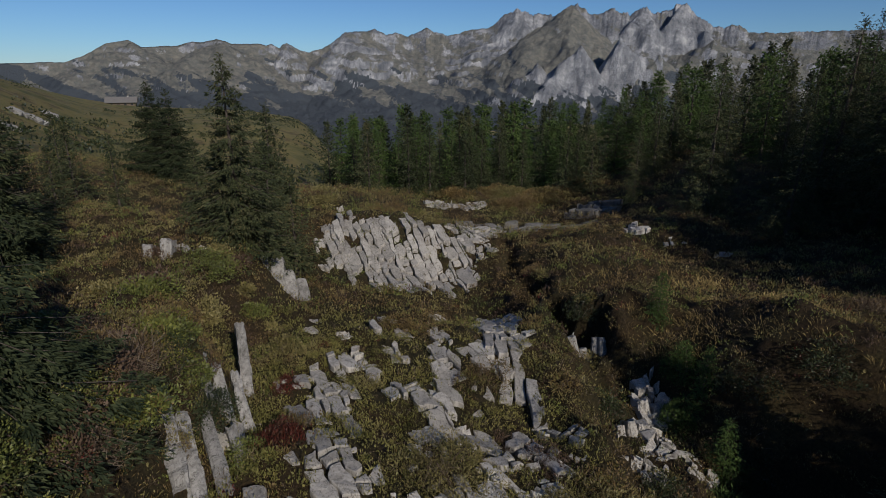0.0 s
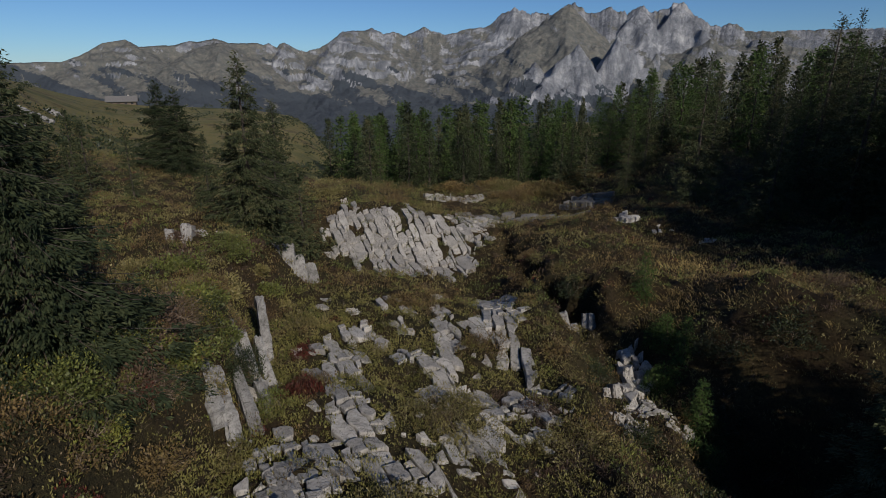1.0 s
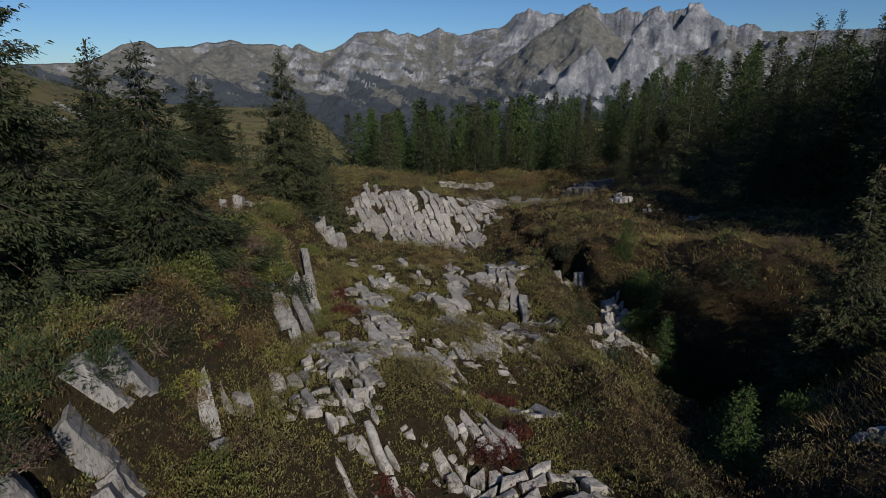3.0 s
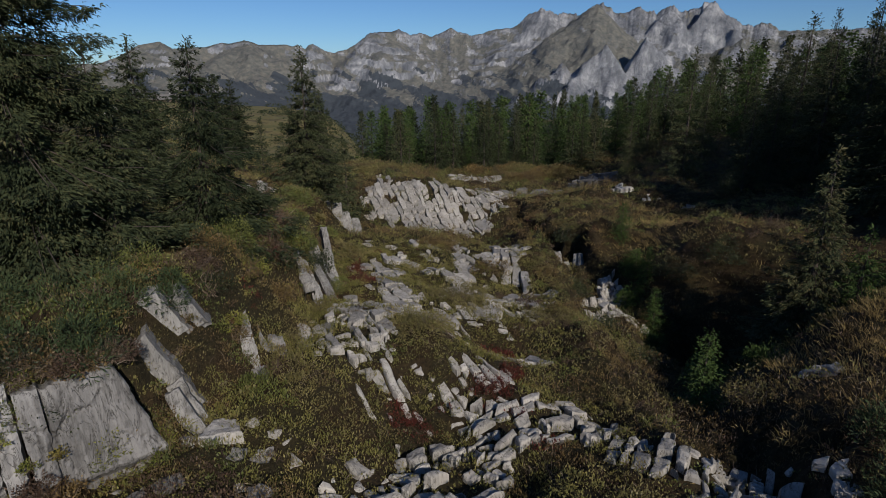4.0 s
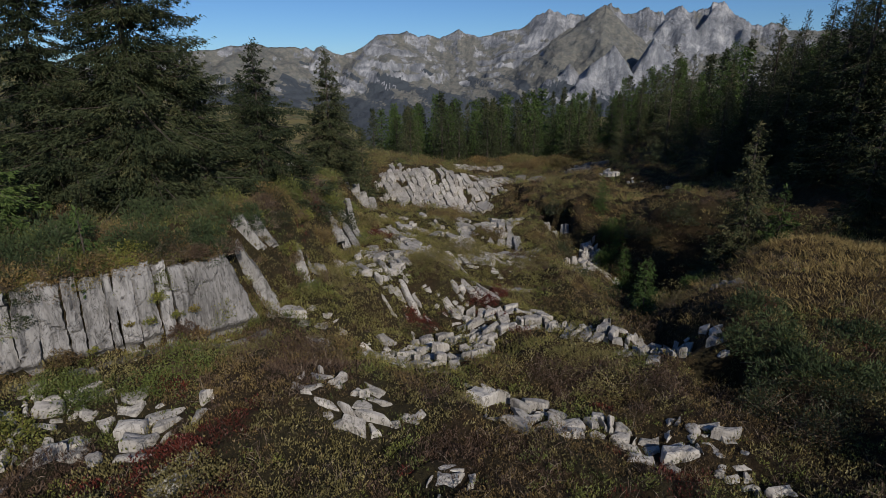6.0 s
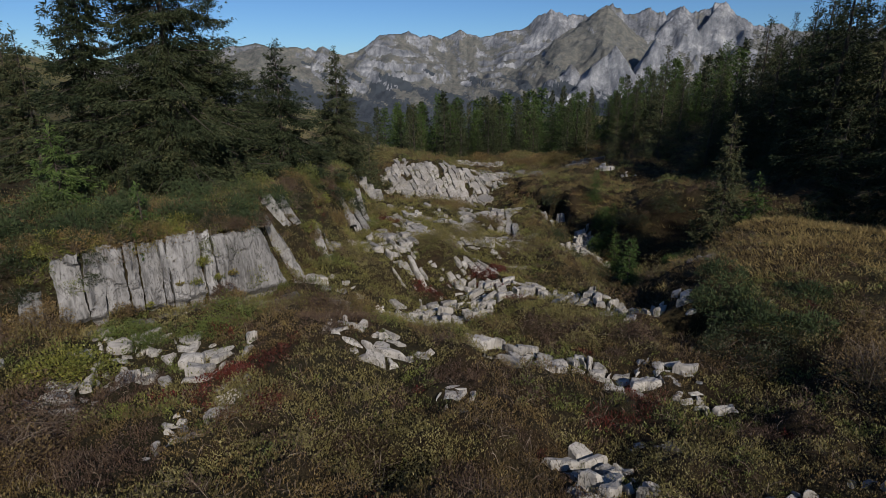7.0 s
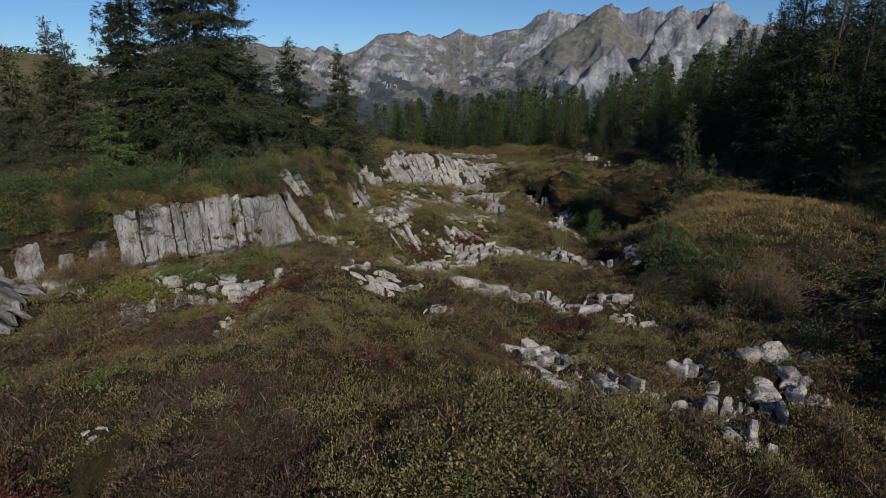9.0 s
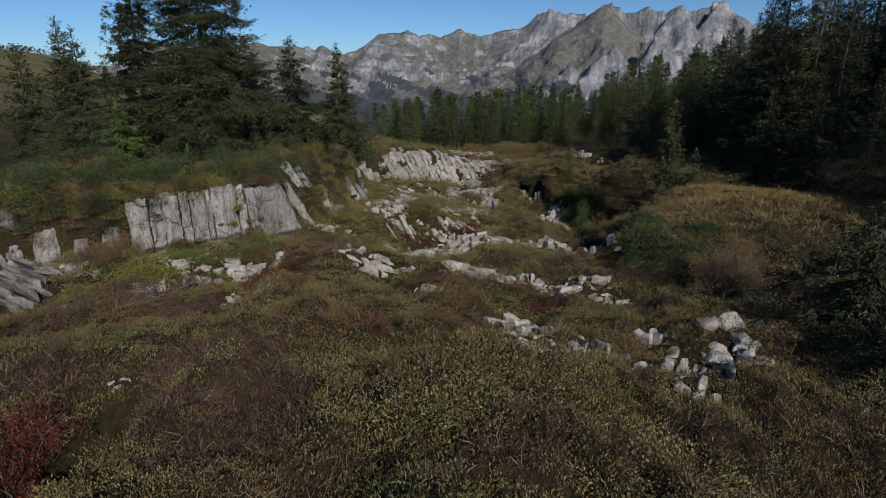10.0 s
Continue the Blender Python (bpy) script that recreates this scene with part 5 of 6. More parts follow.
outcrop("lone pale rock at the rim of the knoll", 9.9, 4.1, 0.55, 0.5, 0, (0.35, 0.39), 20, 0.42, 2, -0.9)


# ---- shrubs ----
def shrub(label, x, y, radius, high, mat, seed, leaf=0.06, count=2400, bare=60, category="shrub", stretch=1.0, needle=False, name="shrub", z=None):
    """A rounded shrub: a fan of stems and a lumpy, gappy shell of leaves."""
    rng = np.random.default_rng(seed)
    z = at(x, y) if z is None else z
    ob = tagged(new(name), label, category)
    ob.location = (x, y, z - 0.05)
    ob.rotation_euler = (0, 0, rng.uniform(0, 6.28))
    n = int(count * radius * max(radius, high))
    knots = 9
    kd = unit(np.stack([rng.normal(0, 1, knots), rng.normal(0, 1, knots), np.abs(rng.normal(0.35, 0.7, knots))], 1))
    kc = kd * rng.uniform(0.35, 0.72, (knots, 1)) * np.array([radius, radius * stretch, high])
    kr = rng.uniform(0.30, 0.52, knots)
    which = rng.integers(0, knots, n)
    d = rng.normal(0, 1, (n, 3))
    d[:, 2] = d[:, 2] * 0.8 + 0.35
    d = unit(d)
    depth = 1 - 0.45 * rng.uniform(0, 1, n) ** 2.2
    rag = 1 + 0.3 * rng.normal(0, 1, n) * (rng.uniform(0, 1, n) > 0.8)
    p = kc[which] + d * (kr[which] * depth * rag)[:, None] * np.array([radius, radius * stretch, max(high, 0.6 * radius)])
    p[:, 2] = np.maximum(p[:, 2], 0.02 + rng.uniform(0, 0.06, n))
    way = unit(d * 0.9 + rng.normal(0, 0.5, (n, 3)) + np.array([0, 0, 0.3]))
    ln = leaf * rng.uniform(0.6, 1.45, n) * (1.9 if needle else 1)
    part("foliage", quick("foliage", *blades(p, way, ln, ln * (0.22 if needle else 0.5), rng.normal(0, 1, (n, 3))), [mat]), ob)
    bare = max(12, int(bare * 0.55))
    e = unit(rng.normal(0, 1, (bare, 3)) * [1, 1, 0.5] + [0, 0, 0.9])
    e[:, 2] = np.abs(e[:, 2])
    q = e * np.array([radius, radius * stretch, high]) * (rng.uniform(0.55, 0.92, (bare, 1)) if count > 1000 else rng.uniform(0.7, 1.05, (bare, 1)))
    m = q * 0.5 + rng.normal(0, 0.13, (bare, 3)) * radius
    a = rng.normal(0, 0.22 * radius, (bare, 3)) * [1, 1, 0]
    th = np.full(bare, 0.008)
    v, f = joined([tubes(a, m, th, th * 0.7, 3), tubes(m, q, th * 0.7, th * 0.35, 3)])
    tagged(part("stemwork", quick("stemwork", v, f, [twigs]), ob), kind="stuff")
    return ob


jl = "dense dark green juniper spreading over the ledge"
for i, (x, y, r, h) in enumerate(((-7.7, -0.5, 1.0, 1.25), (-9.1, -0.9, 1.15, 1.35), (-10.5, -1.9, 1.1, 1.3), (-11.7, -2.7, 1.1, 1.2), (-12.9, -3.8, 1.1, 1.2), (-14.2, -4.6, 1.3, 1.3), (-13.4, -4.75, 0.9, 0.8), (-14.7, -5.4, 0.9, 0.8), (-12.2, -4.15, 0.8, 0.75), (-15.8, -5.8, 0.9, 0.9), (-16.8, -6.2, 1.1, 1.0), (-9.7, 0.8, 1.2, 1.1),
                               (-8.1, 1.2, 1.1, 1.1), (-11.6, -0.6, 1.3, 1.2), (-13.4, -1.6, 1.4, 1.3), (-15.6, -3.2, 1.4, 1.4), (-7.3, 2.4, 0.8, 0.9))):
    shrub(jl, x, y, r, h, juniper_needles, 300 + i, 0.055, 2600, 40, "juniper", 1.0, True, "juniper")
for i, (x, y, r, h) in enumerate(((8.5, -2.9, 1.3, 1.3), (8.7, -1.3, 1.2, 1.2), (9.4, 0.4, 1.0, 0.9), (9.9, -3.9, 1.0, 0.9), (10.6, -1.6, 1.0, 0.7), (8.9, 17.6, 0.9, 1.6), (9.5, 19.0, 1.0, 1.7), (9.0, 8.3, 1.2, 1.2), (9.8, 11.5, 1.3, 1.4), (8.8, 13.6, 1.0, 1.2), (10.2, 6.6, 0.9, 0.8))):
    shrub("dark green dwarf pine in the lee of the knoll", x, y, r, h, pine_needles if i > 4 else juniper_needles, 330 + i, 0.06, 2400, 40, "dwarf pine", 1.0, True, "dwarf_pine")
bushes = [
    ("yellow autumn shrub on the rim of the rock wall", -8.2, -1.9, 0.7, 0.7, yellow_leaf, 0.05, 2600, 80),
    ("yellow autumn shrub on the rim of the rock wall", -9.6, -2.6, 0.55, 0.55, yellow_leaf, 0.05, 2400, 80),
    ("brown bare-twigged shrub hanging over the rock wall", -7.0, -0.2, 0.6, 0.7, rust_leaf, 0.05, 1300, 200),
    ("brown bare-twigged shrub hanging over the rock wall", -10.2, -3.0, 0.6, 0.6, rust_leaf, 0.05, 1300, 200),
    ("broad yellow-green willow shrub on the terrace", -7.6, 6.9, 1.25, 1.25, green_leaf, 0.06, 2400, 90),
    ("broad yellow-green willow shrub on the terrace", -7.9, 9.4, 1.1, 1.2, green_leaf, 0.06, 2400, 90),
    ("dark brown leafless shrub on the terrace", -6.9, 8.9, 0.9, 1.0, rust_leaf, 0.05, 700, 320),
    ("green willow shrub on the terrace", -8.6, 3.2, 1.1, 1.0, green_leaf, 0.06, 2400, 90),
    ("rust shrub on the terrace", -8.4, 12.6, 1.2, 1.1, rust_leaf, 0.06, 2000, 120),
    ("brown shrub on the terrace", -8.3, 15.2, 1.2, 0.9, rust_leaf, 0.07, 1800, 100),
    ("green shrub below the tall spruce", -10.4, 22.6, 1.6, 1.0, green_leaf, 0.09, 1300, 60),
]
bushes += [
    ("wine red bilberry shrub among pale rocks", 0.9, 4.5, 0.55, 0.4, red_leaf, 0.05, 3600, 60),
    ("wine red bilberry shrub among pale rocks", 1.5, 5.4, 0.45, 0.4, red_leaf, 0.05, 3600, 60),
    ("wine red bilberry shrub among pale rocks", 1.4, 8.0, 0.6, 0.45, red_leaf, 0.05, 3600, 60),
    ("wine red bilberry shrub among pale rocks", -1.5, 3.2, 0.45, 0.35, red_leaf, 0.05, 3600, 60),
    ("red bilberry patch between rock ribs", -4.6, 12.9, 0.8, 0.35, red_leaf, 0.06, 2600, 60),
    ("brown twiggy shrub beside tall fins", -7.5, 4.4, 0.9, 0.9, heather_leaf, 0.05, 2600, 260),
    ("dark green alder shrub above tall fins", -7.7, 5.9, 0.9, 0.9, dark_leaf, 0.055, 2600, 60),
    ("olive shrub beside tall fins", -5.6, 6.2, 0.8, 0.6, olive_leaf, 0.055, 2600, 60),
    ("yellow-green shrub beside tall fins", -6.6, 4.1, 0.6, 0.5, yellowgreen_leaf, 0.055, 2800, 60),
    ("golden brown shrub above the wall's end", -8.2, 2.6, 0.9, 0.9, amber_leaf, 0.05, 2600, 160),
    ("brown heath shrub below the wall's end", -6.0, 1.6, 0.6, 0.45, rust_leaf, 0.05, 2800, 90),
    ("olive shrub below leaning fins", -5.4, 9.2, 0.9, 0.55, olive_leaf, 0.06, 2400, 60),
    ("dark brown heath mound between rock ribs", -1.3, 22.3, 1.7, 0.5, rust_leaf, 0.07, 1700, 90),
    ("olive heath mound between rock ribs", -3.0, 17.2, 1.1, 0.5, olive_leaf, 0.065, 2000, 90),
    ("broad olive-brown heath mound between rock ribs", -0.2, 11.9, 1.9, 0.7, olive_leaf, 0.06, 2200, 120),
    ("green heath mound beside leaning fins", -5.0, 11.8, 0.9, 0.45, green_leaf, 0.06, 2400, 60),
    ("brown heath mound between rock ribs", 1.3, 18.4, 1.3, 0.5, rust_leaf, 0.065, 2000, 90),
    ("brown heather mound above the gully", 2.9, 13.2, 1.2, 0.55, heather_leaf, 0.06, 2200, 120),
    ("rounded olive heath shrub between rocks", -1.3, 6.6, 1.5, 0.75, olive_leaf, 0.055, 2600, 80),
    ("rounded brown-grey heath shrub above the gully", 3.7, 11.0, 1.5, 0.7, olive_leaf, 0.06, 2000, 160),
    ("dark brown heather mound below the rock wall", -3.9, -2.2, 1.5, 0.65, rust_leaf, 0.05, 2300, 260),
    ("rounded olive-brown heath mound", 4.0, -1.9, 1.7, 0.75, olive_leaf, 0.05, 2600, 90),
    ("rust heath mound among pale rocks", 1.2, -1.4, 1.0, 0.5, rust_leaf, 0.05, 2600, 90),
    ("bright green herbs below the rock wall", -6.9, -3.9, 1.25, 0.5, herb_leaf, 0.048, 3600, 20),
    ("bright green herbs below the rock wall", -8.4, -4.7, 1.0, 0.4, herb_leaf, 0.048, 3600, 20),
    ("withered brown heather mound below the rock wall", -4.5, -2.3, 1.3, 0.55, heather_leaf, 0.05, 2600, 160),
    ("orange-brown bare shrub on the knoll slope", 10.0, -6.6, 1.7, 1.9, amber_leaf, 0.045, 2200, 900),
    ("brown shrub beside the dry channel", 7.9, -4.9, 0.9, 0.7, rust_leaf, 0.05, 1700, 160),
    ("brown heath shrub in the dry channel", 5.4, -8.0, 0.8, 0.45, rust_leaf, 0.05, 2300, 120),
    ("brown heath shrub in the dry channel", 5.0, -11.2, 1.0, 0.45, rust_leaf, 0.05, 2300, 120),
    ("olive heath mound with dark gaps", 1.8, -15.8, 1.9, 0.85, olive_leaf, 0.05, 3200, 120),
]
bushes += [
    ("olive heath mound with dark gaps", 4.2, -17.2, 1.6, 0.8, olive_leaf, 0.05, 3200, 120),
    ("olive heath mound with dark gaps", -1.2, -9.6, 1.9, 0.6, olive_leaf, 0.05, 2800, 90),
    ("olive heath mound with reddish side", -3.9, -8.2, 1.5, 0.7, olive_leaf, 0.05, 2800, 90),
    ("wine red bilberry shrub on open heath", -5.75, -16.1, 0.8, 0.75, red_leaf, 0.05, 2600, 90),
    ("twiggy brown heath shrub leaning over a hole", -3.75, -15.7, 0.6, 0.8, heather_leaf, 0.05, 5600, 260),
    ("olive heath shrub leaning over a hole", -3.7, -16.9, 0.6, 0.6, olive_leaf, 0.05, 5200, 160),
    ("dark heather leaning over a hole", -4.5, -14.2, 0.5, 0.6, heather_leaf, 0.05, 5200, 160),
    ("dark brown heather mound", -8.2, -10.2, 1.6, 0.6, rust_leaf, 0.05, 2200, 200),
    ("red bilberry shrub beside pale blocks", -5.0, -7.0, 0.6, 0.4, red_leaf, 0.05, 2600, 60),
    ("brown-green shrub under a young spruce", 7.9, 3.6, 0.9, 0.9, olive_leaf, 0.06, 1900, 120),
    ("rust shrub on the knoll", 11.6, -3.6, 1.1, 0.8, rust_leaf, 0.05, 2000, 160),
    ("grey leafless willow shrub in shade", 17.0, 20.0, 1.2, 1.1, rust_leaf, 0.06, 500, 300),
    ("olive shrub on the gully rim", 5.0, 27.5, 1.0, 0.7, green_leaf, 0.08, 1500, 60),
    ("golden brown shrub on the shoulder", -5.5, 44.5, 2.2, 1.0, rust_leaf, 0.12, 700, 60),
    ("golden brown shrub on the shoulder", -10.5, 46.0, 2.5, 1.1, olive_leaf, 0.12, 700, 60),
]
bushes += [
    ("russet shrub before the wood", 6.5, 52.0, 2.6, 1.2, rust_leaf, 0.13, 700, 60),
    ("russet shrub before the wood", 11.0, 55.0, 2.6, 1.2, rust_leaf, 0.13, 700, 60),
]
bushes += [
    ("dark green alder shrub below the terrace spruce", -7.2, 10.9, 1.0, 1.1, dark_leaf, 0.06, 2400, 60),
    ("dark green alder shrub below the terrace spruce", -6.9, 9.9, 0.8, 0.9, dark_leaf, 0.06, 2400, 60),
    ("grey leafless willow shrub below the terrace spruce", -7.8, 12.0, 1.1, 1.3, rust_leaf, 0.05, 300, 500),
    ("wine red shrub beside the yellow-green willow", -7.0, 8.4, 0.6, 0.8, red_leaf, 0.055, 2000, 120),
    ("broad yellow-green willow shrub on the terrace", -8.8, 7.6, 1.3, 1.3, yellowgreen_leaf, 0.06, 2600, 90),
    ("yellow-green willow shrub on the slope", -6.9, 6.6, 0.9, 0.9, yellowgreen_leaf, 0.06, 2600, 60),
    ("brown heath shrub on the slope", -6.4, 7.4, 0.8, 0.7, rust_leaf, 0.06, 2300, 60),
    ("brown twiggy shrub below the rock wall", -11.2, -5.3, 1.1, 1.1, rust_leaf, 0.05, 2200, 200),
    ("golden brown shrub under the junipers", -11.9, -4.9, 1.0, 1.25, rust_leaf, 0.05, 3000, 160),
    ("yellow-green herbs below the rock wall", -9.9, -6.6, 1.5, 0.35, yellowgreen_leaf, 0.06, 2200, 20),
    ("dark brown heather mound below the rock wall", -8.6, -9.2, 1.7, 0.6, heather_leaf, 0.05, 2600, 260),
    ("dark brown heather mound below the rock wall", -5.3, -2.3, 1.2, 0.6, heather_leaf, 0.05, 2600, 200),
]
bushes += [
    ("dark green dwarf shrub in the narrow gully", 6.5, 23.7, 0.9, 0.9, dark_leaf, 0.08, 1800, 60),
    ("dark green dwarf shrub at the foot of the knoll", 7.5, -3.9, 0.9, 0.9, dark_leaf, 0.05, 2600, 60),
    ("dark green dwarf shrub at the foot of the knoll", 8.2, -5.0, 0.9, 0.9, dark_leaf, 0.05, 2600, 60),
    ("dark green dwarf shrub at the foot of the knoll", 9.2, -4.3, 1.0, 0.9, dark_leaf, 0.05, 2600, 60),
    # four dark shrubs added in place of the black shadow behind the knoll
    ("dark green dwarf shrub added as shade behind the knoll", 10.0, 15.2, 1.3, 1.1, dark_leaf, 0.07, 1700, 60),
    ("dark green dwarf shrub added as shade behind the knoll", 11.7, 13.9, 1.3, 1.1, dark_leaf, 0.07, 1700, 60),
    ("dark green dwarf shrub added as shade behind the knoll", 10.9, 17.0, 1.2, 1.0, dark_leaf, 0.07, 1700, 60),
    ("dark green dwarf shrub added as shade behind the knoll", 12.8, 16.0, 1.3, 1.0, dark_leaf, 0.07, 1700, 60),
    ("dark green dwarf shrub in the shaded gully", 6.6, 13.2, 1.0, 0.9, dark_leaf, 0.07, 1800, 60),
    ("dark green dwarf shrub in the shaded gully", 6.0, 17.5, 1.0, 0.9, dark_leaf, 0.07, 1800, 60),
]
bushes += [
    ("dark green dwarf shrub in the shaded gully", 8.6, 12.2, 1.2, 1.0, dark_leaf, 0.07, 1800, 60),
    ("dark green dwarf shrub in the shaded gully", 7.2, 10.0, 1.1, 0.9, dark_leaf, 0.07, 1800, 60),
    ("olive shrub in the shaded gully", 5.8, 9.2, 1.0, 0.8, olive_leaf, 0.07, 1800, 60),
    ("pale dry shrub in the shaded gully", 9.3, 15.8, 0.8, 0.7, amber_leaf, 0.07, 1500, 100),
    ("dark green dwarf shrub beside the dry channel", 9.6, -9.6, 1.2, 0.9, dark_leaf, 0.05, 2400, 80),
    ("dark green dwarf shrub beside the dry channel", 10.4, -12.0, 1.2, 0.8, dark_leaf, 0.05, 2400, 80),
    ("brown shrub beside the dry channel", 9.0, -11.2, 0.9, 0.6, rust_leaf, 0.05, 2400, 100),
    # two dark-leaved shrubs added so the sunlit hole reads as deep shade
    ("dark leafy shrub added to darken a hole", -4.75, -15.6, 0.65, 0.6, dark_leaf, 0.045, 6500, 60),
    ("dark leafy shrub added to darken a hole", -4.8, -16.4, 0.6, 0.5, dark_leaf, 0.045, 6500, 60),
    ("round brown shrub before the broken wall", -12.3, -5.7, 0.95, 1.0, heather_leaf, 0.05, 3000, 200),
    ("olive-brown shrub before the broken wall", -13.2, -6.2, 0.7, 0.6, olive_leaf, 0.05, 3000, 120),
    ("bright green herbs below the rock wall", -9.6, -4.6, 0.9, 0.35, herb_leaf, 0.048, 3600, 20),
    ("rust brown heather in the dry channel", 5.3, -11.1, 0.8, 0.4, rust_leaf, 0.045, 3400, 160),
    ("rust brown heather in the dry channel", 4.7, -12.8, 0.75, 0.4, rust_leaf, 0.045, 3400, 160),
    ("dry amber grass tuft in the dry channel", 3.7, -12.0, 0.45, 0.3, amber_leaf, 0.05, 2800, 60),
    ("dry amber grass tuft in the dry channel", 5.9, -11.4, 0.5, 0.3, amber_leaf, 0.05, 2800, 60),
]
for i in range(14):
    f = i / 13
    bushes.append(("russet shrub before the wood", 1.5 + 15 * f, 56.5 + 2.2 * math.sin(9 * f), 2.2 + 0.6 * math.sin(23 * f), 1.5, (amber_leaf, rust_leaf, olive_leaf)[i % 3], 0.16, 420, 40))
rim_rng = np.random.default_rng(15)
for i in range(26):
    x, y = rim_rng.uniform(-10.2, -6.5), rim_rng.uniform(3.6, 15.5)
    r = rim_rng.uniform(0.6, 1.05)
    kind = int(rim_rng.integers(5))
    bushes.append((("dark green alder shrub on the terrace", "yellow-green willow shrub on the terrace", "withered brown shrub on the terrace", "golden brown shrub on the terrace", "dark green alder shrub on the terrace")[kind], x, y, r, r * rim_rng.uniform(0.9, 1.3),
                   (dark_leaf, yellowgreen_leaf, heather_leaf, amber_leaf, dark_leaf)[kind], 0.06, 2000, 90))
for i in range(12):
    x = -15.8 + 0.42 * i + rim_rng.normal(0, 0.1)
    bushes.append((("yellow-green shrub hanging over broken rock", "golden brown shrub hanging over broken rock", "dark green shrub hanging over broken rock")[i % 3], x, -5.7 + 0.42 * (x + 15.6) + rim_rng.normal(0, 0.4), rim_rng.uniform(0.5, 0.8), rim_rng.uniform(0.5, 0.8), (yellowgreen_leaf, amber_leaf, dark_leaf)[i % 3], 0.05, 2600, 120))
rim_rng = np.random.default_rng(5)
for i in range(11):
    f = i / 10
    x, y = -12.2 + 6.5 * f + rim_rng.normal(0, 0.15), -3.6 + 4.3 * f + rim_rng.normal(0, 0.15)
    bushes.append((("brown twiggy shrub hanging over the rock wall", "olive shrub along the rock wall's rim")[i % 2], x, y, rim_rng.uniform(0.5, 0.75), rim_rng.uniform(0.5, 0.75), (rust_leaf, olive_leaf, yellow_leaf)[i % 3], 0.055, 2000, 160))
for i in range(26):
    x, y = rim_rng.uniform(-13.5, -6.6), rim_rng.uniform(2.5, 26)
    r = rim_rng.uniform(0.7, 1.25)
    bushes.append((("green willow shrub on the heath terrace", "brown heath shrub on the terrace", "olive shrub on the heath terrace")[i % 3], x, y, r, r * rim_rng.uniform(0.6, 0.95), (green_leaf, heather_leaf, olive_leaf)[i % 3], 0.05 + 0.0018 * (y + 12), 1700, 60))
for i in range(16):
    x, y = rim_rng.uniform(-7.6, -6.2), 0.6 + 0.7 * i + rim_rng.normal(0, 0.3)
    r = rim_rng.uniform(0.45, 0.75) if not (y < 3.3 or 4.4 < y < 6.0) else 0.3
    bushes.append((("olive shrub on the mossy slope", "yellow-green shrub on the mossy slope", "brown shrub on the mossy slope")[i % 3], x, y, r, r * 0.85, (olive_leaf, green_leaf, rust_leaf)[i % 3], 0.06, 1900, 70))
for i in range(16):
    x, y = (5.0 if i % 2 else 6.6) + rim_rng.normal(0, 0.5) - 0.05 * i, 11 + 1.3 * i
    r = rim_rng.uniform(0.6, 1.0)
    bushes.append((("olive heath shrub on the gully rim", "brown heath shrub on the gully rim")[i % 2], x, y, r, r * 0.7, (olive_leaf, rust_leaf)[i % 2], 0.085, 1100, 60))
for i in range(26):
    f = -0.55 + 1.5 * i / 25
    back = rim_rng.uniform(0.28, 0.6)
    x, y = -11.3 + 5.5 * f - 0.57 * back, -4.2 + 3.9 * f + 0.82 * back
    k = int(rim_rng.integers(4))
    bushes.append((("yellow-green shrub over the rim of the rock wall", "dark green shrub over the rim of the rock wall", "golden brown shrub over the rim of the rock wall", "green shrub over the rim of the rock wall")[k], x, y, rim_rng.uniform(0.5, 0.75), rim_rng.uniform(0.5, 0.75),
                   (yellowgreen_leaf, dark_leaf, amber_leaf, green_leaf)[k], 0.05, 3000, 120))
for i in range(34):
    f = -0.85 + 1.8 * i / 33
    back = rim_rng.uniform(0.5, 1.05)
    x, y = -11.3 + 5.5 * f - 0.57 * back, -4.2 + (3.9 if f > 0 else 3.1) * f + 0.82 * back
    k = int(rim_rng.integers(5))
    bushes.append((("yellow-green shrub above the rock wall", "dark green shrub above the rock wall", "golden brown shrub above the rock wall", "green shrub above the rock wall", "dark green shrub above the rock wall")[k], x, y, rim_rng.uniform(0.55, 0.8), rim_rng.uniform(0.55, 0.8),
                   (yellowgreen_leaf, dark_leaf, amber_leaf, green_leaf, dark_leaf)[k], 0.05, 2400, 90))
for i in range(20):
    f = -0.85 + 0.85 * i / 19
    back = rim_rng.uniform(0.6, 0.85)
    x, y = -11.3 + 5.5 * f - 0.57 * back, -4.2 + 3.1 * f + 0.82 * back
    k = int(rim_rng.integers(4))
    bushes.append((("withered brown shrub on broken rock", "golden brown shrub on broken rock", "dark green shrub on broken rock", "olive shrub on broken rock")[k], x, y, rim_rng.uniform(0.42, 0.58), rim_rng.uniform(0.4, 0.55), (heather_leaf, amber_leaf, dark_leaf, olive_leaf)[k], 0.05, 3600, 60))
bushes += [("broad golden brown shrub before broken rock", -12.4, -4.9, 0.95, 1.25, amber_leaf, 0.05, 2600, 120), ("broad olive shrub before broken rock", -12.9, -5.1, 0.8, 1.1, olive_leaf, 0.05, 2800, 80),
           ("golden brown shrub before broken rock", -14.5, -5.8, 0.7, 1.0, amber_leaf, 0.05, 2600, 80), ("withered brown shrub before broken rock", -11.5, -4.6, 0.55, 0.8, heather_leaf, 0.05, 3000, 120)]
for i, (label, x, y, r, h, mat, leaf, count, bare) in enumerate(bushes):
    shrub(label, x, y, r, h, mat, 400 + i, leaf, count, bare)


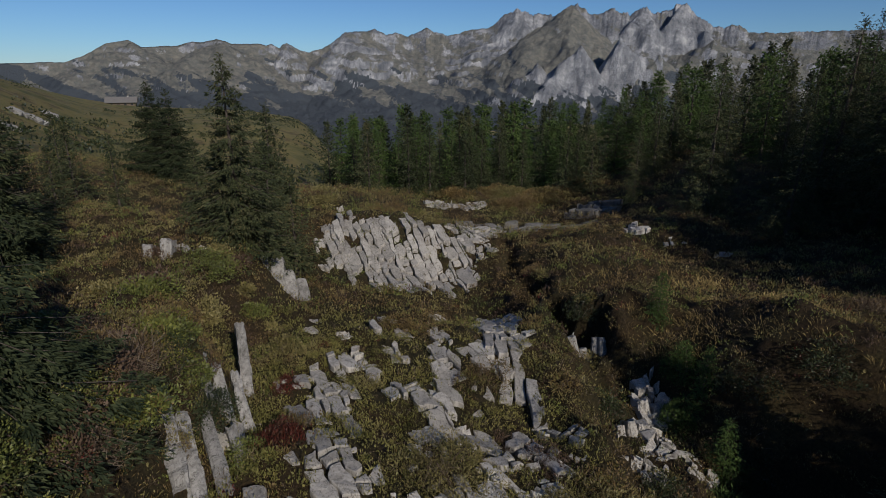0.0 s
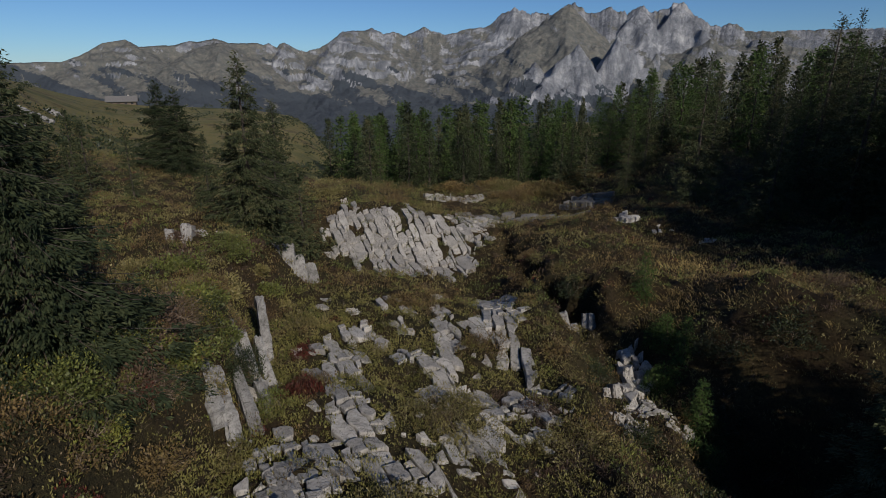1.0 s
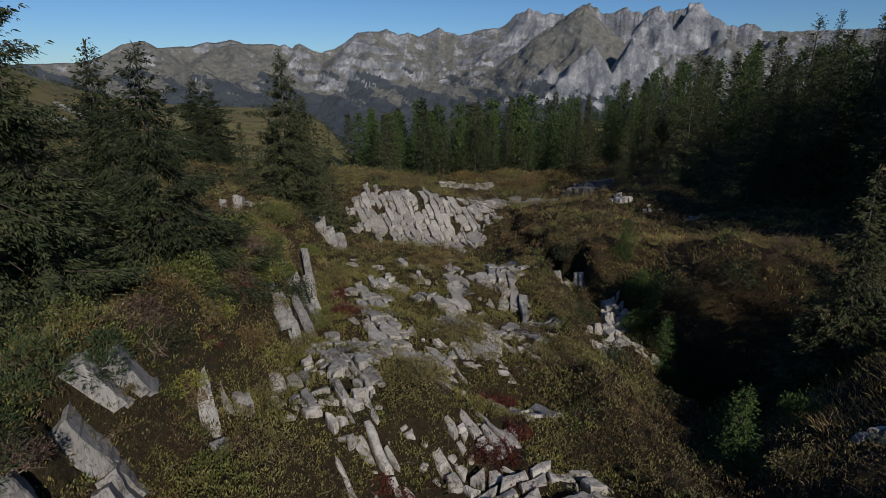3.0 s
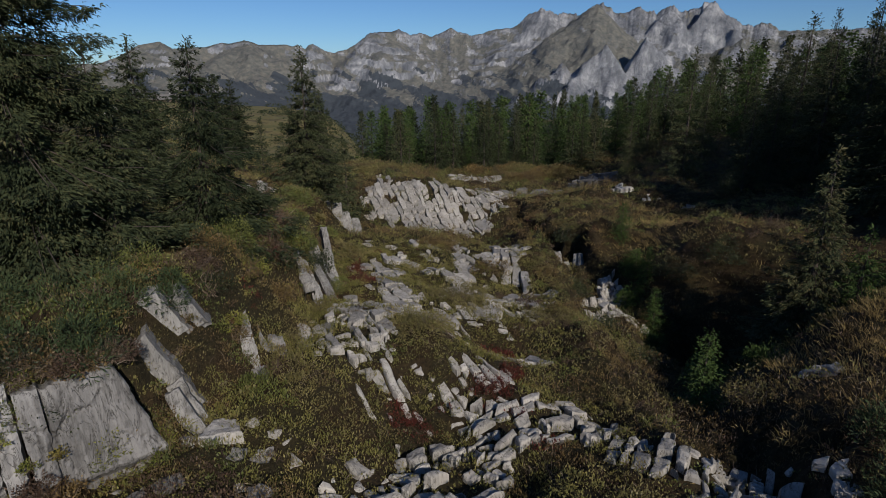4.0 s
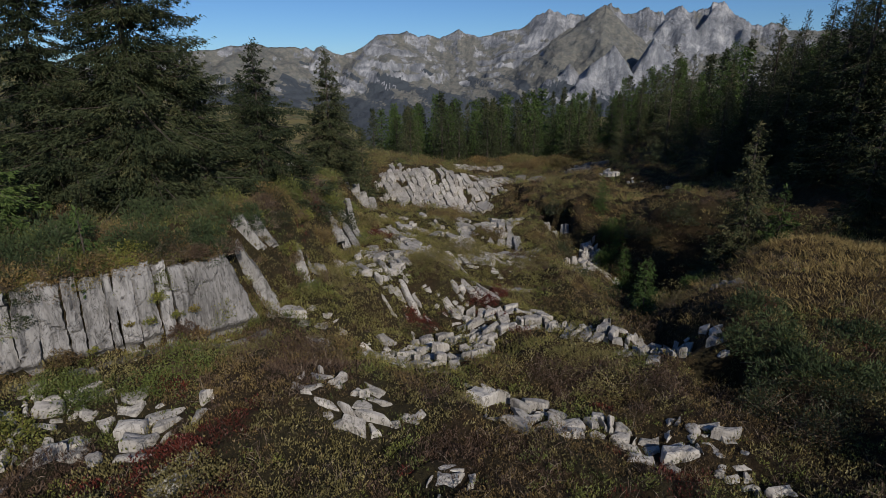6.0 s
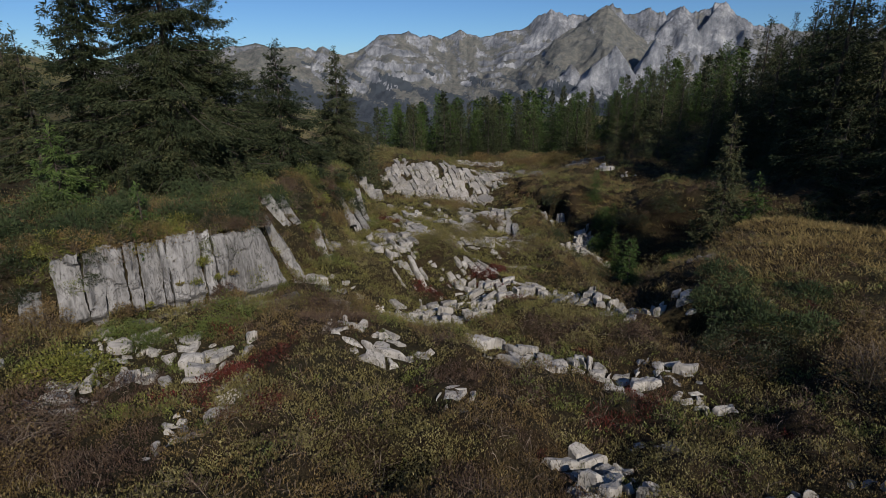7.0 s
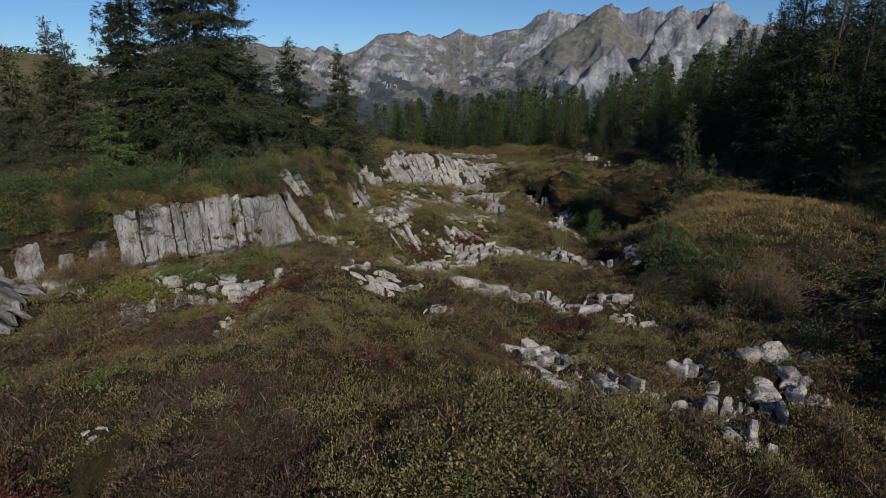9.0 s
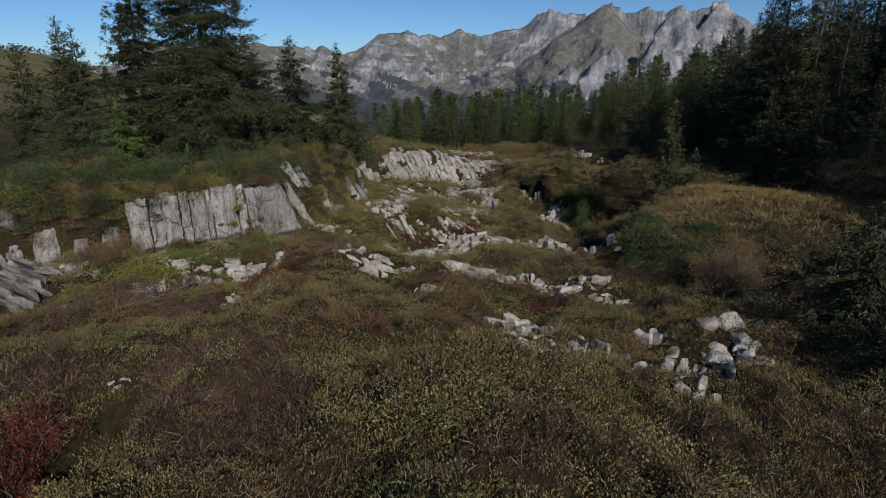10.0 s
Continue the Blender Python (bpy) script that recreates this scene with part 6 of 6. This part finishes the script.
for i in range(40):
    f = rim_rng.uniform(0, 1)
    off = rim_rng.uniform(-0.5, 0.75)
    x, y = -15.8 + 4.3 * f - 0.46 * off, -6.6 + 2.2 * f + 0.89 * off
    k = int(rim_rng.integers(5))
    r = rim_rng.uniform(0.4, 0.65)
    shrub(("withered brown shrub on broken rock", "olive shrub on broken rock", "dark green shrub on broken rock", "yellow-green shrub on broken rock", "brown heath shrub on broken rock")[k], x, y, r, 0.8 * r, (heather_leaf, olive_leaf, dark_leaf, yellowgreen_leaf, rust_leaf)[k], 1100 + i, 0.05, 3200, 80)
for i in range(26):
    f = (i + 0.5) / 26
    x, y = -11.4 + 5.0 * f + rim_rng.normal(0, 0.08), -4.4 + 3.75 * f + rim_rng.normal(0, 0.08)
    k = int(rim_rng.integers(5))
    shrub(("brown twiggy shrub hanging over the rock wall", "yellow-green shrub hanging over the rock wall", "dark green shrub hanging over the rock wall", "brown twiggy shrub hanging over the rock wall", "golden brown shrub hanging over the rock wall")[k], x - 0.30, y + 0.42, rim_rng.uniform(0.38, 0.6), rim_rng.uniform(0.35, 0.55),
          (rust_leaf, yellowgreen_leaf, dark_leaf, heather_leaf, amber_leaf)[k], 1000 + i, 0.05, 3000, 160, z=3.92 + rim_rng.uniform(-0.2, 0.1))
for i, (x, y) in enumerate(((-15.6, -5.95), (-15.0, -5.65), (-14.3, -5.3), (-13.6, -4.95), (-12.9, -4.6), (-12.3, -4.3), (-14.6, -5.5), (-13.2, -4.8))):
    shrub("dark juniper hanging over a broken rock wall", x, y, 0.6, 0.6, (juniper_needles, heather_leaf, dark_leaf)[i % 3], 1100 + i, 0.05, 4200, 120, z=3.45 - 0.5 * (i > 5))
WALL_LINE = np.array([(-11.4, -4.4), (-9.2, -3.05), (-7.6, -1.75), (-5.9, -0.25)])
for i, (f, up, r, mat, label) in enumerate(((0.30, 0.5, 0.16, yellowgreen_leaf, ""), (0.52, 0.9, 0.2, yellowgreen_leaf, ""), (0.57, 1.55, 0.28, yellowgreen_leaf, ""), (0.63, 1.0, 0.22, yellowgreen_leaf, ""), (0.70, 1.2, 0.18, yellow_leaf, ""), (0.44, 1.0, 0.14, yellow_leaf, ""),
                                            (0.64, 0.35, 0.5, heather_leaf, "brown grassy tuft at the foot of the rock wall"), (0.70, 0.3, 0.42, amber_leaf, "brown grassy tuft at the foot of the rock wall"), (0.22, 0.3, 0.45, rust_leaf, "brown grassy tuft at the foot of the rock wall"))):
    s = f * 3
    j = min(int(s), 2)
    p, d = WALL_LINE[j] * (1 - s + j) + WALL_LINE[j + 1] * (s - j), WALL_LINE[j + 1] - WALL_LINE[j]
    nx, ny = d[1] / np.hypot(*d), -d[0] / np.hypot(*d)
    back = 0.20 - 0.15 * up
    foot = at(p[0] + nx * 0.35, p[1] + ny * 0.35)
    shrub(label or "small yellow-green plant growing in a crack of the rock wall", p[0] + nx * back, p[1] + ny * back, r, r * 1.1, mat, 900 + i, 0.05, 5200, 20, "plant", z=foot + 0.9 * up)


# ---- the far hut ----
def hut(x, y, turn):
    """A low alpine hut: stone base, wooden wall, shingled roof with eaves, door and windows."""
    wood = Nodes("weathered boards", 0.85)
    f = wood.noise(wood.where((0.6, 0.6, 6)), 3, 4, 0.6)
    wood.colour(wood.ramp(f, [(0.3, (0.10, 0.075, 0.055)), (0.7, (0.19, 0.15, 0.115))]))
    shingle = Nodes("grey shingles", 0.85)
    f = shingle.noise(shingle.where((2, 2, 2)), 4, 5, 0.6)
    shingle.colour(shingle.ramp(f, [(0.3, (0.12, 0.113, 0.108)), (0.7, (0.21, 0.20, 0.19))]))
    glass = Nodes("dark window glass", 0.1)
    glass.bsdf.inputs["Base Color"].default_value = (0.03, 0.035, 0.04, 1)
    ob = tagged(new("hut"), "low wooden alpine hut with grey shingle roof on the pasture", "hut")
    ob.matrix_world = pose(x, y, at(x, y) - 1.6, 0, 0, turn) @ Matrix.Scale(0.86, 4)

    def box(name, cx, cy, cz, sx, sy, sz, mat, parent):
        bm = bmesh.new()
        bmesh.ops.create_cube(bm, size=1, matrix=Matrix.Translation((cx, cy, cz)) @ Matrix.Diagonal((sx, sy, sz, 1)))
        bmesh.ops.bevel(bm, geom=bm.edges[:], offset=0.04, segments=1, affect="EDGES")
        me = bpy.data.meshes.new(name)
        bm.to_mesh(me)
        bm.free()
        me.materials.append(mat)
        return part(name, me, parent)

    box("base", 0, 0, 0.5, 11.4, 7.4, 1.0, limestone, ob)
    box("wall", 0, 0, 2.2, 11, 7, 2.4, wood.mat, ob)
    for sgn in (-1, 1):
        roof = box("roof", 0, 0, 0, 12.6, 5.0, 0.22, shingle.mat, ob)
        roof.matrix_basis = pose(0, sgn * 2.05, 4.35, -sgn * 27, 0, 0)
    v = [(sx * 5.5, y0, z0) for sx in (-1, 1) for y0, z0 in ((-3.5, 3.4), (3.5, 3.4), (0, 5.15))]
    gable = quick("gable", v, [(0, 1, 2), (3, 5, 4)], [wood.mat])
    part("gable", gable, ob)
    box("door", -1.2, -3.53, 1.9, 1.0, 0.08, 1.9, bark, ob)
    for wx in (-4, 1.5, 4):
        w = box("window", wx, -3.53, 2.5, 1.1, 0.06, 0.9, wood.mat, ob)
        box("pane", wx, -3.575, 2.5, 0.9, 0.03, 0.7, glass.mat, w)
    box("chimney", 2.5, 0.8, 5.3, 0.6, 0.6, 1.4, limestone, ob)
    return ob


hut(-121, 214, 24)


# ---- ground cover ----
def bareness(x, y):
    """Where rock lies open, 0 to 1."""
    m = np.zeros(x.shape)
    for bed in BARE:
        near = np.hypot(x - bed[0], y - bed[1]) < 1.3 * max(bed[2], bed[3])
        if near.any():
            m[near] = np.maximum(m[near], sstep(0.25, 0.7, opened(x[near], y[near], bed)))
    return m


def canopy(x, y):
    """The height of the dwarf shrubs over the ground."""
    big = sstep(-0.35, 0.6, fbm(x * 0.48, y * 0.48, 3, 101))
    tuft = np.clip(0.5 + 0.75 * grain(x * 1.9, y * 1.9, 111), 0, 1)
    return (0.06 + 0.90 * big) * (0.12 + 0.88 * tuft) * (1 - 0.8 * bareness(x, y)) * (1 - 0.7 * beside(x, y) * sstep(24, 14, y))


def beside(x, y):
    """How near the open rock of the slope lies, 0 to 1."""
    low = np.zeros(x.shape)
    for cx, cy, rx, ry, turn, *rest in BARE:
        near = np.hypot(x - cx, y - cy) < 1.8 * max(rx, ry)
        if cy < 26 and near.any():
            c, s = math.cos(radians(turn)), math.sin(radians(turn))
            u, v = c * (x[near] - cx) + s * (y[near] - cy), -s * (x[near] - cx) + c * (y[near] - cy)
            low[near] = np.maximum(low[near], np.exp(-((u / rx) ** 2 + (v / ry) ** 2) / 1.8))
    return low


def meadow(x, y):
    """The dry grass of the plateau and the knoll."""
    a = np.exp(-((x - 11.5) / 5.2) ** 4 - ((y - 25) / 8.0) ** 4) * sstep(-0.25, 0.45, fbm(x * 0.35, y * 0.35, 3, 341) + 0.09 * (x - 10.5))
    b = np.exp(-((x - 15.2) / 6.2) ** 4 - ((y - 3.6) / 4.8) ** 4)
    c = np.exp(-((x - 27) / 5.5) ** 4 - ((y - 9) / 8.0) ** 4)
    return np.maximum(np.maximum(a, b), c)


gx, gy = spaced(-17, 19, 0.24, 2600), spaced(-25, 38, 0.24, 2600)
GX, GY = np.meshgrid(gx, gy)
GZ = land(GX.ravel(), GY.ravel())
near = (np.abs(GX.ravel()) < 24) & (GY.ravel() > -24) & (GY.ravel() < 40)
GZ[near] += 0.5 * canopy(GX.ravel()[near], GY.ravel()[near]) * (1 - meadow(GX.ravel()[near], GY.ravel()[near]))
ground = new("ground", quick("ground", np.stack([GX.ravel(), GY.ravel(), GZ], 1), grid_faces(len(gx), len(gy)), [heath], True))
tagged(ground, "rolling alpine heath ground with brown turf and hollows", "ground", kind="structure")

# red bilberry: x, y, reach
RED = [(0.9, 4.4, 1.1), (1.5, 5.6, 0.9), (1.4, 8.0, 0.9), (-1.5, 3.2, 0.8), (-5.5, 16.8, 0.9), (-4.5, 12.8, 1.2), (-1.4, 3.0, 0.9), (1.4, 3.7, 1.0), (2.2, 2.0, 0.6), (-5.0, -7.4, 1.3), (-5.4, -17.0, 1.0), (-4.3, -6.6, 0.8), (-4.2, -8.4, 1.0), (3.6, -7.2, 0.8), (4.6, -6.6, 0.7)]


# withered dark heather: x, y, reach
HEATHER = [(-2.3, -15.6, 1.9), (-3.8, -13.4, 1.5), (-9.2, -11.4, 1.3), (-7.9, -10.0, 1.5), (-7.8, -7.4, 1.2), (-7.2, -14.5, 1.0), (-1.5, -9.8, 0.9), (-5.8, -10.6, 1.2), (-3.6, -3.6, 1.6), (3.3, -1.6, 1.6), (-6.4, -1.7, 1.0), (3.0, 9.7, 1.3), (1.7, 14.1, 1.3), (-1.0, 33.8, 1.6), (5.3, -2.6, 1.0), (7.1, -7.8, 0.9), (0.1, -6.5, 1.0), (2.1, -17.0, 1.0), (5.4, -15.9, 1.0)]


def cover(zones):
    """The heath as tufts of leaves, by kind, and the dry grass."""
    rng = np.random.default_rng(3)
    out = {"moss": [], "heather": [], "olive": [], "rust": [], "red": [], "green": [], "straw": []}
    for x0, x1, y0, y1, density, wide, leaf, each in zones:
        step = 1 / math.sqrt(density)
        x, y = (a.ravel() for a in np.meshgrid(np.arange(x0, x1, step), np.arange(y0, y1, step)))
        n = len(x)
        x, y = x + rng.uniform(-0.55, 0.55, n) * step, y + rng.uniform(-0.55, 0.55, n) * step
        keep = (rng.uniform(0, 1, n) > 0.68 * bareness(x, y)) & (np.abs(x - 0.6) < 0.88 * (y + 25.5) + 2.5) & (np.hypot(x + 4.8, 0.5 * (y + 15.9)) > 0.62)
        x, y = x[keep], y[keep]
        k = len(x)
        grass = rng.uniform(0, 1, k) < meadow(x, y) * 0.95
        spot = np.zeros(k)
        for rx, ry, rr in RED:
            spot = np.maximum(spot, 1 - np.hypot(x - rx, y - ry) / rr)
        red = ((fbm(x * 0.7, y * 0.7, 2, 241) > 0.84 + 0.05 * rng.normal(0, 1, k)) | (spot + 0.3 * fbm(x * 1.3, y * 1.3, 2, 243) > 0.30)) & ~grass
        dark = np.zeros(k)
        for rx, ry, rr in HEATHER:
            dark = np.maximum(dark, 1 - np.hypot(x - rx, y - ry) / rr)
        heather = ((dark + 0.35 * fbm(x * 1.1, y * 1.1, 3, 253) > 0.22 + 0.08 * rng.normal(0, 1, k)) | (fbm(x * 0.42, y * 0.42, 3, 261) > 0.78 + 0.1 * rng.normal(0, 1, k))) & ~grass & ~red
        rust = (fbm(x * 0.33, y * 0.33, 3, 201) > 0.11 + 0.16 * rng.normal(0, 1, k)) & ~grass & ~red & ~heather
        green = (fbm(x * 0.5, y * 0.5, 3, 221) > 0.2 + 0.25 * sstep(-6, -12, y) + 0.12 * rng.normal(0, 1, k)) & ~grass & ~red & ~rust & ~heather
        open_rock = bareness(x, y)
        green = green | ((open_rock > 0.12) & (rng.uniform(0, 1, k) < 0.5) & ~grass & ~red & ~heather)
        rust = rust & ~green
        moss = (fbm(x * 0.6, y * 0.6, 3, 271) + 1.1 * beside(x, y) + 0.12 * rng.normal(0, 1, k) > 0.42) & (y > -3) & (y < 24) & (x < 4.5) & (x > -9) & ~grass & ~red
        heather, rust, green = heather & ~moss, rust & ~moss, green & ~moss
        olive = ~(grass | red | rust | green | heather | moss)
        c = canopy(x, y) * (1 - 0.6 * grass)
        ground_z = land(x, y)
        most = each
        for name, mask in (("moss", moss), ("heather", heather), ("olive", olive), ("rust", rust), ("red", red), ("green", green)):
            m = int(mask.sum())
            if not m:
                continue
            each = int(1.6 * most) if name == "heather" else most
            count = m * each
            d = rng.normal(0, 1, (count, 3))
            d[:, 2] = np.abs(d[:, 2])
            d = unit(d)
            size = np.repeat(wide * rng.uniform(0.6, 1.4, m), each)
            tall = np.repeat(0.35 + 0.65 * rng.uniform(0, 1, m), each)
            p = np.stack([np.repeat(x[mask], each), np.repeat(y[mask], each), np.repeat(ground_z[mask], each) + np.repeat(c[mask], each) * (0.42 + 0.5 * rng.uniform(0, 1, count) ** 0.7)], 1)
            p = p + d * (size * rng.uniform(0.5, 1.05, count))[:, None] * [1, 1, 1.25] * np.stack([np.ones(count), np.ones(count), tall], 1)
            way = unit(d * 0.6 + rng.normal(0, 0.42, (count, 3)) + [0, 0, 0.8])
            ln = 1.12 * leaf * rng.uniform(0.6, 1.45, count)
            out[name].append(blades(p, way, ln, ln * (0.30 if name == "rust" else 0.26 if name == "heather" else 0.38), rng.normal(0, 1, (count, 3))))
        m, each = int(grass.sum()), most
        if m:
            count = m * each
            d = rng.normal(0, 1, (count, 2)) * wide * 0.8
            px, py = np.repeat(x[grass], each) + d[:, 0], np.repeat(y[grass], each) + d[:, 1]
            p = np.stack([px, py, np.repeat(ground_z[grass], each) - 0.03], 1)
            w = unit(np.stack([d[:, 0] * 1.6 / wide * 0.3 - 0.12, d[:, 1] * 1.6 / wide * 0.3, np.ones(count)], 1) + rng.normal(0, 0.2, (count, 3)))
            tall = np.repeat(rng.uniform(0.18, 0.48, m), each) * rng.uniform(0.6, 1.2, count)
            out["straw"].append(blades(p, w, tall, np.full(count, 0.16 * leaf + 0.008), rng.normal(0, 1, (count, 3)), 0.25))
    return out


# x from, to, y from, to, tufts a square metre, tuft width, leaf, leaves a tuft
ZONES = [(-6, 5, 0, 21, 12, 0.17, 0.06, 24), (-10.5, -4.2, -1, 21, 20, 0.20, 0.062, 24), (-17, -5, -9, -3, 9, 0.16, 0.065, 22), (-11, 12, -23, -8, 46, 0.15, 0.042, 34), (-12, 12, -8, 0, 26, 0.16, 0.052, 28), (-17, -12, -8, 0, 14, 0.17, 0.06, 22), (12, 22, -8, 0, 12, 0.17, 0.07, 20), (-17, 22, 0, 8, 16, 0.17, 0.060, 23), (-19, 20, 8, 24, 10, 0.22, 0.078, 21), (-26, 24, 24, 44, 6, 0.30, 0.105, 18), (-44, 30, 44, 72, 2.2, 0.5, 0.13, 26)]
leaves = cover(ZONES)
for name, mat, label in (("moss", moss_leaf, "yellow-green moss and short grass between the rocks"), ("heather", heather_leaf, "withered dark brown heather patches"), ("olive", olive_leaf, "olive dwarf shrub leaves over the heath"), ("rust", rust_leaf, "rust brown heather over the heath"), ("red", red_leaf, "red autumn bilberry patches"),
                         ("green", green_leaf, "low green alpine shrub leaves"), ("straw", straw, "dry golden mountain grass")):
    v, f = joined(leaves[name])
    tagged(new({"straw": "dry_grass", "heather": "withered_heather", "moss": "mossy_turf"}.get(name, name + "_heath"), quick(name, v, f, [mat])), label, "grass" if name == "straw" else "heath", kind="stuff")

# far shrubs over the pasture
rng = np.random.default_rng(12)
n = 5200
a, r = np.radians(rng.uniform(-54, 44, n)), rng.uniform(62, 240, n) ** 1.0
x, y = r * np.sin(a), r * np.cos(a)
keep = (fbm(x * 0.03, y * 0.03, 3, 301) > rng.uniform(-0.2, 0.7, n)) & (np.degrees(a) < -9)
x, y = x[keep], y[keep]
each = 26
k = len(x) * each
d = rng.normal(0, 1, (k, 3))
d[:, 2] = np.abs(d[:, 2])
d = unit(d)
size = np.repeat(rng.uniform(0.5, 1.5, len(x)), each)
p = np.stack([np.repeat(x, each), np.repeat(y, each), np.repeat(land(x, y), each)], 1) + d * size[:, None] * [1.3, 1.3, 0.8]
tagged(new("far_shrubs", quick("far_shrubs", *blades(p, unit(d + rng.normal(0, 0.5, (k, 3))), size * 0.45, size * 0.3, rng.normal(0, 1, (k, 3))), [dark_leaf])), "dark low shrubs scattered over the far pasture", "shrubs", kind="stuff")

# bare grey-brown twigs through the heath
n = 120000
x, y = rng.uniform(-12, 12, n), -23 + 45 * rng.uniform(0, 1, n) ** 1.9
keep = (np.abs(x - 0.6) < 0.88 * (y + 25.5) + 2.5) & (fbm(x * 0.8, y * 0.8, 3, 321) > 0.05) & (rng.uniform(0, 1, n) > bareness(x, y))
x, y = x[keep], y[keep]
k = len(x)
p = np.stack([x, y, land(x, y) + canopy(x, y) * 0.6], 1)
way = unit(np.stack([rng.normal(0, 1, k), rng.normal(0, 1, k), rng.uniform(0.2, 2.0, k)], 1))
tagged(new("bare_twigs", quick("bare_twigs", *blades(p, way, rng.uniform(0.14, 0.48, k), np.full(k, 0.012), rng.normal(0, 1, (k, 3)), 0.2), [twigs])), "bare grey-brown twigs standing in the heath", "twigs", kind="stuff")

# short turf between the shrubs
n = 45000
x, y = rng.uniform(-12, 11, n), -23 + 44 * rng.uniform(0, 1, n) ** 1.15
keep = (np.abs(x - 0.6) < 0.88 * (y + 25.5) + 2) & (rng.uniform(0, 1, n) > 0.5 * bareness(x, y))
x, y = x[keep], y[keep]
k = len(x)
p = np.stack([x, y, land(x, y) - 0.01], 1)
way = unit(np.stack([rng.normal(0, 0.6, k), rng.normal(0, 0.6, k), np.ones(k)], 1))
tall = rng.uniform(0.05, 0.13, k) * (1 + 0.02 * (y + 23))
tagged(new("turf", quick("turf", *blades(p, way, tall, tall * 0.2, rng.normal(0, 1, (k, 3)), 0.2), [rust_leaf])), "short brown turf between the dwarf shrubs", "grass", kind="stuff")
